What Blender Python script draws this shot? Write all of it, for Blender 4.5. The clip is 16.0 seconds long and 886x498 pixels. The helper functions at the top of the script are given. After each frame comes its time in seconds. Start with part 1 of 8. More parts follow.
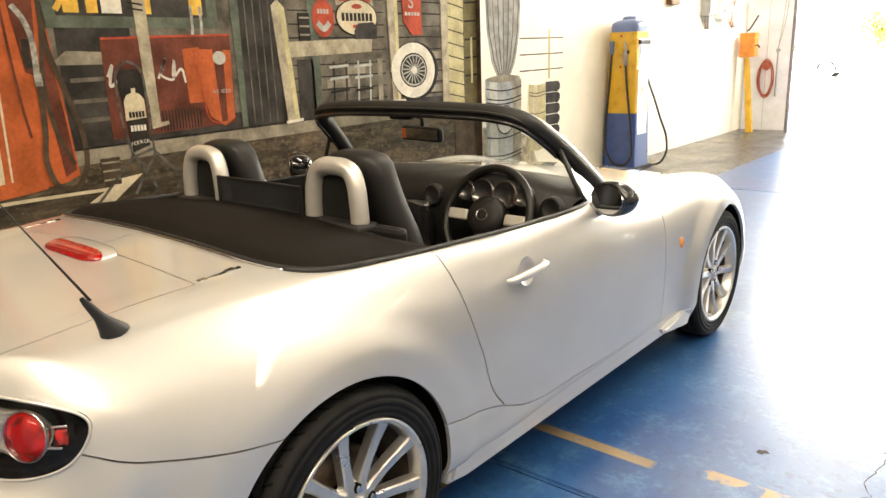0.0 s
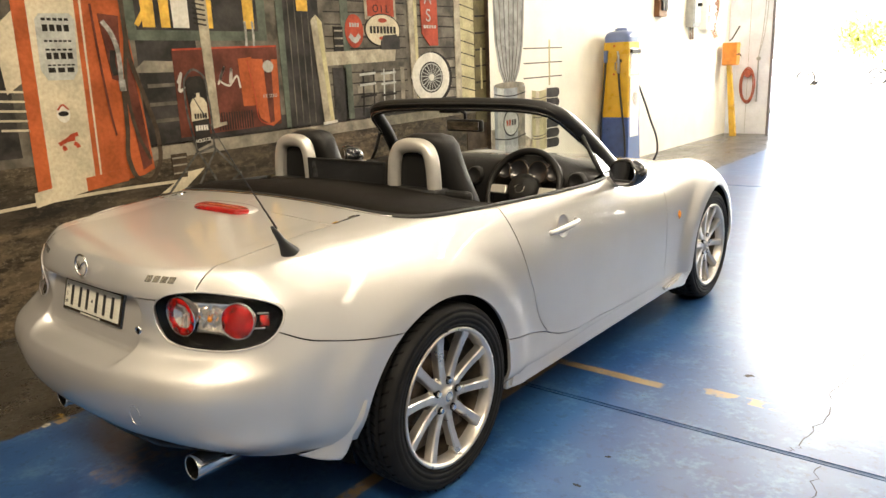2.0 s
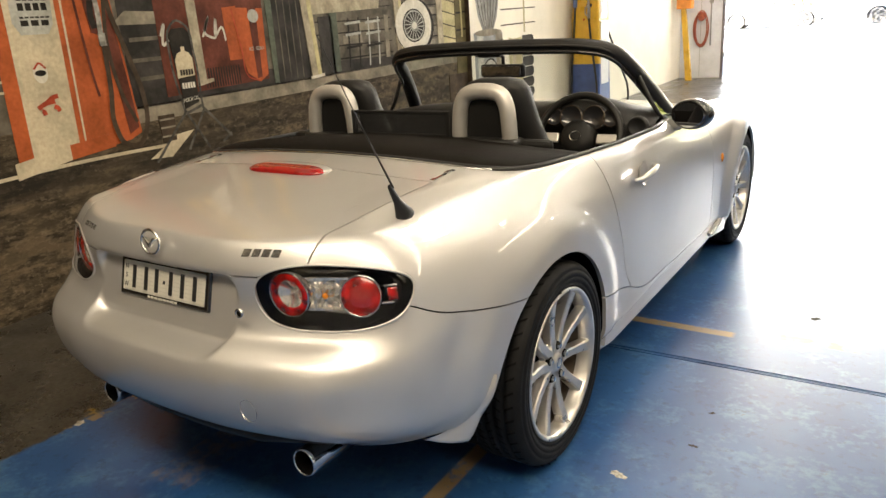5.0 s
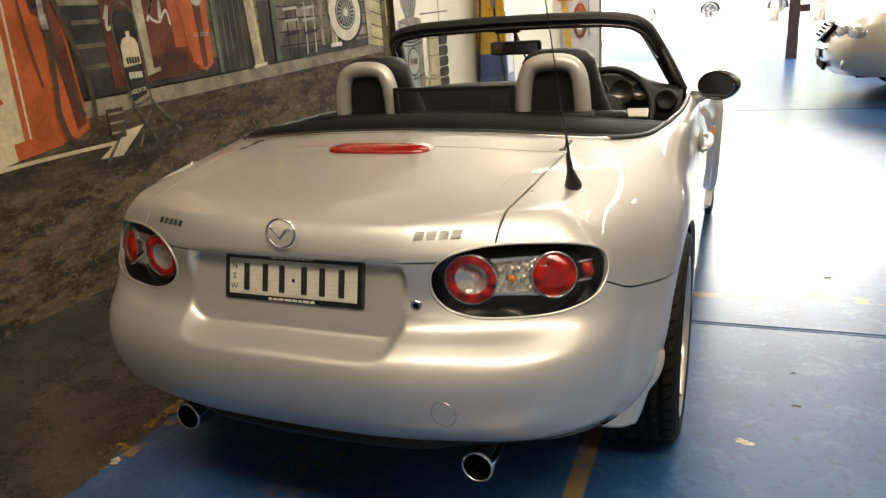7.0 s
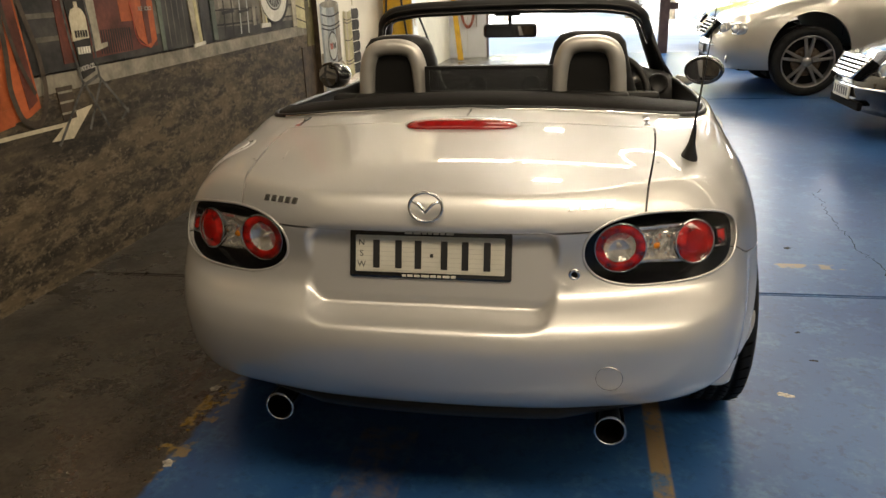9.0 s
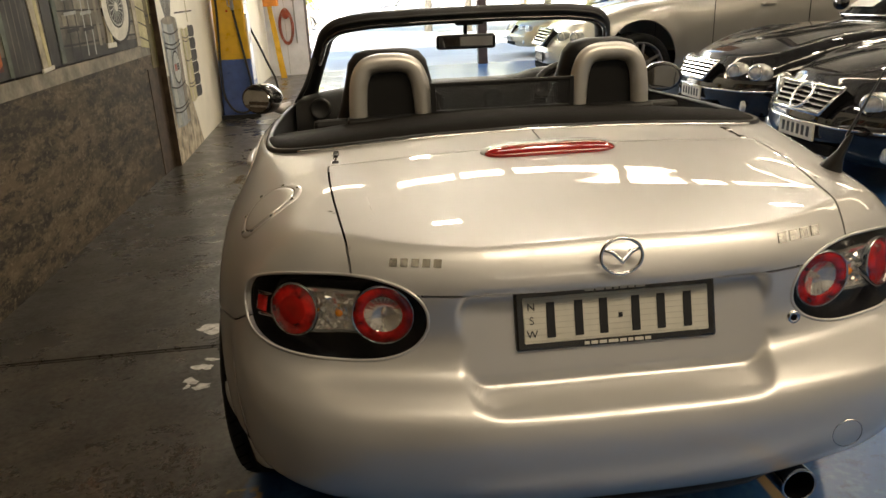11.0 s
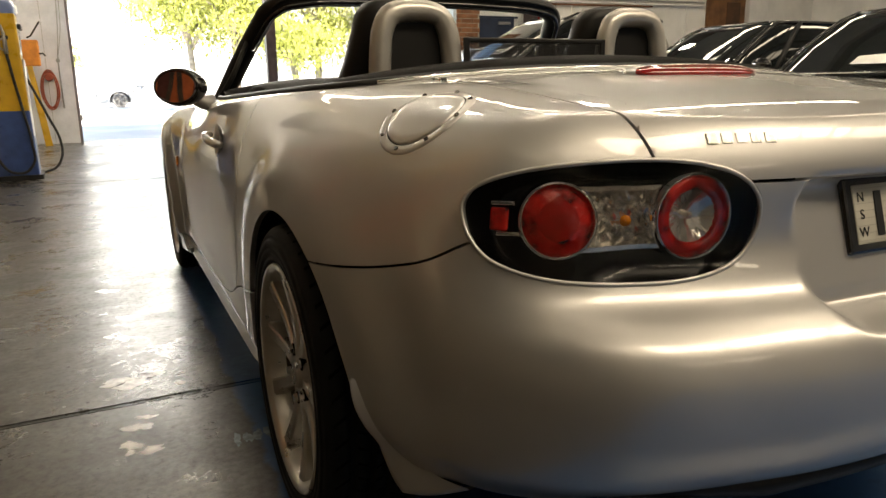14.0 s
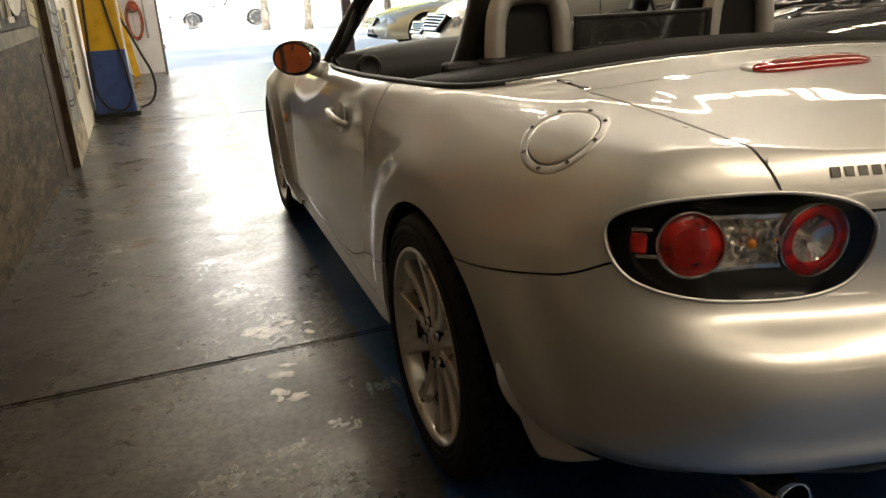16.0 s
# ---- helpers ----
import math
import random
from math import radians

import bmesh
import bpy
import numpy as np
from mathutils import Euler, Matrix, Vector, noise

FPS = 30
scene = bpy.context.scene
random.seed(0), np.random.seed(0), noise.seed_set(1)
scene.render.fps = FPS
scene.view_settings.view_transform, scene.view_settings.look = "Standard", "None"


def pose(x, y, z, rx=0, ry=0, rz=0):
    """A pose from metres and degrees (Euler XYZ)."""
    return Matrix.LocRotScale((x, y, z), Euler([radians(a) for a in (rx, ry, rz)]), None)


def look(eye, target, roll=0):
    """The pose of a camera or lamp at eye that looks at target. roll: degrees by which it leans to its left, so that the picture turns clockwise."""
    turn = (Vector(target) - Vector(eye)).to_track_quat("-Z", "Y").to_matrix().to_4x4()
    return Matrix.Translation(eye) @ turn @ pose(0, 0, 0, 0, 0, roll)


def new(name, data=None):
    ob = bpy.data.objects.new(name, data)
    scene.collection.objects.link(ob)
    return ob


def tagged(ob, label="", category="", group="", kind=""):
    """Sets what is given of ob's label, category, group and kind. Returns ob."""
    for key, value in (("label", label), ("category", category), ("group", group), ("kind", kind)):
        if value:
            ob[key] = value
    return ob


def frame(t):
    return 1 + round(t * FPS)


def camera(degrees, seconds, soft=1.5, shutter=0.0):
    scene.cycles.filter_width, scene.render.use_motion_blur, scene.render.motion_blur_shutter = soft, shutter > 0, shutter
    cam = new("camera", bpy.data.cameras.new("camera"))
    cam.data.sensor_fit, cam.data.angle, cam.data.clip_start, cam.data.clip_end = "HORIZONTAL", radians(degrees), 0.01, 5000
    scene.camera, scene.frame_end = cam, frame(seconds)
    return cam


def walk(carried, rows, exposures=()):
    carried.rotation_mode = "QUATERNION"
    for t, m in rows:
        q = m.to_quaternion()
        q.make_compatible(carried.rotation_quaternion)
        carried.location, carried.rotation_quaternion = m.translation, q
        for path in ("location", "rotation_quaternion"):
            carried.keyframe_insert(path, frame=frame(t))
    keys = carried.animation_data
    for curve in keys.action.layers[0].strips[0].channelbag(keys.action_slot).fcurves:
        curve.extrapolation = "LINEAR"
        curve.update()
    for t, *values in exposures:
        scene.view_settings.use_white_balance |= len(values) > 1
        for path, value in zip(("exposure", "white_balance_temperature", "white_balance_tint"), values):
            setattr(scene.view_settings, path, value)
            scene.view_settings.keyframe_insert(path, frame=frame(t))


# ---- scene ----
cam = camera(63.3, 16.0)
PATH = [
    (0, (1.926, -0.999, 1.344), (0.673, 0.473, 0.828), -2.0),
    (0.5, (2.009, -1.167, 1.33), (0.689, 0.252, 0.835), -3.2),
    (1, (2.026, -1.349, 1.321), (0.733, 0.098, 0.838), -4.0),
    (1.5, (2.024, -1.544, 1.314), (0.812, -0.051, 0.765), -4.7),
    (2, (2.122, -1.633, 1.32), (0.892, -0.133, 0.834), -2.4),
    (2.5, (2.181, -1.648, 1.305), (0.949, -0.155, 0.802), -2.7),
    (3, (2.132, -1.692, 1.315), (0.889, -0.216, 0.791), -2.9),
    (5.5, (1.423, -1.806, 1.27), (0.461, -0.173, 0.632), -2.4),
    (6, (1.259, -1.94, 1.246), (0.426, -0.24, 0.599), -0.3),
    (6.5, (1.095, -1.955, 1.24), (0.295, -0.257, 0.55), -3.4),
    (7, (0.895, -1.968, 1.243), (0.165, -0.219, 0.605), -4.2),
    (7.5, (0.756, -2.019, 1.227), (0.133, -0.235, 0.572), -2.7),
    (8, (0.598, -2.132, 1.239), (0.137, -0.311, 0.552), -4.2),
    (8.5, (0.462, -2.167, 1.238), (0.024, -0.34, 0.552), -3.1),
    (11, (-0.402, -1.827, 1.23), (-0.231, 0.052, 0.565), -2.6),
    (11.5, (-0.571, -1.728, 1.224), (-0.355, 0.143, 0.55), -4.0),
    (12, (-0.739, -1.644, 1.204), (-0.408, 0.202, 0.507), -3.7),
    (12.5, (-0.928, -1.538, 1.151), (-0.405, 0.274, 0.484), -5.0),
    (13, (-0.997, -1.435, 1.027), (-0.421, 0.438, 0.627), -1.1),
    (13.5, (-1.016, -1.362, 0.936), (-0.361, 0.471, 0.479), -0.2),
    (14, (-1.075, -1.345, 0.873), (-0.255, 0.423, 0.421), -0.7),
    (14.5, (-1.16, -1.354, 0.863), (-0.286, 0.372, 0.358), -0.5),
    (15, (-1.2, -1.358, 0.869), (-0.283, 0.35, 0.374), -0.5),
    (15.5, (-1.212, -1.372, 0.909), (-0.318, 0.32, 0.328), -1.1),
    (16, (-1.225, -1.402, 1.065), (-0.612, 0.377, 0.387), -2.8),
]
EXPOSURES = [(0, 3.05, 6800, 10), (1.5, 2.95, 6800, 10), (3.2, 2.8, 6800, 10), (5.5, 2.55, 6750, 10), (8.5, 2.2, 6850, 10), (11, 1.97, 7050, 10), (13, 1.95, 6950, 10), (16, 1.93, 6980, 10)]
walk(cam, [(t, look(eye, target, roll)) for t, eye, target, roll in PATH], EXPOSURES)

# ---- world, sun and large lights ----
world = bpy.data.worlds.new("sky_world")
scene.world = world
world.use_nodes = True
wn = world.node_tree
sky = wn.nodes.new("ShaderNodeTexSky")
sky.sky_type, sky.sun_disc = "NISHITA", False
sky.sun_elevation, sky.sun_rotation = radians(39.6), radians(155.5)
wn.nodes["Background"].inputs[1].default_value = 0.15
wn.links.new(sky.outputs[0], wn.nodes["Background"].inputs[0])

sun = new("sun", bpy.data.lights.new("sun", "SUN"))
sun.data.energy, sun.data.angle, sun.data.color = 5.0, radians(0.5), (1.0, 0.95, 0.87)
sun.matrix_world = look((10, -22, 20), (0, 0, 0))


def area_lamp(name, at, to, sx, sy, power, color):
    ob = new(name, bpy.data.lights.new(name, "AREA"))
    ob.data.shape, ob.data.size, ob.data.size_y = "RECTANGLE", sx, sy
    ob.data.energy, ob.data.color = power, color
    ob.matrix_world = look(at, to)
    return ob


# ---- materials ----
def mat(name, color, rough=0.5, metal=0.0, var=0.0, scale=8.0, bump=0.0, bscale=60.0, coat=0.0, spec=0.5,
        color2=None, emit=0.0, random_value=0.0, trans=0.0, ior=1.45, fine=0.0, rvar=0.0, detail=6.0, anis=0.0):
    """A principled material with colour variation at two scales, roughness variation and fine relief."""
    m = bpy.data.materials.new(name)
    m.use_nodes = True
    nt = m.node_tree
    n, l = nt.nodes, nt.links
    b = n["Principled BSDF"]
    c = (*color, 1)
    b.inputs["Base Color"].default_value = c
    b.inputs["Roughness"].default_value, b.inputs["Metallic"].default_value = rough, metal
    b.inputs["Coat Weight"].default_value, b.inputs["Coat Roughness"].default_value, b.inputs["Coat IOR"].default_value = coat, 0.02, 1.6
    b.inputs["Specular IOR Level"].default_value = spec
    b.inputs["Transmission Weight"].default_value, b.inputs["IOR"].default_value = trans, ior
    if emit:
        b.inputs["Emission Color"].default_value, b.inputs["Emission Strength"].default_value = c, emit
    if not (var or bump or rvar or random_value or fine):
        return m
    co = n.new("ShaderNodeTexCoord").outputs["Object"]
    big = n.new("ShaderNodeTexNoise")
    big.inputs["Scale"].default_value, big.inputs["Detail"].default_value = scale, detail
    l.new(co, big.inputs["Vector"])
    small = n.new("ShaderNodeTexNoise")
    small.inputs["Scale"].default_value, small.inputs["Detail"].default_value = bscale, 5
    l.new(co, small.inputs["Vector"])
    out = None
    if var or fine:
        ramp = n.new("ShaderNodeValToRGB")
        lo = color2 if color2 else tuple(x * (1 - var) for x in color)
        hi = color if color2 else tuple(min(1, x * (1 + var)) for x in color)
        ramp.color_ramp.elements[0].position, ramp.color_ramp.elements[1].position = 0.36, 0.64
        ramp.color_ramp.elements[0].color, ramp.color_ramp.elements[1].color = (*lo, 1), (*hi, 1)
        l.new(big.outputs["Fac"], ramp.inputs[0])
        mix = n.new("ShaderNodeMix")
        mix.data_type, mix.blend_type = "RGBA", "OVERLAY"
        mix.inputs["Factor"].default_value = fine
        l.new(ramp.outputs[0], mix.inputs["A"])
        l.new(small.outputs["Fac"], mix.inputs["B"])
        out = mix.outputs["Result"]
    if random_value:
        info, hsv, mr = n.new("ShaderNodeObjectInfo"), n.new("ShaderNodeHueSaturation"), n.new("ShaderNodeMapRange")
        mr.inputs["To Min"].default_value, mr.inputs["To Max"].default_value = 1 - random_value, 1 + random_value
        l.new(info.outputs["Random"], mr.inputs["Value"])
        l.new(mr.outputs[0], hsv.inputs["Value"])
        hsv.inputs["Color"].default_value = c
        if out:
            l.new(out, hsv.inputs["Color"])
        out = hsv.outputs[0]
    if out:
        l.new(out, b.inputs["Base Color"])
    if rvar:
        mr = n.new("ShaderNodeMapRange")
        mr.inputs["From Min"].default_value, mr.inputs["From Max"].default_value = 0.3, 0.7
        mr.inputs["To Min"].default_value, mr.inputs["To Max"].default_value = max(0.02, rough - rvar), min(1, rough + rvar)
        l.new(big.outputs["Fac"], mr.inputs["Value"])
        l.new(mr.outputs[0], b.inputs["Roughness"])
    if bump:
        bp = n.new("ShaderNodeBump")
        bp.inputs["Strength"].default_value, bp.inputs["Distance"].default_value = 1.0, bump
        l.new(small.outputs["Fac"], bp.inputs["Height"])
        l.new(bp.outputs[0], b.inputs["Normal"])
    return m


def thin_glass(name, tint=(1, 1, 1), gloss_rough=0.0, amount=1.0):
    """A thin pane: clear, with Fresnel gloss."""
    m = bpy.data.materials.new(name)
    m.use_nodes = True
    n, l = m.node_tree.nodes, m.node_tree.links
    n.clear()
    o, mx = n.new("ShaderNodeOutputMaterial"), n.new("ShaderNodeMixShader")
    tr, gl, fr = n.new("ShaderNodeBsdfTransparent"), n.new("ShaderNodeBsdfGlossy"), n.new("ShaderNodeFresnel")
    tr.inputs[0].default_value, gl.inputs["Roughness"].default_value = (*tint, 1), gloss_rough
    fr.inputs[0].default_value = 1.4
    l.new(fr.outputs[0], mx.inputs[0])
    l.new(tr.outputs[0], mx.inputs[1])
    l.new(gl.outputs[0], mx.inputs[2])
    l.new(mx.outputs[0], o.inputs[0])
    return m


PAINT = mat("silver_metallic_paint", (0.630, 0.620, 0.604), 0.42, 0.66, var=0.03, scale=3, bump=0.00003, bscale=1500, coat=1.0)
BLACK_TRIM = mat("black_plastic_trim", (0.010, 0.010, 0.010), 0.5, bump=0.0004, bscale=500, var=0.2)
LINER = mat("dark_liner", (0.005, 0.005, 0.005), 0.9, spec=0.1, var=0.3)
TYRE = mat("tyre_rubber", (0.007, 0.007, 0.007), 0.62, spec=0.22, var=0.35, scale=20, bump=0.0006, bscale=260)
ALLOY = mat("silver_alloy", (0.62, 0.60, 0.57), 0.32, 0.85, var=0.06, scale=20, rvar=0.06, coat=0.4)
# alloy darkened in its colour, for the shade deep inside the wheels
SHADED_ALLOY = mat("shade_toned_alloy", (0.13, 0.105, 0.08), 0.5, 0.55, var=0.3, scale=18)
DARK_METAL = mat("dark_brake_metal", (0.16, 0.13, 0.10), 0.5, 0.9, var=0.4, scale=25, color2=(0.07, 0.045, 0.03))
CHROME = mat("chrome", (0.78, 0.78, 0.78), 0.08, 1.0, rvar=0.04, scale=30)
VINYL = mat("black_soft_top_vinyl", (0.0075, 0.0062, 0.0050), 0.75, spec=0.12, var=0.25, scale=6, bump=0.0009, bscale=300)
LEATHER = mat("black_leather", (0.0050, 0.0048, 0.0046), 0.45, var=0.2, scale=9, bump=0.0006, bscale=350)
DASH = mat("dark_dashboard_plastic", (0.0055, 0.0053, 0.0050), 0.55, var=0.15, scale=9, bump=0.0005, bscale=450)
GLASS = thin_glass("clear_glass", (0.93, 0.96, 0.95))
LENS = thin_glass("clear_lens", (1, 1, 1))
BRAKE_LENS = mat("deep_red_lens", (0.30, 0.006, 0.005), 0.15, coat=1.0, var=0.15, scale=50)
RED_LENS = mat("red_lens", (0.33, 0.008, 0.006), 0.16, 0.0, coat=1.0, var=0.75, scale=38, bump=0.0016, bscale=120, detail=3)
CLEAR_FACET = mat("faceted_clear_lens", (0.88, 0.85, 0.79), 0.09, 0.75, var=0.12, scale=90, coat=0.3)
AMBER = mat("amber_lens", (0.75, 0.25, 0.02), 0.2, coat=1.0, var=0.2, scale=60)


# ---- mesh tools ----
def part(name, bm, material, parent=None, label="", smooth=False):
    """Links a bmesh as one mesh object, under a thing or a part."""
    me = bpy.data.meshes.new(name)
    bm.normal_update()
    bm.to_mesh(me)
    bm.free()
    for m in (material if isinstance(material, (list, tuple)) else [material]):
        me.materials.append(m)
    if smooth:
        me.polygons.foreach_set("use_smooth", [True] * len(me.polygons))
    ob = new(name, me)
    if parent:
        ob.parent = parent
    if label:
        tagged(ob, label)
    return ob


def thing(name, label, category, group="", kind="", at=None):
    ob = new(name)
    ob.empty_display_size = 0.1
    if at:
        ob.matrix_basis = at
    return tagged(ob, label, category, group, kind)


def box(x0, x1, y0, y1, z0, z1, bevel=0.0, seg=2, bm=None):
    bm = bm or bmesh.new()
    g = bmesh.ops.create_cube(bm, size=1, matrix=Matrix.LocRotScale(((x0 + x1) / 2, (y0 + y1) / 2, (z0 + z1) / 2), None, (abs(x1 - x0), abs(y1 - y0), abs(z1 - z0))))
    if bevel:
        es = list({e for v in g["verts"] for e in v.link_edges})
        bmesh.ops.bevel(bm, geom=es, offset=bevel, segments=seg, affect="EDGES", profile=0.5)
    return bm


def cyl(p, q, r, r2=None, seg=20, bm=None, caps=True):
    """A cylinder or cone from p to q."""
    bm = bm or bmesh.new()
    p, q = Vector(p), Vector(q)
    d = q - p
    m = Matrix.Translation((p + q) / 2) @ d.to_track_quat("Z", "Y").to_matrix().to_4x4()
    bmesh.ops.create_cone(bm, cap_ends=caps, segments=seg, radius1=r, radius2=r if r2 is None else r2, depth=d.length, matrix=m)
    return bm


def tube(pts, r, seg=8, bm=None, closed=False, flat=1.0, caps=True):
    """A round tube along a line of points; r a number or one per point."""
    bm = bm or bmesh.new()
    pts = [Vector(p) for p in pts]
    n = len(pts)
    rs = r if isinstance(r, (list, tuple)) else [r] * n
    rings, up = [], None
    for i, p in enumerate(pts):
        a = pts[(i - 1) % n] if closed or i else pts[0]
        b = pts[(i + 1) % n] if closed or i < n - 1 else pts[-1]
        d = (b - a).normalized()
        if up is None:
            up = d.orthogonal().normalized()
        up = (up - d * up.dot(d)).normalized()
        side = d.cross(up)
        rings.append([bm.verts.new(p + rs[i] * (math.cos(t) * up + flat * math.sin(t) * side)) for t in [k * 2 * math.pi / seg for k in range(seg)]])
    for i in range(n if closed else n - 1):
        a, b = rings[i], rings[(i + 1) % n]
        for k in range(seg):
            bm.faces.new((a[k], a[(k + 1) % seg], b[(k + 1) % seg], b[k]))
    if caps and not closed:
        bm.faces.new(rings[0][::-1])
        bm.faces.new(rings[-1])
    bmesh.ops.recalc_face_normals(bm, faces=bm.faces[:])
    return bm


def lathe(profile, seg=32, m=None, bm=None):
    """Turns (radius, height) pairs round z, then applies the pose m."""
    bm = bm or bmesh.new()
    m = m or Matrix()
    rings = []
    for r, h in profile:
        if r < 1e-6:
            rings.append([bm.verts.new(m @ Vector((0, 0, h)))])
        else:
            rings.append([bm.verts.new(m @ Vector((r * math.cos(t), r * math.sin(t), h))) for t in [k * 2 * math.pi / seg for k in range(seg)]])
    for a, b in zip(rings, rings[1:]):
        for k in range(seg):
            if len(a) == 1 and len(b) == 1:
                continue
            if len(a) == 1:
                bm.faces.new((a[0], b[k], b[(k + 1) % seg]))
            elif len(b) == 1:
                bm.faces.new((a[k], a[(k + 1) % seg], b[0]))
            else:
                bm.faces.new((a[k], a[(k + 1) % seg], b[(k + 1) % seg], b[k]))
    bmesh.ops.recalc_face_normals(bm, faces=bm.faces[:])
    return bm


def prism(poly, axis, a, b, bm=None, bevel=0.0):
    """A flat outline pulled along an axis from a to b. The outline's pairs are the other two axes in order."""
    bm = bm or bmesh.new()
    def at(p, d):
        return {"x": (d, p[0], p[1]), "y": (p[0], d, p[1]), "z": (p[0], p[1], d)}[axis]
    va = [bm.verts.new(at(p, a)) for p in poly]
    vb = [bm.verts.new(at(p, b)) for p in poly]
    fs = [bm.faces.new(va), bm.faces.new(vb[::-1])]
    for i in range(len(poly)):
        j = (i + 1) % len(poly)
        fs.append(bm.faces.new((va[j], va[i], vb[i], vb[j])))
    bmesh.ops.recalc_face_normals(bm, faces=fs)
    if bevel:
        bmesh.ops.bevel(bm, geom=[e for f in fs[:2] for e in f.edges], offset=bevel, segments=2, affect="EDGES")
    return bm


def spline(keys, vals, t):
    """Cubic interpolation of vals (rows) at t."""
    k, v, t = np.asarray(keys, float), np.asarray(vals, float), np.atleast_1d(np.asarray(t, float))
    flat = v.ndim == 1
    v = v[:, None] if flat else v
    h = np.diff(k)
    d = np.diff(v, axis=0) / h[:, None]
    m = np.empty_like(v)
    m[0], m[-1] = d[0], d[-1]
    m[1:-1] = (d[:-1] * h[1:, None] + d[1:] * h[:-1, None]) / (h[1:] + h[:-1])[:, None]
    i = np.clip(np.searchsorted(k, t, side="right") - 1, 0, len(k) - 2)
    u = ((t - k[i]) / h[i])[:, None]
    hh = h[i][:, None]
    r = (2 * u**3 - 3 * u**2 + 1) * v[i] + (u**3 - 2 * u**2 + u) * hh * m[i] + (-2 * u**3 + 3 * u**2) * v[i + 1] + (u**3 - u**2) * hh * m[i + 1]
    return r[:, 0] if flat else r


def curve_pts(pts, n):
    """n points on a smooth line through pts."""
    p = np.asarray(pts, float)
    k = np.concatenate([[0], np.cumsum(np.linalg.norm(np.diff(p, axis=0), axis=1))])
    return spline(k, p, np.linspace(0, k[-1], n))


# ---- the hall ----
WALL_X, FRONT_Y, ROOF_Z = -2.03, 11.75, 5.2


def floor_material():
    """Worn blue floor paint over concrete, with a bare grey strip along the wall and faded yellow bay lines."""
    m = bpy.data.materials.new("worn_blue_floor_paint")
    m.use_nodes = True
    n, l = m.node_tree.nodes, m.node_tree.links
    b = n["Principled BSDF"]
    co = n.new("ShaderNodeTexCoord").outputs["Object"]
    sep = n.new("ShaderNodeSeparateXYZ")
    l.new(co, sep.inputs[0])

    def noise_tex(scale, detail=6, rough=0.6):
        t = n.new("ShaderNodeTexNoise")
        t.inputs["Scale"].default_value, t.inputs["Detail"].default_value, t.inputs["Roughness"].default_value = scale, detail, rough
        l.new(co, t.inputs["Vector"])
        return t.outputs["Fac"]

    def calc(op, a, c, d=None):
        t = n.new("ShaderNodeMath")
        t.operation = op
        for i, s in enumerate((a, c, d)):
            if s is None:
                continue
            if isinstance(s, (int, float)):
                t.inputs[i].default_value = s
            else:
                l.new(s, t.inputs[i])
        return t.outputs[0]

    def step(v, lo, hi):
        t = n.new("ShaderNodeMapRange")
        t.inputs["From Min"].default_value, t.inputs["From Max"].default_value = lo, hi
        l.new(v, t.inputs["Value"])
        return t.outputs[0]

    def mix(f, a, c):
        t = n.new("ShaderNodeMix")
        t.data_type = "RGBA"
        for k, s in (("Factor", f), ("A", a), ("B", c)):
            if isinstance(s, tuple):
                t.inputs[k].default_value = (*s, 1)
            else:
                l.new(s, t.inputs[k])
        return t.outputs["Result"]

    x, y = sep.outputs[0], sep.outputs[1]
    n1, n2, n3, n4 = noise_tex(1.3), noise_tex(7), noise_tex(40), noise_tex(0.6, 3)
    grey = mix(step(n2, 0.35, 0.68), (0.040, 0.034, 0.027), (0.070, 0.061, 0.046))
    grey = mix(step(n1, 0.55, 0.72), grey, (0.032, 0.029, 0.022))
    grey = mix(calc("MULTIPLY", step(noise_tex(2.6, 9, 0.72), 0.53, 0.63), 0.55), grey, (0.087, 0.082, 0.070))
    grey = mix(calc("MULTIPLY", step(noise_tex(55, 9, 0.75), 0.47, 0.58), 0.8), grey, (0.021, 0.018, 0.015))
    grey = mix(calc("MULTIPLY", step(noise_tex(4.5, 8, 0.7), 0.48, 0.58), 0.62), grey, (0.018, 0.016, 0.013))
    blue = mix(step(n1, 0.35, 0.65), (0.009, 0.048, 0.170), (0.026, 0.095, 0.250))
    blue = mix(step(calc("ADD", calc("MULTIPLY", n2, 0.6), calc("MULTIPLY", n3, 0.4)), 0.51, 0.63), blue, (0.052, 0.137, 0.275))
    blue = mix(calc("MULTIPLY", step(noise_tex(24, 8, 0.7), 0.54, 0.62), 0.5), blue, (0.007, 0.028, 0.092))
    edge = calc("ADD", x, calc("MULTIPLY", calc("SUBTRACT", n2, 0.5), 0.10))
    painted = step(edge, -0.815, -0.795)
    chips = step(calc("ADD", calc("MULTIPLY", n2, 0.5), calc("MULTIPLY", n3, 0.5)), 0.655, 0.68)
    painted = calc("MULTIPLY", painted, calc("SUBTRACT", 1.0, calc("MULTIPLY", chips, 0.8)))
    colour = mix(painted, grey, blue)

    def line(v, at, half, w, lo, hi):
        a = step(calc("ABSOLUTE", calc("SUBTRACT", v, at), 0), half + 0.004, half - 0.004)
        c = calc("MULTIPLY", step(w, lo - 0.01, lo + 0.01), step(w, hi + 0.01, hi - 0.01))
        return calc("MULTIPLY", a, c)

    wear = step(calc("ADD", calc("MULTIPLY", n2, 0.55), calc("MULTIPLY", n3, 0.45)), 0.63, 0.52)
    yel = calc("MAXIMUM", line(x, 0.557, 0.026, y, -3.5, 1.09), line(y, 1.065, 0.026, x, 0.55, 1.06))
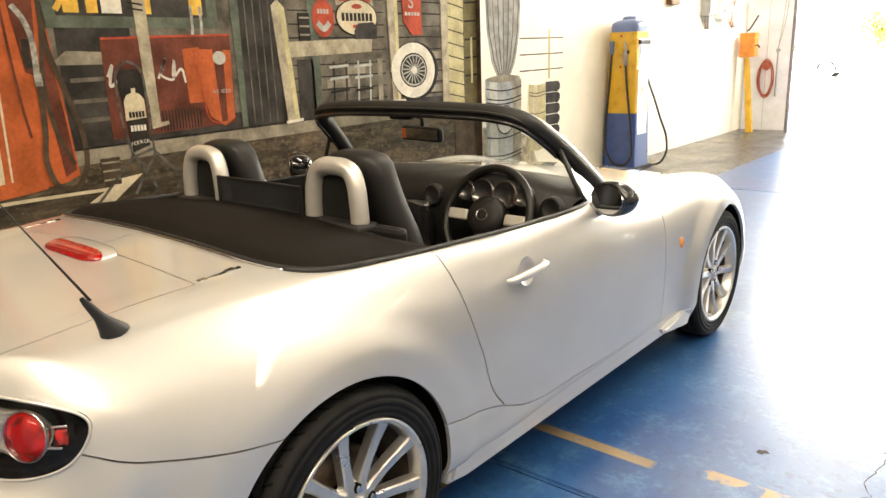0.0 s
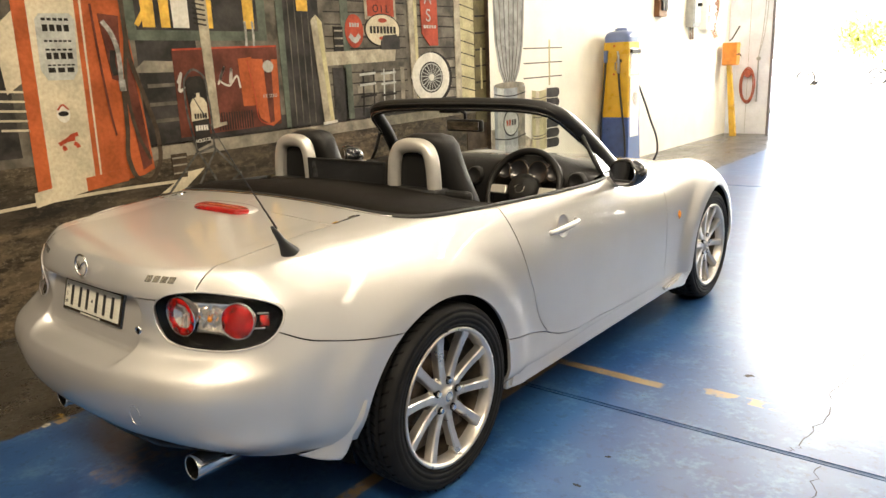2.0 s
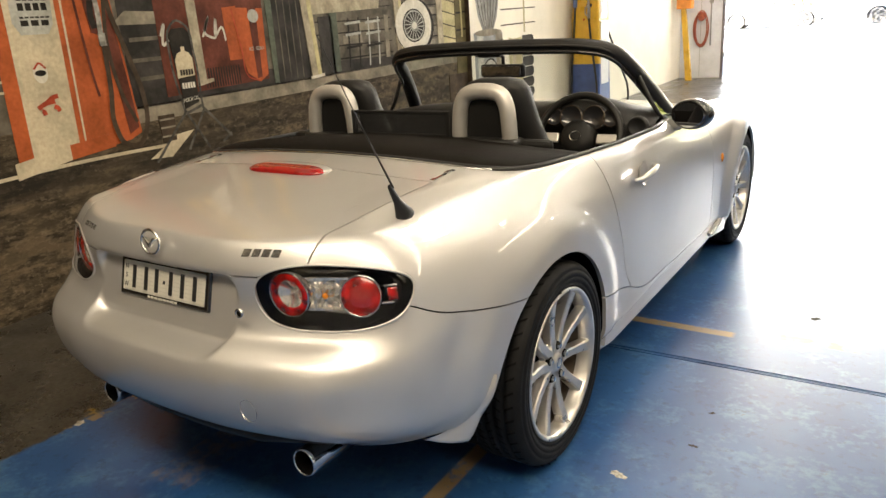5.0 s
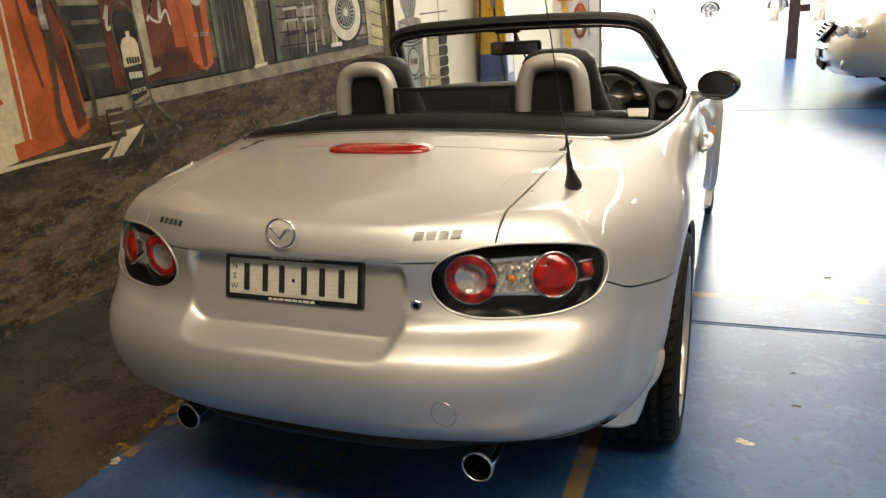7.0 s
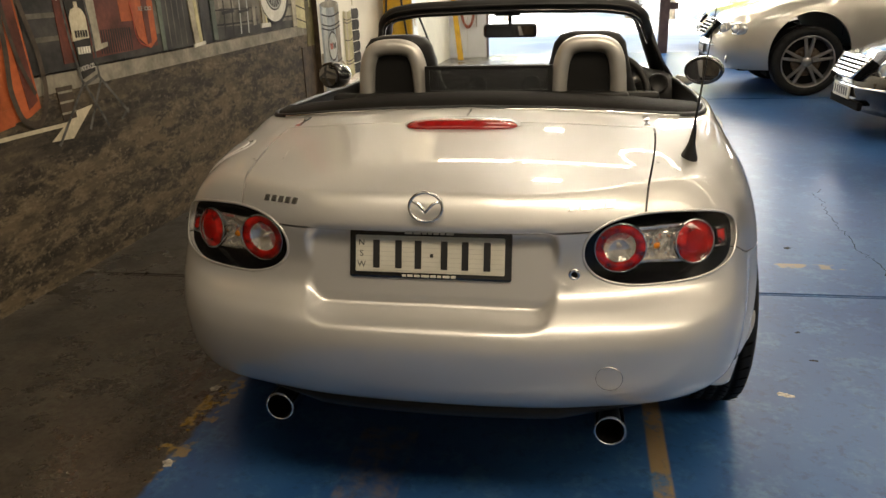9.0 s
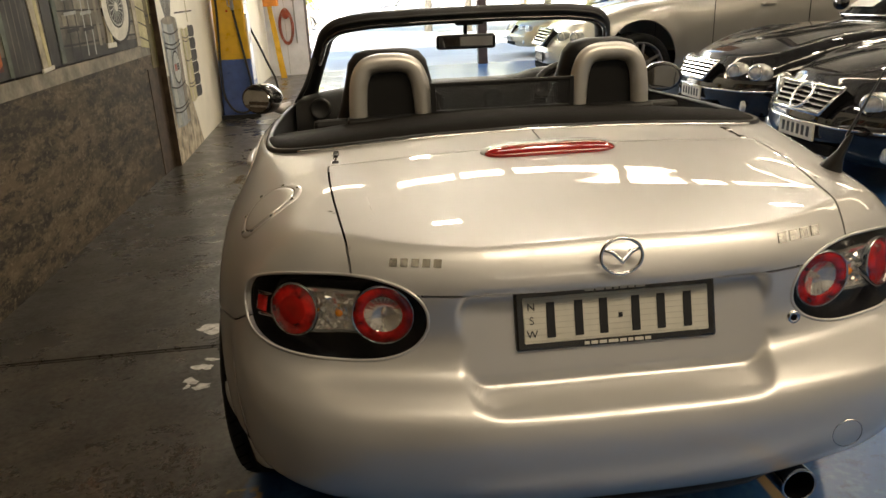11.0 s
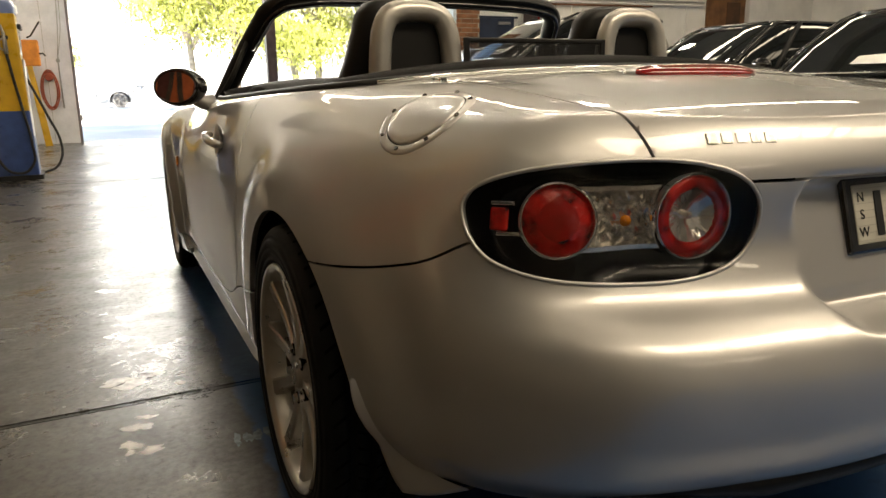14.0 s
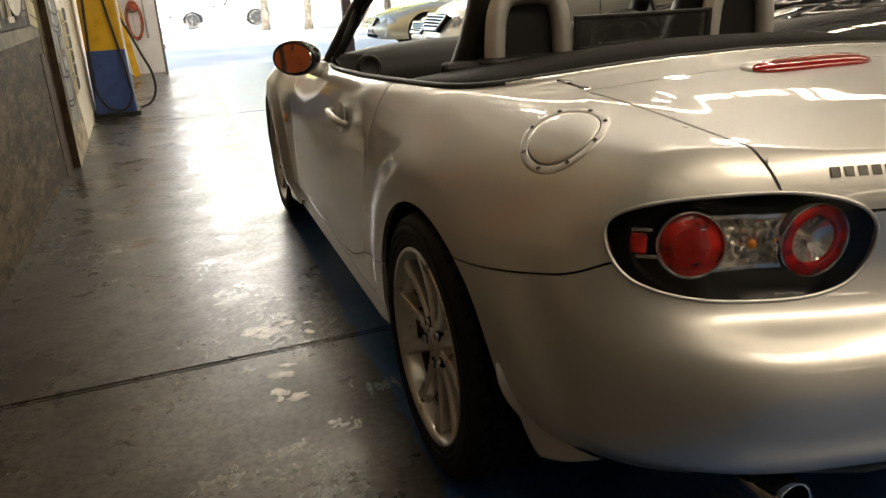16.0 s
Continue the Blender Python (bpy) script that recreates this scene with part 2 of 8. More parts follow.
    yel = calc("MAXIMUM", yel, calc("MULTIPLY", line(x, -0.21, 0.085, y, -0.70, -0.36), calc("MULTIPLY", step(noise_tex(16, 4), 0.44, 0.60), 0.42)))
    yel = calc("MAXIMUM", yel, calc("MULTIPLY", line(x, -0.815, 0.05, y, -0.70, -0.16), step(noise_tex(17, 2), 0.53, 0.57)))
    yel = calc("MAXIMUM", yel, calc("MULTIPLY", line(y, 1.12, 0.03, x, 1.2, 1.5), step(noise_tex(9, 2), 0.5, 0.55)))
    colour = mix(calc("MULTIPLY", yel, calc("MULTIPLY", wear, 0.66)), colour, (0.36, 0.23, 0.040))
    l.new(colour, b.inputs["Base Color"])
    patch = step(calc("ADD", calc("MULTIPLY", noise_tex(2.4, 9, 0.72), 0.6), calc("MULTIPLY", noise_tex(9, 7, 0.7), 0.4)), 0.44, 0.57)
    worn = calc("MULTIPLY_ADD", patch, 0.50, 0.48)
    worn = calc("MULTIPLY", worn, calc("MULTIPLY_ADD", step(noise_tex(42, 6, 0.7), 0.40, 0.60), 0.5, 0.75))
    worn = calc("MULTIPLY", worn, calc("SUBTRACT", 1.0, painted))
    l.new(calc("MULTIPLY_ADD", painted, 0.72, worn), b.inputs["Specular IOR Level"])
    rough = calc("MULTIPLY_ADD", n1, 0.14, 0.08)
    rough = calc("ADD", rough, calc("MULTIPLY", painted, 0.16))
    rough = calc("ADD", rough, calc("MULTIPLY", calc("SUBTRACT", 1.0, painted), calc("MULTIPLY_ADD", step(n1, 0.35, 0.65), 0.08, 0.055)))
    fleck = calc("MULTIPLY", step(noise_tex(38, 10, 0.75), 0.50, 0.62), step(x, -1.75, -1.25))
    rough = calc("ADD", rough, calc("MULTIPLY", calc("MULTIPLY", fleck, calc("SUBTRACT", 1.0, painted)), 0.17))
    rough = calc("ADD", rough, calc("MULTIPLY", calc("MULTIPLY", calc("SUBTRACT", 1.0, patch), calc("SUBTRACT", 1.0, painted)), 0.10))
    l.new(rough, b.inputs["Roughness"])
    bp = n.new("ShaderNodeBump")
    bp.inputs["Distance"].default_value = 0.00022
    l.new(calc("ADD", calc("MULTIPLY", n2, 0.7), calc("MULTIPLY", n3, 0.3)), bp.inputs["Height"])
    l.new(bp.outputs[0], b.inputs["Normal"])
    return m


FLOOR = floor_material()
CREAM = mat("cream_wall_paint", (0.74, 0.69, 0.56), 0.55, var=0.06, scale=2.5, bump=0.0015, bscale=60, fine=0.2)
WHITE_WALL = mat("white_wall_paint", (0.82, 0.81, 0.78), 0.55, var=0.07, scale=2, bump=0.002, bscale=40, fine=0.2)
CEILING = mat("dusty_ceiling_sheet", (0.15, 0.14, 0.125), 0.6, var=0.1, scale=3, bump=0.002, bscale=8)
BRICK_RED = mat("brown_brick", (0.30, 0.13, 0.06), 0.75, var=0.25, scale=12, bump=0.003, bscale=70, random_value=0.25)
MORTAR = mat("mortar", (0.40, 0.36, 0.30), 0.85, var=0.15, scale=20, bump=0.002, bscale=90)
STEEL_DARK = mat("dark_painted_steel", (0.055, 0.035, 0.035), 0.45, var=0.25, scale=9, bump=0.0008, bscale=90)

floor = tagged(new("floor"), "concrete floor slabs with worn blue paint and yellow bay lines", "floor", kind="structure")
CUTS = [(-12.0, 0.0), (-5.4, 0.03), (0.757, 0.022), (6.15, 0.03), (FRONT_Y + 0.25, 0.0)]
for (y0, k0), (y1, k1) in zip(CUTS, CUTS[1:]):
    xa, xb, g = WALL_X - 0.35, 15.5, 0.0105
    slab = prism([(xa, y0 + k0 * xa + g), (xb, y0 + k0 * xb + g), (xb, y1 + k1 * xb - g), (xa, y1 + k1 * xa - g)], "z", -0.12, 0.0, bevel=0.004)
    part("slab", slab, FLOOR, floor)
for y0, k0 in CUTS[1:-1]:
    part("joint_strip", prism([(WALL_X, y0 + k0 * WALL_X - 0.003), (15.2, y0 + k0 * 15.2 - 0.003), (15.2, y0 + k0 * 15.2 + 0.004), (WALL_X, y0 + k0 * WALL_X + 0.004)], "z", -0.05, -0.002), FLOOR, floor)
part("joint_bed", box(WALL_X - 0.4, 15.6, -12.1, FRONT_Y + 0.3, -0.2, -0.012), mat("joint_dirt", (0.03, 0.028, 0.024), 0.9, var=0.3), floor)

# side wall: a thicker stretch that carries the mural, then a set-back cream stretch
w = part("wall_west", box(WALL_X - 0.3, WALL_X, -12.0, 4.19, 0, ROOF_Z), CREAM)
tagged(w, "side wall behind the painted mural", "wall", kind="structure")
w = part("wall_west_far", prism([(-2.45, 4.192), (-1.98, 4.192), (-2.11, 7.0), (-2.13, FRONT_Y + 0.3), (-2.45, FRONT_Y + 0.3)], "z", 0, ROOF_Z), CREAM)
tagged(w, "cream painted wall with electric boxes", "wall", kind="structure")
# front wall with the wide doorway from x -2.13 to 5.25
DOOR_R, DOOR_H = 5.3, 3.7
bm = box(-2.13, 15.5, FRONT_Y, FRONT_Y + 0.3, DOOR_H, ROOF_Z)
box(DOOR_R, 15.5, FRONT_Y, FRONT_Y + 0.3, 0, DOOR_H, bm=bm)
tagged(part("wall_north", bm, WHITE_WALL), "white front wall with conduits round a wide doorway", "wall", kind="structure")
tagged(part("wall_east", box(15.2, 15.5, -12, FRONT_Y, 0, ROOF_Z), WHITE_WALL), "white side wall of the hall", "wall", kind="structure")
# the south wall is never in view; its pale tone bounces light onto the roadster
tagged(part("wall_south", box(-2.4, 15.5, -12.3, -12, 0, ROOF_Z), mat("pale_back_wall", (0.56, 0.54, 0.50), 0.6, var=0.1, scale=2)), "unseen back wall closing the hall, pale to bounce light", "wall", kind="structure")

# ceiling with long skylights
# the first row is added far back, out of view, to light the roadster's tail
SKY_ROWS = [(-9.8, -8.5), (-3.75, -2.35), (1.6, 2.1), (8.08, 8.46)]
SKY_COLS = [(-1.9, -0.55)] + [(-0.37 + 2.02 * i, 1.47 + 2.02 * i) for i in range(7)]
bm = bmesh.new()
ys = [-12.3] + [v for r in SKY_ROWS for v in r] + [FRONT_Y + 0.3]
for i in range(len(ys) - 1):
    if i % 2 == 0:
        box(-2.45, 15.5, ys[i], ys[i + 1], ROOF_Z, ROOF_Z + 0.12, bm=bm)
    else:
        xs = [-2.45] + [v for c in SKY_COLS for v in c] + [15.5]
        for j in range(0, len(xs) - 1, 2):
            box(xs[j], xs[j + 1], ys[i], ys[i + 1], ROOF_Z, ROOF_Z + 0.12, bm=bm)
tagged(part("ceiling", bm, CEILING), "dusty sheet ceiling with rows of skylights", "ceiling", kind="structure")
SKYLIGHT = mat("milky_skylight_sheet", (0.8, 0.8, 0.78), 0.4, var=0.04)
for (y0, y1), first, power in zip(SKY_ROWS, (1, 0, 1, 0), (10, 21, 6, 8.5)):
    for i, (x0, x1) in enumerate(SKY_COLS):
        watts = power * (0.12, 1.0, 1.3, 1.0, 0.55, 0.3, 0.2, 0.2)[i] if y1 < 0 else power
        sk = part("skylight", box(x0 - 0.05, x1 + 0.05, y0 - 0.05, y1 + 0.05, ROOF_Z + 0.13, ROOF_Z + 0.15), SKYLIGHT)
        tagged(sk, "milky translucent skylight sheet in the roof", "skylight", "skylights", "structure")
        if i >= first and not (y1 < -5 and i > 2):
            area_lamp("skylight_daylight", ((x0 + x1) / 2, (y0 + y1) / 2, ROOF_Z + 0.008), ((x0 + x1) / 2, (y0 + y1) / 2 + 0.001, 0), x1 - x0, y1 - y0, watts, (1.0, 0.85, 0.64))
# roof beams
for k, y in enumerate((-9.2, -6.6, -4.3, -0.6, 3.9, 5.9, 10.1)):
    tagged(part("roof_beam", box(-2.1, 15.3, y - 0.08, y + 0.08, ROOF_Z - 0.32, ROOF_Z, 0.01), STEEL_DARK), "dark steel beam under the ceiling", "beam", "roof beams", "structure")
for x in (0.65, 4.75, 8.85):
    tagged(part("roof_purlin", box(x - 0.04, x + 0.04, -12, FRONT_Y, ROOF_Z - 0.12, ROOF_Z - 0.002, 0.006), STEEL_DARK), "dark purlin under the ceiling", "beam", "roof purlins", "structure")

# the bright sky, coming in high through the wide doorway
area_lamp("doorway_daylight", (0.75, FRONT_Y - 0.08, 3.27), (0.3, 5.5, 0.6), 5.4, 0.80, 90, (1.0, 0.95, 0.86))

# square bay lamps hung under the roof
LAMP_GLOW = mat("lit_lamp_diffuser", (1.0, 0.93, 0.80), 0.5, emit=20.0)


def bay_lamp(x, y):
    lamp = thing("bay_lamp", "square hanging bay lamp with a lit diffuser", "lamp", "bay lamps")
    body = prism([(-0.11, 0.16), (0.11, 0.16), (0.19, 0.0), (-0.19, 0.0)], "y", -0.19, 0.19, bevel=0.01)
    bmesh.ops.translate(body, vec=(x, y, 4.72), verts=body.verts[:])
    part("housing", body, STEEL_DARK, lamp)
    part("diffuser", box(x - 0.17, x + 0.17, y - 0.17, y + 0.17, 4.70, 4.716, 0.004), LAMP_GLOW, lamp, "lit square diffuser")
    part("rod", cyl((x, y, 4.87), (x, y, ROOF_Z), 0.012, 0.012, 8), STEEL_DARK, lamp)


for bx, by in ((0.15, 4.75), (0.1, 9.4), (7.2, 9.5), (1.05, 2.35), (3.05, 2.35), (4.6, 4.75)):
    bay_lamp(bx, by)

# marks on the floor: a crack, chips and old white paint spots
CRACK = mat("crack_shadow", (0.02, 0.022, 0.025), 0.9, var=0.3)
SPOT = mat("old_white_paint_spot", (0.80, 0.79, 0.76), 0.28, spec=0.9, var=0.22, scale=45)
BARE_CHIP = mat("bare_concrete_chip", (0.42, 0.39, 0.33), 0.7, var=0.5, scale=60)
SMEAR = mat("blue_grey_paint_smear", (0.20, 0.25, 0.27), 0.4, var=0.4, scale=60)
rc = random.Random(3)
def floor_crack(pts, w):
    bm = bmesh.new()
    c = []
    for a, b in zip(pts, pts[1:]):
        for k in range(8):
            t = k / 8
            c.append((a[0] + (b[0] - a[0]) * t + rc.uniform(-0.017, 0.017), a[1] + (b[1] - a[1]) * t + rc.uniform(-0.008, 0.008)))
    va = [bm.verts.new((x - w * rc.uniform(0.4, 1), y, 0.0006)) for x, y in c]
    vb = [bm.verts.new((x + w * rc.uniform(0.4, 1), y, 0.0006)) for x, y in c]
    for k in range(len(c) - 1):
        bm.faces.new((va[k], vb[k], vb[k + 1], va[k + 1]))
    part("floor_crack", bm, CRACK, floor)
floor_crack([(1.625, 0.81), (1.628, 0.88), (1.664, 1.21), (1.628, 1.38), (1.655, 1.60), (1.661, 1.89), (1.715, 2.18), (1.70, 2.32), (1.80, 2.5)], 0.0026)
floor_crack([(1.72, 0.77), (1.74, 0.55), (1.73, 0.25), (1.80, -0.05)], 0.0026)
def blotch(name, x, y, r, material, squash=1.0, z=0.0008):
    bm = bmesh.new()
    ph = [rc.uniform(0, 6.28) for _ in range(4)]
    bm.faces.new([bm.verts.new((x + r * (1 + 0.28 * math.sin(2 * a + ph[0]) + 0.18 * math.sin(3 * a + ph[1]) + 0.12 * math.sin(7 * a + ph[2])) * math.cos(a), y + squash * r * (1 + 0.28 * math.sin(2 * a + ph[0]) + 0.18 * math.sin(5 * a + ph[3])) * math.sin(a), z)) for a in [2 * math.pi * k / 40 for k in range(40)]])
    part(name, bm, material, floor)
for x, y, r, q in ((-1.125, 0.915, 0.045, 0.6), (-1.078, 0.882, 0.048, 0.7), (-1.020, 0.932, 0.026, 0.9), (-1.043, 0.945, 0.016, 1.0), (-0.939, 0.905, 0.012, 0.8), (-0.948, 0.828, 0.016, 1.0), (-1.055, 0.624, 0.026, 0.5), (-1.075, 0.568, 0.032, 0.8), (-1.096, 0.469, 0.024, 1.0), (-1.050, 0.425, 0.034, 0.5), (-1.10, 0.43, 0.012, 1.0), (-1.138, 2.016, 0.042, 0.8), (-1.138, 1.364, 0.018, 0.8), (-1.12, 1.39, 0.008, 1.0)):
    blotch("paint_spot", x, y, r, SPOT, q)
for k in range(4):
    blotch("paint_smear", -0.852 + 0.026 * k, 0.382 + 0.002 * k, 0.0105, SMEAR, 2.9)
for x, y, r in ((0.976, -0.028, 0.022), (1.129, 0.428, 0.010), (1.126, 0.213, 0.012), (1.32, 1.36, 0.02), (-0.86, -0.22, 0.02), (-0.80, -0.62, 0.02)):
    blotch("floor_chip", x, y, r, BARE_CHIP if x < 1 else CRACK, 0.7)

# outside: pale paving to the horizon
ASPHALT = mat("sunlit_pale_paving", (0.78, 0.77, 0.74), 0.8, var=0.12, scale=0.6, bump=0.003, bscale=30)
tagged(part("ground", box(-400, 400, FRONT_Y + 0.25, 900, -0.3, -0.03), ASPHALT), "pale sunlit paving and road outside the doorway", "ground", kind="structure")


# ---- the roadster ----
HC_Y = (-0.80, -0.70, -0.62, -0.40, -0.20, 0.0, 0.45, 1.0, 1.45, 1.9, 2.33, 2.7, 2.95, 3.2)
HC_Z = (0.788, 0.820, 0.838, 0.8665, 0.8875, 0.9015, 0.903, 0.888, 0.868, 0.832, 0.780, 0.710, 0.640, 0.54)
HK_Z = (0.06, 0.06, 0.06, 0.06, 0.07, 0.08, 0.105, 0.110, 0.09, 0.08, 0.09, 0.10, 0.12, 0.14)


def top_z(x, y):
    """Height of the car's top skin."""
    x, y = np.asarray(x, float), np.asarray(y, float)
    z = spline(HC_Y, HC_Z, y.ravel()).reshape(y.shape) - spline(HC_Y, HK_Z, y.ravel()).reshape(y.shape) * x**2
    z = z - 0.003 * np.clip((np.abs(x) - 0.40) / 0.22, 0, 1.4) ** 2 * np.clip((0.45 - y) / 0.4, 0, 1) * np.clip((y + 0.62) / 0.2, 0, 1)
    return z + 0.045 * np.exp(-((np.abs(x) - 0.69) / 0.11) ** 2 - ((y - 2.35) / 0.36) ** 2)


# outline of the widest line in plan (right half), rear to front, and an upright rib (inset, height) at each place
PLAN = [(0, -0.835), (0.34, -0.810), (0.565, -0.728), (0.690, -0.568), (0.740, -0.36), (0.788, 0.0), (0.800, 0.42), (0.802, 1.0),
        (0.805, 1.7), (0.820, 2.33), (0.785, 2.72), (0.62, 3.02), (0.33, 3.13), (0, 3.16)]
R_REAR = [(0.135, 0.321), (0.046, 0.37), (0.002, 0.47), (0.003, 0.532), (0.016, 0.561), (0.046, 0.587), (0.085, 0.612), (0.1075, 0.652), (0.113, 0.770), (0.152, 0), (0.24, 0)]
R_LAMP = [(0.11, 0.315), (0.037, 0.37), (0.001, 0.47), (0.003, 0.532), (0.015, 0.560), (0.043, 0.585), (0.079, 0.610), (0.101, 0.648), (0.119, 0.765), (0.178, 0), (0.26, 0)]
R_CORN = [(0.07, 0.302), (0.020, 0.36), (0.001, 0.46), (0.001, 0.53), (0.008, 0.572), (0.017, 0.603), (0.027, 0.640), (0.044, 0.715), (0.078, 0.785), (0.13, 0), (0.22, 0)]
R_QUAR = [(0.05, 0.292), (0.014, 0.36), (0.0, 0.45), (0.0, 0.55), (0.004, 0.63), (0.018, 0.69), (0.042, 0.757), (0.087, 0.814), (0.14, 0), (0.22, 0)]
R_HAUN = [(0.04, 0.22), (0.012, 0.30), (0.0, 0.40), (0.0, 0.52), (0.002, 0.62), (0.011, 0.69), (0.031, 0.762), (0.072, 0.822), (0.12, 0), (0.20, 0)]
R_DOOR = [(0.055, 0.205), (0.014, 0.245), (0.006, 0.33), (0.002, 0.45), (0.0, 0.57), (0.006, 0.67), (0.018, 0.74), (0.036, 0.80), (0.065, 0), (0.11, 0)]
R_COWL = [(0.05, 0.19), (0.012, 0.25), (0.004, 0.33), (0.0, 0.45), (0.0, 0.56), (0.008, 0.65), (0.026, 0.71), (0.06, 0.76), (0.11, 0), (0.18, 0)]
R_FWHL = [(0.04, 0.18), (0.012, 0.25), (0.0, 0.33), (0.0, 0.43), (0.001, 0.54), (0.006, 0.63), (0.020, 0.695), (0.050, 0.742), (0.10, 0), (0.18, 0)]
R_FEND = [(0.06, 0.17), (0.02, 0.23), (0.0, 0.31), (0.0, 0.40), (0.006, 0.47), (0.020, 0.54), (0.045, 0.60), (0.085, 0.645), (0.13, 0), (0.21, 0)]
R_NOSE = [(0.10, 0.17), (0.04, 0.22), (0.005, 0.30), (0.0, 0.38), (0.012, 0.44), (0.035, 0.48), (0.07, 0.52), (0.11, 0.555), (0.17, 0), (0.25, 0)]


def with_mid(rib):
    """A rib with one more point below its shoulder, so that all ribs have eleven."""
    r = np.array(rib)
    return np.insert(r, 7, spline(np.arange(8), r[:8], 6.5)[0], axis=0)


R_QUAR, R_HAUN, R_DOOR, R_COWL, R_FWHL, R_FEND, R_NOSE = [with_mid(r) for r in (R_QUAR, R_HAUN, R_DOOR, R_COWL, R_FWHL, R_FEND, R_NOSE)]
RIBS = [R_REAR, R_REAR, R_LAMP, R_CORN, R_QUAR, R_HAUN, R_DOOR, R_DOOR, R_COWL, R_FWHL, R_FEND, R_NOSE, R_NOSE, R_NOSE]


NV = 88


def skin_grid(n_end=112, n_side=190, nv=NV):
    """The right half of the body's skin: a band of ribs round the car and a cap over it. Returns verts, quads."""
    P = np.array(PLAN)
    ext = np.vstack([[(-P[1][0], P[1][1])], P, [(-P[-2][0], P[-2][1])]])
    k = np.concatenate([[0], np.cumsum(np.linalg.norm(np.diff(ext, axis=0), axis=1))])
    k -= k[1]
    ks = k[1:-1]
    c0, c1 = ks[3], ks[10]
    s = np.concatenate([np.linspace(0, c0, n_end + 1), np.linspace(c0, c1, n_side + 1)[1:], np.linspace(c1, ks[-1], n_end + 1)[1:]])
    p = spline(k, ext, s)
    q = spline(k, ext, s + 1e-3) - spline(k, ext, s - 1e-3)
    nrm = np.stack([q[:, 1], -q[:, 0]], 1) / np.linalg.norm(q, axis=1)[:, None]
    ribs = spline(ks, np.array(RIBS).reshape(len(RIBS), -1), s).reshape(len(s), -1, 2)
    band = np.empty((len(s), nv, 3))
    for i in range(len(s)):
        o = ribs[i].copy()
        e = p[i] - nrm[i] * o[9:, 0:1]
        o[9:, 1] = top_z(np.maximum(e[:, 0], 0), e[:, 1])
        kk = np.concatenate([[0], np.cumsum(np.linalg.norm(np.diff(o, axis=0), axis=1))])
        c = spline(kk, o, np.linspace(0, kk[-1], nv))
        band[i, :, :2] = p[i] - nrm[i] * c[:, 0:1]
        band[i, :, 2] = c[:, 1]
        tail = np.linspace(0, kk[-1], nv) > kk[9]
        band[i, tail, 2] = top_z(band[i, tail, 0], band[i, tail, 1])
    band[0, :, 0] = band[-1, :, 0] = 0
    edge = band[:, -1, :]
    rear, side, front = edge[:n_end + 1], edge[n_end:n_end + n_side + 1], edge[n_end + n_side:][::-1]
    u, w = np.linspace(0, 1, n_end + 1)[:, None, None], np.linspace(0, 1, n_side + 1)[None, :, None]
    mid = np.stack([np.zeros(n_side + 1), rear[0, 1] + (front[0, 1] - rear[0, 1]) * np.linspace(0, 1, n_side + 1)], 1)
    cap = (1 - w) * rear[:, None, :2] + w * front[:, None, :2] + (1 - u) * mid[None] + u * side[None, :, :2]
    cap -= (1 - u) * (1 - w) * rear[0, :2] + u * (1 - w) * rear[-1, :2] + (1 - u) * w * front[0, :2] + u * w * front[-1, :2]
    cap = np.concatenate([cap, top_z(cap[..., 0], cap[..., 1])[..., None]], 2)
    ns = len(s)
    bid = np.arange(ns * nv).reshape(ns, nv)
    cid = np.arange(cap.shape[0] * cap.shape[1]).reshape(cap.shape[:2]) + ns * nv
    cid[:, 0] = bid[:n_end + 1, -1]
    cid[-1, :] = bid[n_end:n_end + n_side + 1, -1]
    cid[:, -1] = bid[n_end + n_side:, -1][::-1]
    f = []
    for g in (bid, cid):
        a = np.stack([g[:-1, :-1], g[1:, :-1], g[1:, 1:], g[:-1, 1:]], -1).reshape(-1, 4)
        f.append(a)
    return np.vstack([band.reshape(-1, 3), cap.reshape(-1, 3)]), np.vstack(f)


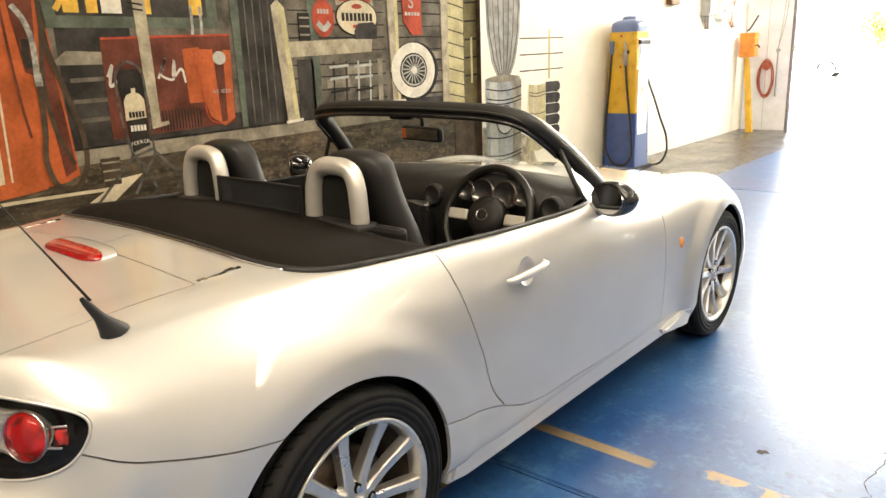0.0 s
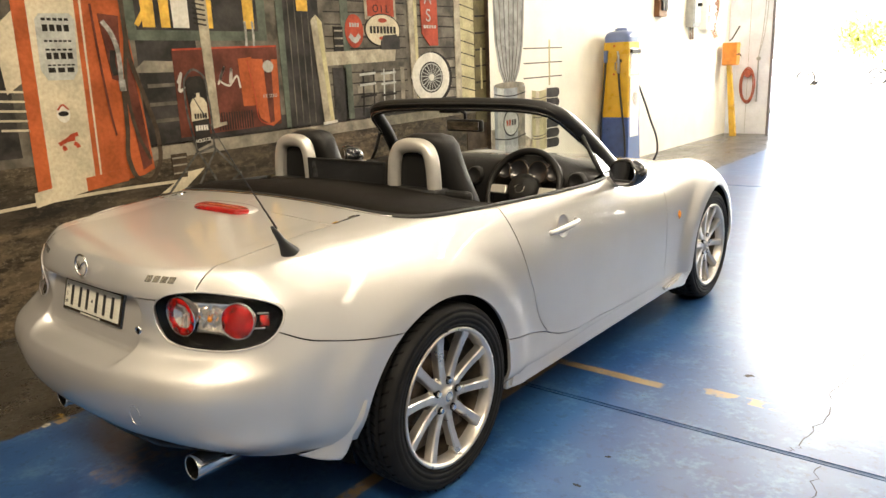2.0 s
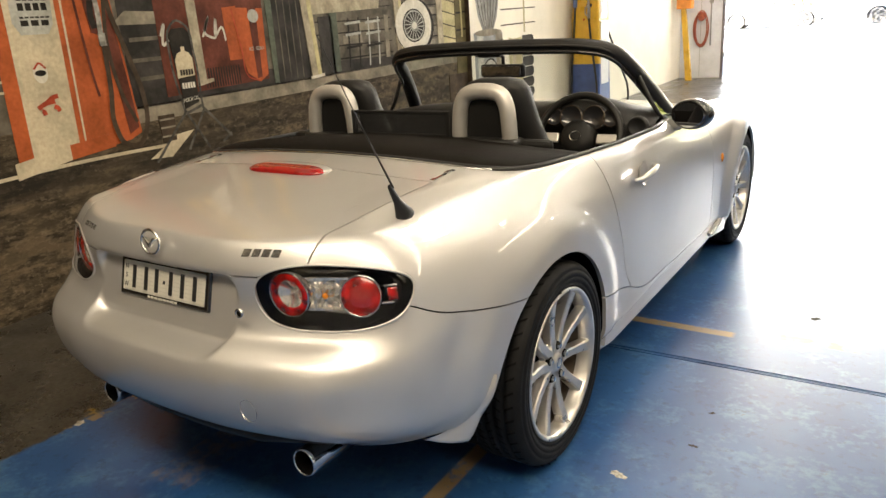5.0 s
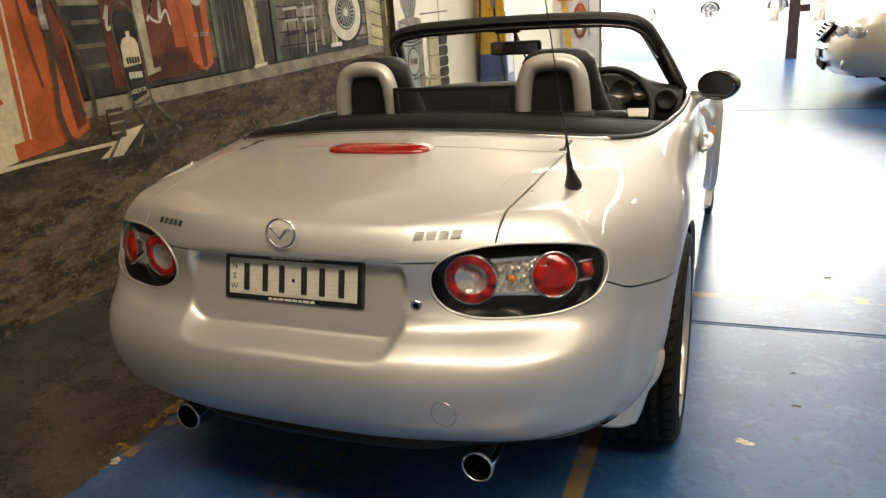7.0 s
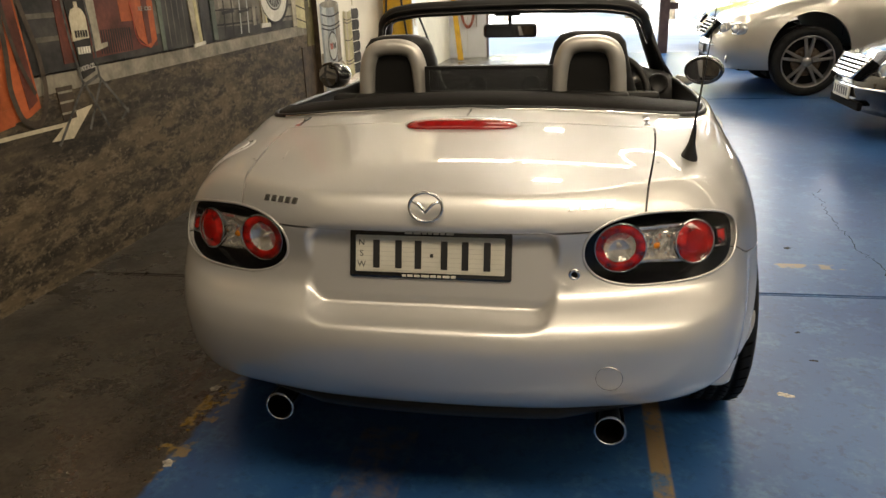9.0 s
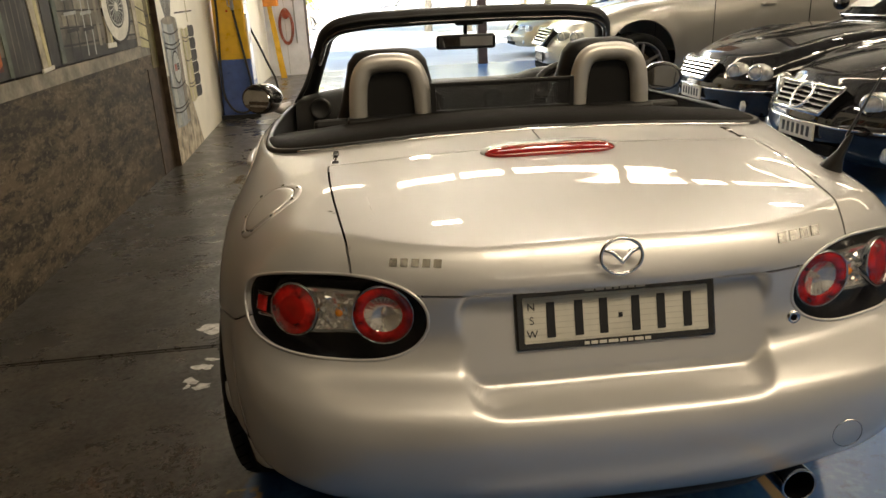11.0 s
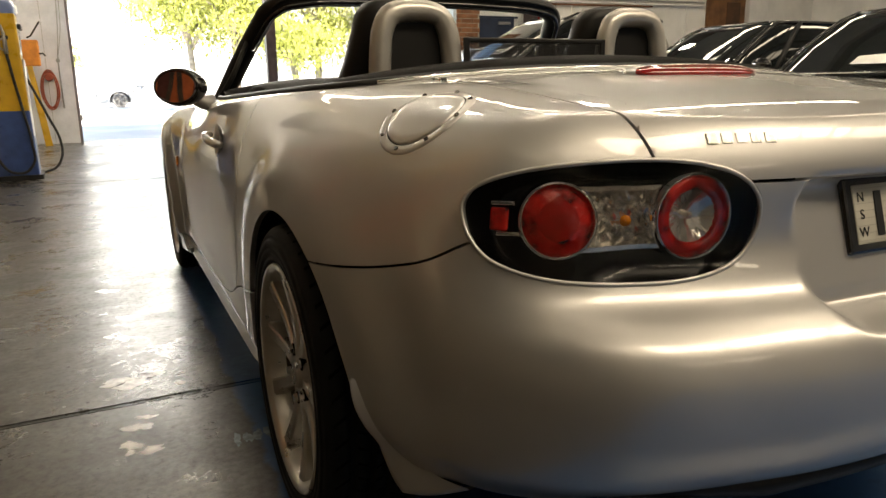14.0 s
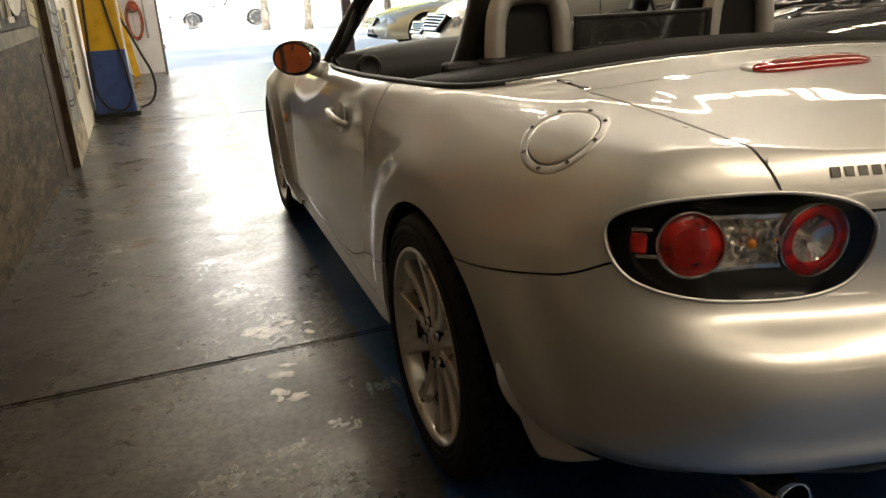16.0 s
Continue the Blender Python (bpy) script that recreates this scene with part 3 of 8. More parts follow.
def shape_skin(v):
    """Flared wheel arches and the number plate's recess, pressed into the skin."""
    x, y, z = v[:, 0].copy(), v[:, 1].copy(), v[:, 2].copy()
    # a low flare round each wheel: level out to r1, then a rounded shoulder that is gone at r2; weaker towards the front
    for cy, amp_f, amp_b, f1, f2, b1, b2 in ((0.0, 0.010, 0.025, 0.385, 0.470, 0.415, 0.525), (2.33, 0.012, 0.026, 0.375, 0.480, 0.375, 0.480)):
        dy, dz = y - cy, (z - 0.31) * 1.02
        r = np.hypot(dy, dz)
        back = 0.5 - 0.5 * np.clip(dy / np.maximum(r, 1e-6) * 1.3, -1, 1)
        back = back * back * (3 - 2 * back)
        r1, r2 = f1 + (b1 - f1) * back, f2 + (b2 - f2) * back
        k = np.clip((r2 - r) / (r2 - r1), 0, 1)
        k = k * k * (3 - 2 * k)
        fade = np.clip((0.87 - z) / 0.18, 0, 1)
        k = (amp_f + (amp_b - amp_f) * back) * k * np.clip((x - 0.55) / 0.12, 0, 1) * fade * fade * (3 - 2 * fade) * (z > 0.1)
        v[:, 0] += k
    zc, hz, hx, rad = 0.666, 0.098, 0.277, 0.062
    dist = np.hypot(np.maximum(np.abs(x) - (hx - rad), 0), np.maximum(np.abs(z - zc) - (hz - rad), 0)) - rad
    soft = np.where(z < 0.60, 0.018, 0.014)
    k = np.clip(0.5 - dist / soft, 0, 1)
    k = k * k * (3 - 2 * k) * (y < -0.5) * np.clip((0.748 - z) / 0.012, 0, 1)
    flat_y = -0.700 - 0.03 * np.clip((0.70 - z) / 0.1, -1, 1) - 0.085 * np.clip((0.581 - z) / 0.024, 0, 1)
    v[:, 1] += k * np.maximum(flat_y - y, 0)
    # the shoulder flattens a little round the filler flap
    c = np.array((0.636, -0.335, 0.829))
    d = np.linalg.norm(v - c, axis=1)
    near = v[d < 0.09]
    mid = near.mean(0)
    nrm = np.linalg.svd(near - mid)[2][2]
    k = np.clip((0.26 - d) / 0.20, 0, 1)
    v -= (0.30 * k * k * (3 - 2 * k) * ((v - mid) @ nrm))[:, None] * nrm
    return v


def smooth_skin(v, faces, centre, r0, r1, rounds=70):
    """Evens out the skin along its normals round a place: fully within r0, not at all beyond r1."""
    f = np.asarray(faces)
    e = np.vstack([f[:, [0, 1]], f[:, [1, 2]], f[:, [2, 3]], f[:, [3, 0]]])
    e = np.unique(np.sort(e, axis=1), axis=0)
    w = np.clip((r1 - np.linalg.norm(v - centre, axis=1)) / (r1 - r0), 0, 1)
    w = w * w * (3 - 2 * w)
    e = e[(w[e[:, 0]] > 0) | (w[e[:, 1]] > 0)]
    n = np.zeros_like(v)
    fn = np.cross(v[f[:, 2]] - v[f[:, 0]], v[f[:, 3]] - v[f[:, 1]])
    for k in range(4):
        np.add.at(n, f[:, k], fn)
    n /= np.maximum(np.linalg.norm(n, axis=1), 1e-12)[:, None]
    count = np.maximum(np.bincount(e.ravel(), minlength=len(v)), 1)[:, None]
    for _ in range(rounds):
        total = np.zeros_like(v)
        np.add.at(total, e[:, 0], v[e[:, 1]])
        np.add.at(total, e[:, 1], v[e[:, 0]])
        d = ((total / count - v) * n).sum(1)
        v += (0.5 * w * d)[:, None] * n
    return v


def snap_cut(v, faces, g):
    """Moves corners onto the line g = 0 and returns the faces inside (g > 0) and outside."""
    faces = [tuple(int(i) for i in f) for f in faces]
    for _ in range(3):
        todo = []
        for f in faces:
            n = len(f)
            for i in range(n):
                a, b = f[i], f[(i + 1) % n]
                if a < b and g[a] * g[b] < 0:
                    t = abs(g[a]) / (abs(g[a]) + abs(g[b]))
                    todo.append((min(t, 1 - t), a, b) if t <= 0.5 else (1 - t, b, a))
                elif a > b and g[a] * g[b] < 0:
                    t = abs(g[b]) / (abs(g[a]) + abs(g[b]))
                    todo.append((t, b, a) if t <= 0.5 else (1 - t, a, b))
        if not todo:
            break
        for t, a, b in sorted(set(todo)):
            if g[a] * g[b] < 0:
                v[a] += (v[b] - v[a]) * t
                g[a] = 0.0
    ins, outs = [], []
    for f in faces:
        sg = [np.sign(g[i]) for i in f]
        if 1 in sg and -1 in sg:
            if len(f) == 4:
                z0 = [i for i in range(4) if sg[i] == 0]
                i = z0[0] if z0 else 0
                tri = [(f[i], f[(i + 1) % 4], f[(i + 2) % 4]), (f[i], f[(i + 2) % 4], f[(i + 3) % 4])]
            else:
                tri = [f]
            for t in tri:
                (ins if sum(g[j] for j in t) > 0 else outs).append(t)
        elif max(sg) > 0:
            ins.append(f)
        elif min(sg) < 0:
            outs.append(f)
        else:
            outs.append(f)
    return ins, outs


def panel(name, v, faces, parent, material=None, lip=0.012, gap=0.0019, label="", sides="both", push=0.0):
    """One body panel from faces of the skin's right half, mirrored as asked: its edge drawn back by a gap and turned inwards."""
    bm = bmesh.new()
    for sx in ((1, -1) if sides == "both" else (1,) if sides == "right" else (-1,)):
        ids = {}
        for f in faces:
            for i in f:
                if i not in ids:
                    ids[i] = bm.verts.new((v[i][0] * sx, v[i][1], v[i][2]))
        for f in faces:
            if len(set(f)) == len(f):
                bm.faces.new([ids[i] for i in (f if sx > 0 else f[::-1])])
    bmesh.ops.remove_doubles(bm, verts=[w for w in bm.verts if abs(w.co.x) < 1e-4], dist=1e-5)
    bmesh.ops.dissolve_degenerate(bm, dist=1e-6, edges=bm.edges[:])
    bm.normal_update()
    if push:
        for w, d in [(w, w.normal * push) for w in bm.verts]:
            w.co += d
    be = [e for e in bm.edges if e.is_boundary]
    move = {}
    for e in be:
        f = e.link_faces[0]
        inward = f.normal.cross((e.verts[1].co - e.verts[0].co).normalized())
        if inward.dot(f.calc_center_median() - (e.verts[0].co + e.verts[1].co) / 2) < 0:
            inward = -inward
        for w in e.verts:
            move.setdefault(w, []).append((inward, f.normal.copy()))
    down = {}
    for w, l in move.items():
        down[w] = sum((n for _, n in l), Vector()).normalized()
        w.co += sum((i for i, _ in l), Vector()).normalized() * gap
    if lip:
        made = {w: bm.verts.new(w.co - d * lip) for w, d in down.items()}
        for e in be:
            a, b = e.verts
            l = e.link_loops[0]
            if l.vert is a:
                a, b = b, a
            bm.faces.new((a, b, made[b], made[a]))
            e.smooth = False
    return part(name, bm, material or PAINT, parent, label, smooth=True)


from mathutils.bvhtree import BVHTree

def skin_at(v, faces, x, z):
    """The nearest place on some faces to (x, z) seen from behind, and its normal."""
    best = min(faces, key=lambda f: sum((v[i][0] - x) ** 2 + (v[i][2] - z) ** 2 for i in f))
    a, b, c = [Vector(v[i]) for i in best[:3]]
    n = (b - a).cross(c - a).normalized()
    if n.y > 0:
        n = -n
    p = (a + b + c) / 3
    return Vector((x, p.y - (n.x * (x - p.x) + n.z * (z - p.z)) / n.y, z)), n


def on_face(p, n, lift=0.0, up=Vector((0, 0, 1))):
    """A pose whose z points along n and whose y leans up."""
    zx = n.normalized()
    xx = up.cross(zx).normalized()
    yy = zx.cross(xx)
    m = Matrix((xx, yy, zx)).transposed().to_4x4()
    return Matrix.Translation(p + zx * lift) @ m


def open_half(y):
    """Half width of the cockpit opening at a place along the car."""
    t = np.clip((np.asarray(y, float) - 0.15) / 0.5, 0, 1)
    return 0.698 + 0.030 * t * t * (3 - 2 * t)


def opening_edge(t):
    """The cockpit opening's edge in plan: t in turns, 0 at the right, rising to the front."""
    a = 2 * math.pi * t
    c, s = math.cos(a), math.sin(a)
    y = 0.665 + 0.70 * math.copysign(abs(s) ** (2 / 7), s)
    half = float(open_half(y))
    return half * math.copysign(abs(c) ** (2 / 7), c), y


def mirror_x(bm):
    bmesh.ops.scale(bm, vec=(-1, 1, 1), verts=bm.verts[:])
    bmesh.ops.reverse_faces(bm, faces=bm.faces[:])
    return bm


def fluted(prof):
    """A shallow bowl with radial flutes."""
    bm = lathe(prof, 48)
    for w in bm.verts:
        if w.co.xy.length > 0.010:
            w.co.z += 0.0010 * (1 if round(math.atan2(w.co.y, w.co.x) / (math.pi / 24)) % 2 else -1)
    return bm


def build_lamp(v, lamp, car, side):
    """Tail lamp: black housing, red disc, faceted middle, ringed reversing lamp, all under one clear lens."""
    sx = 1 if side == "right" else -1
    housing = panel("tail_lamp", v, lamp, car, LAMP_BLACK, sides=side, push=-0.046, lip=-0.043, gap=-0.005, label="dark oval tail lamp cluster with red and clear lenses")
    panel("lens_cover", v, lamp, housing, LENS, sides=side, lip=0.004, push=0.0005, label="clear smooth plastic lens").visible_shadow = False

    def put(name, bm, x, z, material, lift, label="", tilt=0.0, square=False):
        p, n = skin_at(v, lamp, x, z)
        if square:
            p, n = p + n * -0.014, (n * 0.75 + Vector((0.0, -1.0, 0.05))).normalized()
        m = on_face(p, n, lift)
        bmesh.ops.transform(bm, matrix=m @ pose(0, 0, 0, 0, 0, tilt), verts=bm.verts[:])
        if sx < 0:
            mirror_x(bm)
        return part(name, bm, material, housing, label, smooth=True)

    edge = {}
    for f in lamp:
        for a, b in zip(f, f[1:] + f[:1]):
            edge[(a, b)] = 1
    step_to = {a: b for a, b in edge if (b, a) not in edge}
    loop = [next(iter(step_to))]
    while len(loop) < len(step_to) and step_to[loop[-1]] != loop[0]:
        loop.append(step_to[loop[-1]])
    pts = np.array([v[i] for i in loop])
    for _ in range(3):
        pts = 0.25 * np.roll(pts, 1, 0) + 0.5 * pts + 0.25 * np.roll(pts, -1, 0)
    pts[:, 0] *= sx
    part("lamp_surround", tube([Vector(p) for p in pts], 0.0030, 8, closed=True), PAINT, housing, "rolled silver edge of the lamp opening", smooth=True)
    put("lamp_ring", lathe([(0.0335, -0.006), (0.0345, 0.002), (0.037, 0.0035), (0.050, 0.0045), (0.0525, 0.002)], 48), 0.412, 0.702, RED_LENS, 0.0, "red ring", square=True)
    put("lamp_rim", lathe([(0.0520, 0.001), (0.0530, 0.005), (0.0545, 0.006), (0.0560, 0.004), (0.0565, -0.030)], 48), 0.412, 0.702, CHROME, 0.0, "bright rim", square=True)
    put("reverse_lamp", fluted([(0.0, -0.0120), (0.009, -0.0115), (0.022, -0.008), (0.0345, -0.001)]), 0.412, 0.702, CLEAR_FACET, 0.0, "clear faceted reflector", square=True)
    put("bulb", lathe([(0.0, 0.003), (0.003, 0.002), (0.005, 0.0), (0.005, -0.008)], 12), 0.412, 0.702, CLEAR_FACET, -0.006, square=True)
    put("red_disc", lathe([(0.026, 0.0062), (0.034, 0.004), (0.046, -0.003)], 40), 0.574, 0.703, RED_LENS, -0.012, "round red lens")
    put("red_dome", lathe([(0.0, 0.0085), (0.012, 0.008), (0.022, 0.0068), (0.0262, 0.0060)], 40), 0.574, 0.703, BRAKE_LENS, -0.012, "darker red middle of the lens")
    put("disc_rim", lathe([(0.0445, -0.004), (0.0452, 0.001), (0.0475, 0.0025), (0.050, 0.000), (0.053, -0.030)], 48), 0.574, 0.703, CHROME, -0.011, "bright rim")
    # clear indicator window: a bright tray with loose, uneven facets in it
    bm = bmesh.new()
    rows = []
    for i in range(9):
        row = []
        for j in range(6):
            p, n = skin_at(v, lamp, 0.440 + 0.0135 * i, 0.664 + 0.0152 * j)
            q = p - n * (0.028 - 0.004 * ((i + j) % 2))
            row.append(bm.verts.new((q.x * sx, q.y, q.z)))
        rows.append(row)
    for p, q in zip(rows, rows[1:]):
        for j in range(5):
            bm.faces.new((p[j], q[j], q[j + 1], p[j + 1]))
    bmesh.ops.recalc_face_normals(bm, faces=bm.faces[:])
    tray = part("indicator", bm, CLEAR_FACET, housing, "clear faceted indicator window")
    tray.data.shade_flat()
    rl = random.Random(4)
    for k in range(30):
        w, d, h = rl.uniform(0.003, 0.008), rl.uniform(0.003, 0.010), rl.uniform(0.003, 0.008)
        ox, oz = rl.uniform(-0.004, 0.004), rl.uniform(-0.004, 0.004)
        bm = bmesh.new()
        base = [bm.verts.new(c) for c in ((-w, -d, 0), (w, -d, 0), (w, d, 0), (-w, d, 0))]
        top = bm.verts.new((ox, oz, h))
        for q in range(4):
            bm.faces.new((base[q], base[(q + 1) % 4], top))
        f = put("facet", bm, 0.458 + 0.0135 * (k % 6) + rl.uniform(-0.004, 0.004), 0.674 + 0.0135 * (k // 6) + rl.uniform(-0.004, 0.004), CLEAR_FACET, -0.024, tilt=rl.uniform(-30, 30))
        f.data.shade_flat()
    put("amber_bulb", lathe([(0.0, 0.005), (0.005, 0.004), (0.0075, 0.0)], 16), 0.492, 0.699, AMBER, -0.0165, "amber bulb")
    put("side_marker", box(-0.010, 0.014, -0.016, 0.014, -0.004, 0.003, 0.003), 0.636, 0.707, RED_LENS, -0.010, "small red reflector")
    for dz in (-0.036, 0.040):
        bm = bmesh.new()
        rows = []
        for i in range(13):
            p, n = skin_at(v, lamp, 0.435 + 0.0105 * i, 0.703 + dz)
            rows.append([bm.verts.new(((p.x + n.x * u) * sx, p.y + n.y * u, p.z + n.z * u + w)) for u, w in ((-0.030, -0.003), (-0.016, -0.003), (-0.016, 0.003), (-0.030, 0.003))])
        for p, q in zip(rows, rows[1:]):
            for j in range(3):
                bm.faces.new((p[j], q[j], q[j + 1], p[j + 1]))
        bmesh.ops.recalc_face_normals(bm, faces=bm.faces[:])
        part("inner_bezel", bm, CLEAR_FACET, housing, "thin bright bezel")
    for dz in (-0.020, 0.018):
        put("marker_trim", box(-0.014, 0.016, -0.0025, 0.0025, -0.004, 0.004, 0.001), 0.630, 0.707 + dz, CHROME, -0.010)
    return housing


def build_wheel(car, sx, cy):
    """Road wheel: tyre with tread grooves, ten-spoke alloy rim, brake disc behind."""
    m = Matrix.Translation((-0.010 * sx if cy < 1 else 0.0, cy, 0.305)) @ (pose(0, 0, 0, 0, 90, 0) if sx > 0 else pose(0, 0, 0, 0, -90, 0))
    prof = [(0.226, 0.650), (0.250, 0.630), (0.280, 0.622), (0.296, 0.632), (0.304, 0.650)]
    for g in (0.672, 0.705, 0.735, 0.768):
        prof += [(0.305, g - 0.006), (0.298, g - 0.005), (0.298, g + 0.005), (0.305, g + 0.006)]
    prof += [(0.304, 0.786), (0.299, 0.800), (0.290, 0.809), (0.2815, 0.8125), (0.2805, 0.8115), (0.275, 0.8145), (0.274, 0.8155), (0.262, 0.8165), (0.261, 0.8153), (0.257, 0.815), (0.256, 0.8160), (0.246, 0.814), (0.245, 0.8125), (0.238, 0.812), (0.237, 0.8132), (0.2335, 0.811), (0.229, 0.806), (0.224, 0.796)]
    tyre = part("wheel", lathe(prof, 72, m), TYRE, car, "black tyre on a ten-spoke silver alloy rim", smooth=True)
    for k in range(48):
        a = 2 * math.pi * k / 48
        for h0, h1, t in ((0.648, 0.667, 0.05), (0.774, 0.800, -0.05)):
            bm = bmesh.new()
            bm.faces.new([bm.verts.new(m @ Vector((r * math.cos(a + s), r * math.sin(a + s), h))) for r, h, s in ((0.3056, h0, 0), (0.3056, h1, t), (0.3056, h1, t + 0.022), (0.3056, h0, 0.022))])
            part("tread_groove", bm, LINER, tyre)
    bm = bmesh.new()
    for k in range(64):
        a = 2 * math.pi * k / 64
        for h0, h1, t in ((0.679, 0.698, 0.03), (0.712, 0.728, -0.03), (0.742, 0.761, 0.03)):
            bm.faces.new([bm.verts.new(m @ Vector((0.3054 * math.cos(a + s), 0.3054 * math.sin(a + s), h))) for h, s in ((h0, 0), (h1, t), (h1, t + 0.018), (h0, 0.018))])
    part("tread_pattern", bm, LINER, tyre)
    rim = part("rim", lathe([(0.224, 0.790), (0.229, 0.808), (0.2265, 0.8125), (0.219, 0.8115), (0.213, 0.800), (0.209, 0.770), (0.208, 0.764)], 64, m), ALLOY, tyre, "silver alloy rim", smooth=True)
    # the barrel's dark tone stands for shade behind the spokes
    part("rim_barrel", lathe([(0.2085, 0.766), (0.200, 0.66), (0.205, 0.63)], 64, m), SHADED_ALLOY, tyre, "rim barrel toned dark brown for the shade behind the spokes", smooth=True)
    for k in range(10):
        a = 2 * math.pi * k / 10 + 0.16
        b = bmesh.new()
        rows = [(0.045, 0.017, 0.786, 0.755), (0.075, 0.0145, 0.783, 0.755), (0.12, 0.0135, 0.785, 0.757), (0.17, 0.0145, 0.792, 0.762), (0.205, 0.017, 0.799, 0.77), (0.216, 0.021, 0.800, 0.775)]
        rings = []
        for r, w, hi, lo in rows:
            rings.append([b.verts.new((r, s * w * f, h)) for s, f, h in ((-1, 1.15, lo), (-1, 1, hi - 0.004), (-1, 0.72, hi), (1, 0.72, hi), (1, 1, hi - 0.004), (1, 1.15, lo))])
        for p, q in zip(rings, rings[1:]):
            for i in range(5):
                b.faces.new((p[i], p[i + 1], q[i + 1], q[i]))
        bmesh.ops.recalc_face_normals(b, faces=b.faces[:])
        bmesh.ops.transform(b, matrix=m @ Matrix.Rotation(a, 4, "Z"), verts=b.verts[:])
        part("spoke", b, ALLOY, tyre)
    part("hub", lathe([(0.0, 0.793), (0.020, 0.793), (0.026, 0.791), (0.030, 0.784), (0.050, 0.785), (0.062, 0.781), (0.072, 0.760)], 40, m), ALLOY, tyre, smooth=True)
    part("hub_badge", lathe([(0.012, 0.7935), (0.0145, 0.7955), (0.017, 0.7935)], 28, m), CHROME, tyre, smooth=True)
    for k in range(5):
        a = 2 * math.pi * k / 5 + 0.47
        c = m @ Vector((0.052 * math.cos(a), 0.052 * math.sin(a), 0.772))
        d = m @ Vector((0.052 * math.cos(a), 0.052 * math.sin(a), 0.795))
        part("lug_hole", cyl(m @ Vector((0.052 * math.cos(a), 0.052 * math.sin(a), 0.772)), m @ Vector((0.052 * math.cos(a), 0.052 * math.sin(a), 0.7868)), 0.0128, 0.0128, 20), LINER, tyre)
        part("lug_nut", cyl(c, d, 0.0105, 0.009, 6), CHROME, tyre)
    part("brake_disc", lathe([(0.06, 0.738), (0.07, 0.735), (0.138, 0.735), (0.138, 0.715), (0.06, 0.715)], 48, m), DARK_METAL, tyre, "rusty brake disc", smooth=True)
    cal = box(-0.045, 0.045, -0.13, 0.13, 0.69, 0.745, 0.012)
    bmesh.ops.translate(cal, vec=(0.115, 0, 0), verts=cal.verts[:])
    bmesh.ops.transform(cal, matrix=m, verts=cal.verts[:])
    part("caliper", cal, DARK_METAL, tyre)
    part("back_plate", lathe([(0.0, 0.66), (0.20, 0.66), (0.20, 0.65)], 40, m), LINER, tyre)


GLOSS_BLACK = mat("gloss_black_plastic", (0.010, 0.010, 0.011), 0.12, coat=1.0, var=0.1)
SATIN_SILVER = mat("satin_silver_paint", (0.62, 0.60, 0.56), 0.36, 0.6, var=0.05, scale=14, coat=0.3)
PLATE_WHITE = mat("pale_number_plate", (0.58, 0.56, 0.48), 0.45, var=0.06, scale=18)
INK = mat("dark_plate_ink", (0.02, 0.02, 0.02), 0.5, var=0.2)
MIRROR = mat("mirror_glass", (0.50, 0.50, 0.52), 0.02, 1.0, rvar=0.01, scale=40)
MESH_DARK = mat("dark_mesh", (0.015, 0.015, 0.015), 0.6, var=0.3, scale=90)
LAMP_BLACK = mat("satin_black_lamp_housing", (0.008, 0.008, 0.010), 0.16, spec=0.5, var=0.1)
BADGE = mat("dull_chrome_badge", (0.36, 0.35, 0.33), 0.2, 0.9, var=0.3, scale=120)
GAUGE = mat("gauge_face", (0.02, 0.02, 0.022), 0.3, coat=1.0, var=0.2)


def sill_line(y):
    """Height of the seam over the sill: along the door's foot, then up to the rear wheel arch."""
    return spline((0.1, 0.34, 0.55, 0.68, 1.04, 1.65, 2.1), (0.45, 0.395, 0.352, 0.304, 0.276, 0.252, 0.245), np.clip(y, 0.1, 2.1))


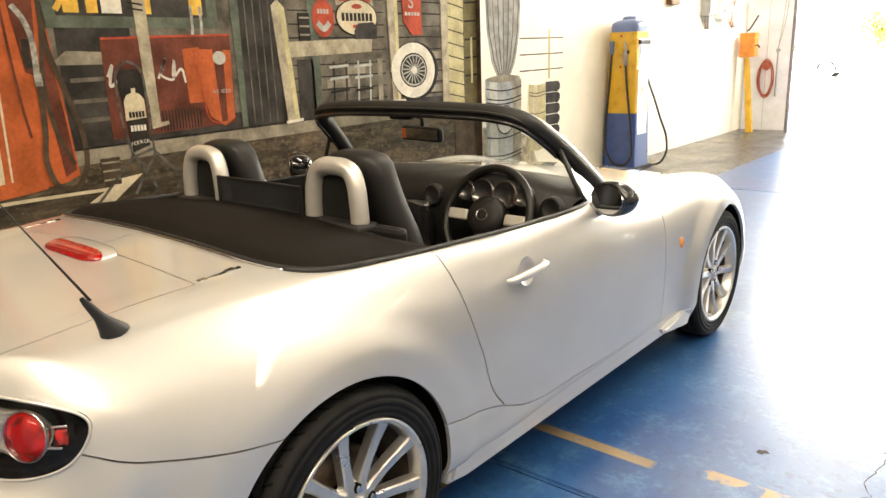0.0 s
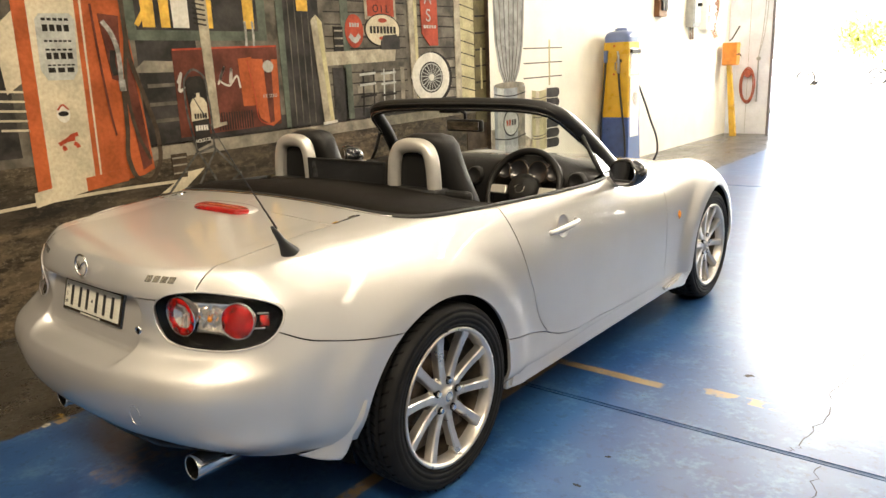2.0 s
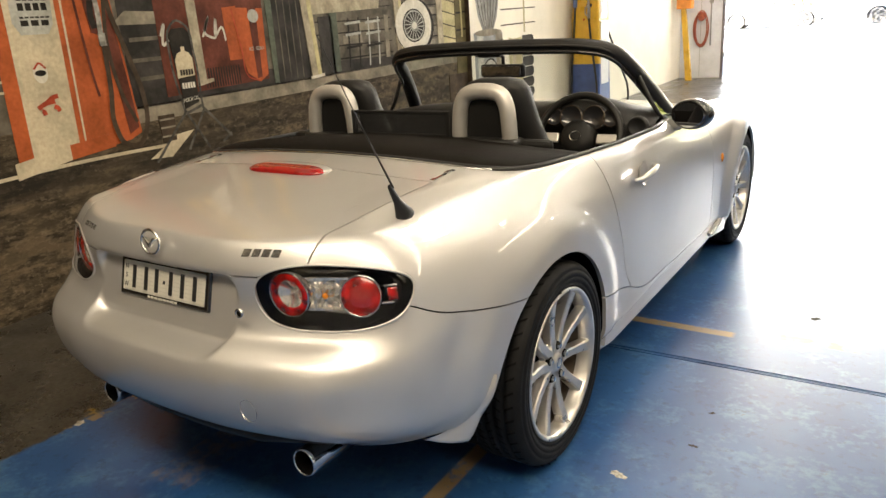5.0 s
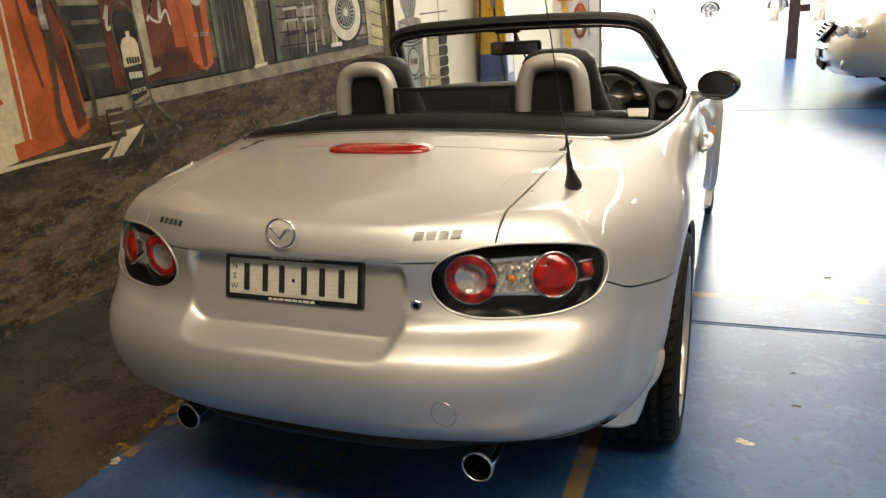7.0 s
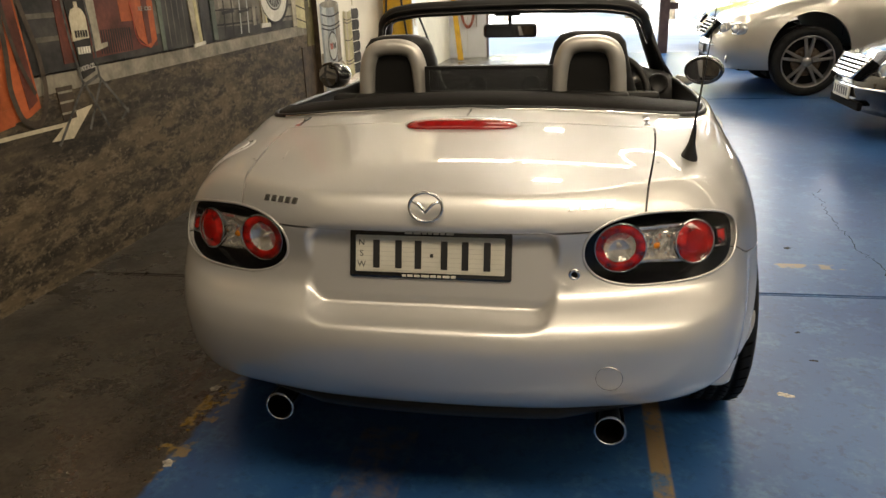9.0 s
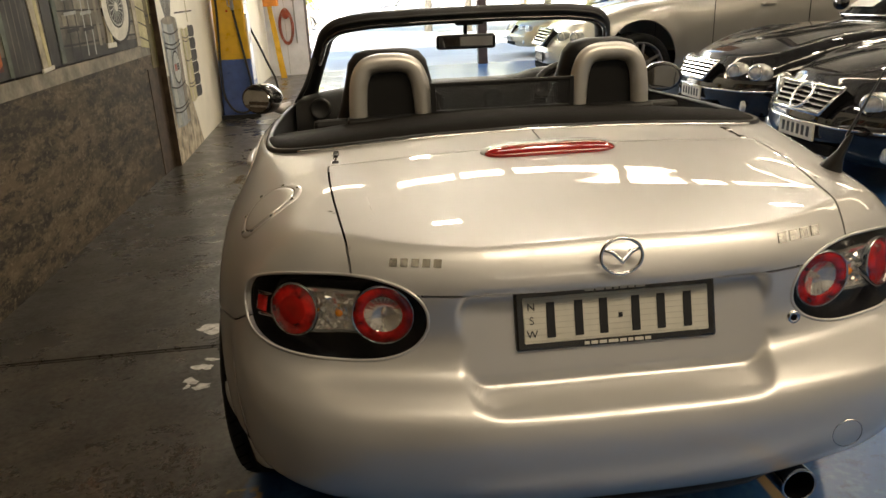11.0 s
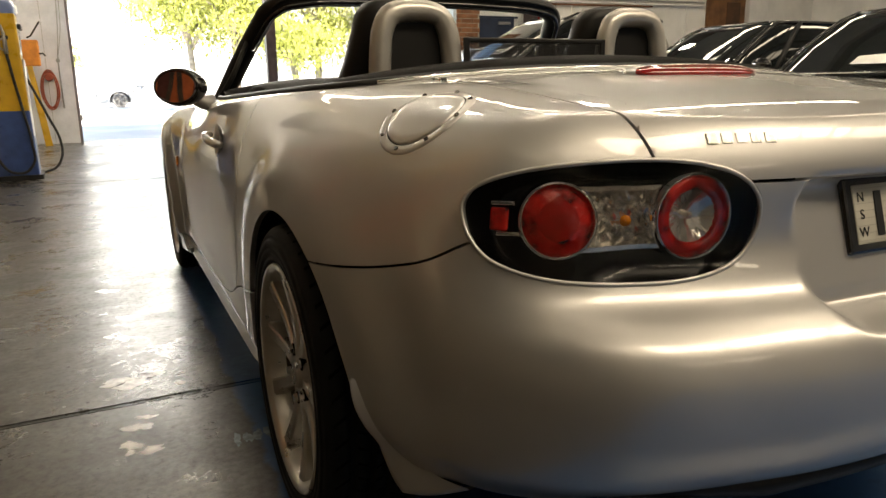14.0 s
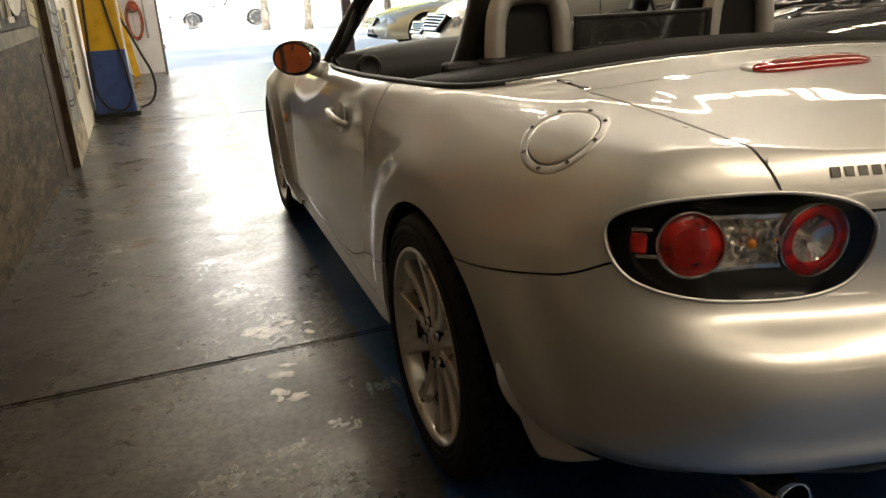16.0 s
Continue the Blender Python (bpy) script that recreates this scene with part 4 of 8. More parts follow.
def build_roadster():
    car = thing("roadster", "silver metallic two-seat roadster with its soft top folded down", "car")
    v, faces = skin_grid()
    v = shape_skin(v)
    v = smooth_skin(v, faces, np.array((0.66, -0.26, 0.81)), 0.15, 0.33)
    for cy, rr in ((-0.012, 0.334), (2.325, 0.334)):
        g = np.where(v[:, 0] > 0.5, rr - np.hypot(v[:, 1] - cy, v[:, 2] - 0.305), -1.0)
        _, faces = snap_cut(v, faces, g)
    x, y, z = v.T
    half = open_half(y)
    g = np.where(z > 0.7, 1 - (np.abs(x) / half) ** 7 - np.abs((y - 0.665) / 0.70) ** 7, -1.0)
    _, faces = snap_cut(v, faces, g)
    x, y, z = v.T
    zc, hz = 0.7005 - 0.015 * (x - 0.45), 0.0775 - 0.04 * (x - 0.45)
    arc = np.interp(x, (0.30, 0.40, 0.50, 0.60, 0.65, 0.671, 0.69, 0.72), (0.0, 0.103, 0.211, 0.322, 0.385, 0.422, 0.477, 0.60))
    g = np.where((y < -0.3) & (x > 0.2), 1 - (np.abs(arc - 0.2235) / 0.193) ** 2.5 - (np.abs(z - zc) / hz) ** 2.5, -1.0) * 0.08
    lamp, faces = snap_cut(v, faces, g)
    x, y, z = v.T
    seam = spline((-0.9, -0.66, -0.55, -0.4, -0.3, -0.1), (0.44, 0.456, 0.472, 0.492, 0.502, 0.512), np.clip(y, -0.9, -0.1))
    g = np.where((y < -0.15) & (z > 0.66), np.minimum(np.minimum(seam - x, -0.188 - y), z - 0.747), -1.0)
    lid, faces = snap_cut(v, faces, g)
    x, y, z = v.T
    line = spline((-0.9, -0.62, -0.543, -0.489, -0.413, -0.3, -0.2), (0.745, 0.705, 0.672, 0.642, 0.619, 0.598, 0.585), np.clip(y, -0.9, -0.2))
    line = np.where(x < 0.5, 0.76, line)
    g = np.where(y < -0.1, np.minimum(line - z, -0.12 - y), -1.0)
    bumper, faces = snap_cut(v, faces, g)
    x, y, z = v.T
    rear = spline((0.0, 0.272, 0.31, 0.36, 0.554, 0.737, 0.87, 1.0), (0.90, 0.78, 0.63, 0.570, 0.476, 0.409, 0.362, 0.33), np.clip(z, 0.0, 1.0))
    g = np.where((x > 0.6) & (y > 0) & (y < 1.8), np.minimum(np.minimum(y - rear, 1.70 - y), z - sill_line(y)), -1.0)
    door, faces = snap_cut(v, faces, g)
    x, y, z = v.T
    g = np.where(x > 0.6, np.minimum(np.minimum(y - 0.2, 1.97 - y), sill_line(y) - z), -1.0)
    sill, faces = snap_cut(v, faces, g)
    for s in ("right", "left"):
        panel("sill_panel", v, sill, car, sides=s)
    panel("body_shell", v, faces, car, sides="right")
    panel("body_shell", v, faces, car, sides="left")
    # filler flap, left side only: a raised ring and a round lid that follow the skin
    tree_ = BVHTree.FromPolygons([(-p[0], p[1], p[2]) for p in v], [tuple(int(i) for i in f) for f in list(faces) + list(lid) + list(bumper)])
    c0, n0, _, _ = tree_.find_nearest(Vector((-FLAP[0], FLAP[1], FLAP[2])))
    n0 = n0 if n0.z > 0 else -n0
    ta = n0.cross(Vector((1, 0, 0))).normalized()
    tb = n0.cross(ta)

    def on_skin(r, a, up):
        p = c0 + ta * (r * math.cos(a) * 1.06) + tb * (r * math.sin(a))
        hit, _, _, _ = tree_.ray_cast(p + n0 * 0.1, -n0)
        return (hit if hit else p) + n0 * up

    def skin_disc(prof, centre):
        bm = bmesh.new()
        rows = [[bm.verts.new(on_skin(r, 2 * math.pi * k / 64, up)) for k in range(64)] for r, up in prof]
        for p, q in zip(rows, rows[1:]):
            for k in range(64):
                bm.faces.new((p[k], p[(k + 1) % 64], q[(k + 1) % 64], q[k]))
        if centre:
            bm.faces.new(rows[-1])
        bmesh.ops.recalc_face_normals(bm, faces=bm.faces[:])
        if sum(f.normal.dot(n0) for f in bm.faces) < 0:
            bmesh.ops.reverse_faces(bm, faces=bm.faces[:])
        return bm

    filler = part("fuel_ring", skin_disc([(0.0805, -0.001), (0.0795, 0.0012), (0.077, 0.0022), (0.067, 0.0022), (0.0655, 0.0012), (0.065, -0.001)], False), PAINT, car, "raised round filler ring with bolts", smooth=True)
    part("flap_gap", skin_disc([(0.0654, 0.0006), (0.0630, 0.0006)], False), LINER, filler)
    part("fuel_flap", skin_disc([(0.0638, -0.001), (0.0632, 0.0026), (0.061, 0.0036), (0.05, 0.0042), (0.03, 0.0046), (0.010, 0.0048)], True), PAINT, filler, smooth=True)
    for k in range(8):
        p = on_skin(0.072, 2 * math.pi * (k + 0.4) / 8, 0.0020)
        part("bolt", cyl(p, p + n0 * 0.0022, 0.0042, 0.0034, 10), BADGE, filler)
    panel("boot_lid", v, lid, car, gap=0.0026)
    panel("rear_bumper", v, bumper, car)
    for s in ("right", "left"):
        panel("door", v, door, car, sides=s)
        build_lamp(v, lamp, car, s)
    hull = BVHTree.FromPolygons([tuple(p) for p in v], [tuple(int(i) for i in f) for g in (faces, bumper, door, sill) for f in g])
    for sx in (-1, 1):
        for cy in (0.0, 2.33):
            build_wheel(car, sx, cy)
            prof = [(0.0, 0.50), (0.36, 0.50), (0.36, 0.66), (0.352, 0.70)]
            mm = Matrix.Translation((0, cy - 0.006, 0.305)) @ pose(0, 0, 0, 0, 90 * sx, 0)
            wb = lathe(prof, 64, mm)
            bmesh.ops.delete(wb, geom=[w for w in wb.verts if w.co.z < 0.20], context="VERTS")
            for w in wb.verts:
                if abs(w.co.x) > 0.69:
                    hit = hull.ray_cast(Vector((1.2, w.co.y, w.co.z)), Vector((-1, 0, 0)))[0]
                    if hit and hit.x > 0.6:
                        w.co.x = sx * (hit.x - 0.006)
            part("wheel_well", wb, LINER, car)
    # underside and black valance
    part("underbody", box(-0.46, 0.46, -0.40, 2.9, 0.21, 0.30), LINER, car)
    low = [Vector(v[k * NV]) for k in range(0, 113, 2)]
    low = [p for p in low if p.x < 0.50]
    low = [Vector((-p.x, p.y, p.z)) for p in low[:0:-1]] + low
    bm = bmesh.new()
    vs = []
    for p in low:
        k = max(0.0, 1 - max(0.0, abs(p.x) - 0.28) / 0.20)
        vs.append([bm.verts.new(p + Vector(d)) for d in ((0, 0.012, 0.015), (0, -0.034 * k, -0.002), (0, 0.012 - 0.036 * k, -0.010 - 0.016 * k), (0, 0.10, -0.030), (0, 0.25, -0.02))])
    for p, q in zip(vs, vs[1:]):
        for k in range(4):
            bm.faces.new((p[k], p[k + 1], q[k + 1], q[k]))
    bmesh.ops.recalc_face_normals(bm, faces=bm.faces[:])
    part("rear_valance", bm, BLACK_TRIM, car, "black lower valance", smooth=True)
    for sx in (-1, 1):
        near = v[(v[:, 0] > 0.5) & (v[:, 1] < -0.34) & (v[:, 1] > -0.62) & (v[:, 2] < 0.47) & (v[:, 2] > 0.32)]
        terms = lambda a, b: np.stack([a * 0 + 1, a, b, a * a, a * b, b * b], -1)
        rear_hull = BVHTree.FromPolygons([tuple(p) for p in v], [tuple(int(i) for i in f) for f in bumper])
        coef = np.linalg.lstsq(terms(near[:, 1], near[:, 2]), near[:, 0], rcond=None)[0]
        wheel_edge = curve_pts([(-0.350, 0.430), (-0.357, 0.405), (-0.371, 0.355), (-0.390, 0.298), (-0.404, 0.268), (-0.414, 0.258)], 20)
        body_edge = curve_pts([(-0.352, 0.428), (-0.368, 0.400), (-0.386, 0.368), (-0.406, 0.340), (-0.432, 0.318), (-0.466, 0.304), (-0.512, 0.298)], 20)
        bm = bmesh.new()
        lay = []
        for (ya, za), (yb, zb) in zip(wheel_edge, body_edge):
            row = []
            for k in range(-2, 11):
                f = max(0, k) / 10
                yq, zq = ya + (yb - ya) * f, za + (zb - za) * f - 0.006 * math.sin(math.pi * f) * (za < 0.30)
                xq = float(terms(np.array(yq), np.array(max(zq, 0.33))) @ coef) - 0.25 * max(0, 0.33 - zq) ** 1.2 + 0.009 * (1 - f) ** 1.5
                hit, _, _, _ = rear_hull.ray_cast(Vector((1.2, yq, max(zq, 0.312))), Vector((-1, 0, 0)))
                if hit:
                    xq += (hit.x - 0.004 - xq) * min(1, f * 1.3) ** 2
                else:
                    xq -= 0.004 * f
                row.append(bm.verts.new((xq - (0.030 if k == -2 else 0.004 if k == -1 else 0), yq + (0.004 if k < 0 else 0), zq)))
            lay.append(row)
        for p, q in zip(lay, lay[1:]):
            for k in range(12):
                bm.faces.new((p[k], p[k + 1], q[k + 1], q[k]))
        low = [bm.verts.new((w.co.x - 0.02, w.co.y, w.co.z + 0.004)) for w in lay[-1]]
        for k in range(12):
            bm.faces.new((lay[-1][k], lay[-1][k + 1], low[k + 1], low[k]))
        bmesh.ops.recalc_face_normals(bm, faces=bm.faces[:])
        if sum(f.normal.x for f in bm.faces) < 0:
            bmesh.ops.reverse_faces(bm, faces=bm.faces[:])
        part("mud_flap", bm if sx > 0 else mirror_x(bm), PAINT, car, "painted mud flap", smooth=True)
        bm = prism([(1.984, 0.36), (1.992, 0.30), (1.988, 0.21), (1.955, 0.165), (1.90, 0.172), (1.72, 0.198), (1.70, 0.222), (1.85, 0.232), (1.945, 0.270)], "x", 0.770, 0.814, bevel=0.010)
        part("mud_flap", bm if sx > 0 else mirror_x(bm), PAINT, car, "painted mud flap")
        bm = prism([(0.33, 0.20), (0.42, 0.185), (1.9, 0.17), (1.97, 0.20), (1.95, 0.27), (0.36, 0.27)], "x", 0.70, 0.79, bevel=0.012)
        part("side_sill", bm if sx > 0 else mirror_x(bm), PAINT, car)
        prof = [(0.0325, 0.002), (0.0345, -0.001), (0.037, 0.002), (0.0375, 0.008), (0.0375, 0.17), (0.030, 0.18), (0.030, 0.30)]
        mm = Matrix.Translation((0.405 * sx, -0.692, 0.262)) @ pose(0, 0, 0, -93, 0, 0)
        ex = part("exhaust_tip", lathe(prof, 32, mm), CHROME, car, "round polished exhaust tip", smooth=True)
        part("exhaust_bore", lathe([(0.0330, 0.002), (0.0322, 0.006), (0.0315, 0.14), (0.0, 0.14)], 32, mm), LINER, ex, "black inside of the tip", smooth=True)
        # door handle over a round scoop
        hx = 0.795
        bm = lathe([(0.0, -0.012), (0.030, -0.010), (0.041, -0.002), (0.045, 0.0025), (0.047, 0.0005)], 32, Matrix.Translation((hx + 0.004, 0.70, 0.728)) @ pose(0, 0, 0, 0, 84, 0))
        h = part("door_handle", bm if sx > 0 else mirror_x(bm), PAINT, car, "silver pull handle over a round scoop", smooth=True)
        bm = tube([(hx + 0.008, 0.595, 0.722), (hx + 0.024, 0.61, 0.725), (hx + 0.030, 0.66, 0.729), (hx + 0.031, 0.73, 0.733), (hx + 0.026, 0.775, 0.737), (hx + 0.008, 0.79, 0.738)], [0.008, 0.0105, 0.0115, 0.0115, 0.0105, 0.008], 12)
        part("grip", bm if sx > 0 else mirror_x(bm), PAINT, h, smooth=True)
        bm = lathe([(0.0, 0.006), (0.010, 0.005), (0.016, 0.0), (0.017, -0.004)], 24, Matrix.Translation((0.812, 1.845, 0.565)) @ pose(0, 0, 0, 0, 90, 0))
        bmesh.ops.scale(bm, vec=(1, 0.8, 1.35), space=Matrix.Translation((-0.812, -1.845, -0.565)), verts=bm.verts[:])
        part("side_repeater", bm if sx > 0 else mirror_x(bm), AMBER, car, "small amber repeater", smooth=True)
        # door mirror
        c = Vector((0.835, 1.175, 0.868))
        bm = bmesh.new()
        bmesh.ops.create_uvsphere(bm, u_segments=32, v_segments=18, radius=1)
        for w in bm.verts:
            yy = w.co.y
            w.co = Vector((w.co.x * 0.083, (0.03 if yy < -0.35 else yy * 0.085 + 0.06) - 0.06, w.co.z * 0.061)) + c
        turn = Matrix.Rotation(radians(-17 if sx > 0 else 34), 3, "Z")
        bmesh.ops.rotate(bm, cent=c, matrix=turn, verts=bm.verts[:])
        shell = part("door_mirror", bm if sx > 0 else mirror_x(bm), GLOSS_BLACK, car, "gloss black oval door mirror", smooth=True)
        bm = lathe([(0.0, 0.003), (0.93, 0.003), (0.96, 0.0)], 32)
        for w in bm.verts:
            w.co = Vector((w.co.x * 0.073, -w.co.z, w.co.y * 0.051)) + c + Vector((0, -0.0315, 0))
        bmesh.ops.rotate(bm, cent=c + Vector((0, -0.0315, 0)), matrix=Matrix.Rotation(radians(-5), 3, 'X'), verts=bm.verts[:])
        bmesh.ops.rotate(bm, cent=c, matrix=turn, verts=bm.verts[:])
        bmesh.ops.recalc_face_normals(bm, faces=bm.faces[:])
        part("mirror_glass", bm if sx > 0 else mirror_x(bm), MIRROR, shell, "oval mirror glass")
        bm = tube([(0.735, 1.235, 0.815), (0.765, 1.22, 0.818), (0.795, 1.20, 0.830), (0.812, 1.19, 0.85)], [0.030, 0.024, 0.019, 0.020], 12)
        part("mirror_foot", bm if sx > 0 else mirror_x(bm), PAINT, shell, "silver mirror foot", smooth=True)
    return car, v, lid


FLAP = (0.636, -0.335, 0.829, 0.084)
roadster, skin_v, lid_faces = build_roadster()


def roadster_details(car):
    # number plate in its black frame
    pt = Vector((0, -0.7035, 0.688))
    n = Vector((0, -1, 0.28)).normalized()
    m = on_face(pt, n)
    def put(name, bm, material, parent, label="", smooth=False):
        bmesh.ops.transform(bm, matrix=m, verts=bm.verts[:])
        return part(name, bm, material, parent, label, smooth)
    plate = put("number_plate", box(-0.181, 0.181, -0.0535, 0.0535, -0.004, 0.008, 0.005), GLOSS_BLACK, car, "pale number plate in a black frame")
    put("plate_face", box(-0.166, 0.166, -0.040, 0.041, 0.007, 0.0095, 0.002), PLATE_WHITE, plate, "pale ribbed plate with dark bars")
    for i in range(8):
        put("rib", box(-0.163, 0.163, -0.036 + i * 0.0102, -0.0352 + i * 0.0102, 0.0093, 0.0101), mat_line, plate)
    # six plain bars in place of the plate's signs
    xs = (-0.118, -0.068, -0.024, 0.034, 0.080, 0.128)
    for xx in xs:
        put("plate_bar", box(xx - 0.0075, xx + 0.0075, -0.031, 0.031, 0.0097, 0.0110, 0.0006), INK, plate)
    put("plate_dot", box(0.003, 0.010, -0.005, 0.003, 0.0097, 0.0110), INK, plate)
    for i, ch in enumerate("NSW"):
        cu = bpy.data.curves.new("state_letter", "FONT")
        cu.body, cu.size, cu.align_x, cu.extrude = ch, 0.019, "CENTER", 0.0004
        ob = new("state_letter", cu)
        ob.data.materials.append(INK)
        ob.parent = plate
        ob.matrix_basis = m @ Matrix.Translation((-0.152, 0.018 - 0.024 * i, 0.0100))
    for a, b, c in ((-0.055, 0.055, 0.0475), (-0.06, 0.06, -0.0465)):
        k = a
        while k < b:
            wd = random.uniform(0.008, 0.022)
            put("frame_bar", box(k, min(b, k + wd - 0.003), c - 0.0028, c + 0.0028, 0.0078, 0.0084), PLATE_WHITE, plate)
            k += wd
    # badges: a plain ring with a wing, and two plain word bars
    p, nn = Vector((0, -0.7235, 0.803)), Vector((0, -1, 0.12)).normalized()
    m2 = on_face(p, nn)
    ring = tube([m2 @ Vector((0.036 * math.cos(a), 0.031 * math.sin(a), 0.001)) for a in [k * math.pi / 20 for k in range(40)]], 0.0034, 8, closed=True)
    badge = part("rear_badge", ring, CHROME, car, "plain chrome ring badge", smooth=True)
    wing = tube([m2 @ Vector(q) for q in ((-0.032, 0.012, 0.001), (-0.016, 0.008, 0.003), (0, -0.010, 0.004), (0.016, 0.008, 0.003), (0.032, 0.012, 0.001))], [0.002, 0.0045, 0.005, 0.0045, 0.002], 8)
    part("badge_wing", wing, CHROME, badge, smooth=True)
    for x0, wid, cnt, hgt, slant in ((-0.343, 0.098, 5, 0.015, 0.0), (0.345, 0.104, 4, 0.019, 0.30)):
        pp, pn = skin_at(skin_v, lid_faces, abs(x0), 0.800)
        pp.x, pn.x = x0, math.copysign(pn.x, x0)
        m3 = on_face(pp, pn)
        wd = None
        for i in range(cnt):
            a = -wid / 2 + wid * i / cnt
            b = a + wid / cnt - 0.006
            bm = prism([(a, -hgt / 2), (b, -hgt / 2), (b + slant * hgt, hgt / 2), (a + slant * hgt, hgt / 2)], "z", -0.006, 0.0014, bevel=0.0006)
            bmesh.ops.transform(bm, matrix=m3, verts=bm.verts[:])
            wd = part("word_badge" if i == 0 else "badge_bar", bm, BADGE, car if i == 0 else wd0, "chrome word badge as plain bars" if i == 0 else "")
            if i == 0:
                wd0 = wd
    # boot lock
    pp = Vector((0.313, -0.7385, 0.668))
    lock = part("boot_lock", lathe([(0.006, 0.001), (0.008, 0.003), (0.0115, 0.003), (0.0125, -0.002)], 24, on_face(pp, Vector((0.1, -1, 0.05)).normalized())), CHROME, car, smooth=True)
    part("keyhole", lathe([(0.0, 0.0015), (0.007, 0.0015), (0.007, -0.002)], 20, on_face(pp, Vector((0.1, -1, 0.05)).normalized())), LINER, lock)
    # tow cover outline on the bumper
    ring = tube([Vector((0.390 + 0.027 * math.cos(a), -0.8185, 0.473 + 0.027 * math.sin(a))) for a in [k * math.pi / 16 for k in range(32)]], 0.0007, 6, closed=True)
    part("tow_cover", ring, BADGE, car)
    # high brake light
    bm = bmesh.new()
    bmesh.ops.create_uvsphere(bm, u_segments=40, v_segments=16, radius=1)
    for w in bm.verts:
        s = w.co
        xx = math.copysign(abs(s.x) ** 0.5, s.x) * 0.160
        yy = -0.213 + s.y * 0.047
        w.co = Vector((xx, yy, float(top_z(xx, yy)) + max(-0.004, s.z * 0.0175)))
    hb = part("brake_light", bm, PAINT, car, "silver pod of the high brake light", smooth=True)
    bm = bmesh.new()
    bmesh.ops.create_uvsphere(bm, u_segments=40, v_segments=16, radius=1)
    for w in bm.verts:
        s = w.co
        xx = math.copysign(abs(s.x) ** 0.42, s.x) * 0.153
        yy = -0.228 + s.y * 0.036
        w.co = Vector((xx, yy, float(top_z(xx, yy)) + max(0.0, s.z * 0.0165 + 0.0015)))
    part("brake_lens", bm, BRAKE_LENS, hb, "long red lens", smooth=True)
    # aerial
    zb = float(top_z(0.57, -0.406))
    bm = lathe([(0.0245, 0.0), (0.0235, 0.008), (0.016, 0.028), (0.0095, 0.05), (0.0065, 0.085), (0.0035, 0.10)], 24, Matrix.Translation((0.57, -0.406, zb - 0.006)) @ pose(0, 0, 0, 26, 0, 0))
    bmesh.ops.scale(bm, vec=(0.8, 1.25, 1), space=Matrix.Translation((-0.57, 0.406, 0)), verts=bm.verts[:])
    ant = part("antenna", bm, BLACK_TRIM, car, "short black whip aerial on a cone foot", smooth=True)
    a0 = Vector((0.57, -0.445, zb + 0.075))
    part("mast", tube([a0, a0 + Vector((0, -0.10, 0.17)), a0 + Vector((0, -0.205, 0.36))], [0.0030, 0.0014, 0.0009], 8), BLACK_TRIM, ant, smooth=True)
    # hinge covers at the deck's front corners
    for sx in (-1, 1):
        z0 = float(top_z(0.49, -0.11))
        slot = box(0.488, 0.499, -0.178, -0.062, -0.004, 0.0006, 0.0004)
        hm = Matrix.Translation((0, 0, z0)) @ Matrix.Translation((0, -0.11, 0)) @ Matrix.Rotation(0.085, 4, "X") @ Matrix.Translation((0, 0.11, 0))
        bmesh.ops.transform(slot, matrix=hm, verts=slot.verts[:])
        hinge = part("boot_hinge", slot if sx > 0 else mirror_x(slot), LINER, car, "dark hinge slot with bright arms")
        for x0, x1, y0, y1, up in ((0.484, 0.502, -0.176, -0.152, 0.0035), (0.489, 0.498, -0.152, -0.122, 0.002), (0.485, 0.502, -0.104, -0.078, 0.0035)):
            bm = box(x0, x1, y0, y1, -0.003, up, 0.002)
            bmesh.ops.transform(bm, matrix=hm, verts=bm.verts[:])
            part("hinge_arm", bm if sx > 0 else mirror_x(bm), CHROME, hinge)
    # folded soft top cover
    bm = bmesh.new()
    rows = []
    for i in range(49):
        xx = -0.694 + 1.388 * i / 48
        t = min(0.9999, abs(xx) / 0.700)
        y0 = 0.665 - 0.70 * (1 - t ** 7) ** (1 / 7)
        yf = 0.37 + 0.05 * min(1, max(0, (abs(xx) - 0.55) / 0.15))
        y0 = min(y0, yf - 0.02)
        row = []
        for j in range(17):
            s = j / 16
            yy = y0 + (yf - y0) * s
            zb = float(top_z(xx, yy))
            rise = 0.030 * math.sin(math.pi * min(1, s * 1.15) ** 0.55) * (1 - 0.55 * (abs(xx) / 0.70) ** 3)
            row.append(bm.verts.new((xx, yy, zb - 0.004 + rise + 0.004 * math.sin(9 * xx + 5 * s) * s * (1 - s))))
        row.append(bm.verts.new((xx, yf + 0.012, row[-1].co.z - 0.12)))
        rows.append(row)
    for p, q in zip(rows, rows[1:]):
        for j in range(17):
            bm.faces.new((p[j], q[j], q[j + 1], p[j + 1]))
    bmesh.ops.recalc_face_normals(bm, faces=bm.faces[:])
    part("folded_soft_top", bm, VINYL, car, "folded black soft top under its cover", smooth=True)
    # black seal round the cockpit, with a thin bright line behind
    pts = []
    for k in range(240):
        xx, yy = opening_edge(k / 240)
        pts.append(Vector((xx * 0.996, yy if yy < 0.665 else yy, float(top_z(xx, yy)) + 0.002)))
    part("cockpit_seal", tube(pts, 0.009, 8, closed=True), BLACK_TRIM, car, smooth=True)
    rear = [Vector((p.x * 1.012, p.y - 0.012, p.z + 0.001)) for p in pts if p.y < 0.0]
    rear.sort(key=lambda p: p.x)
    part("bright_trim", tube(rear, 0.004, 6), CHROME, car, smooth=True)
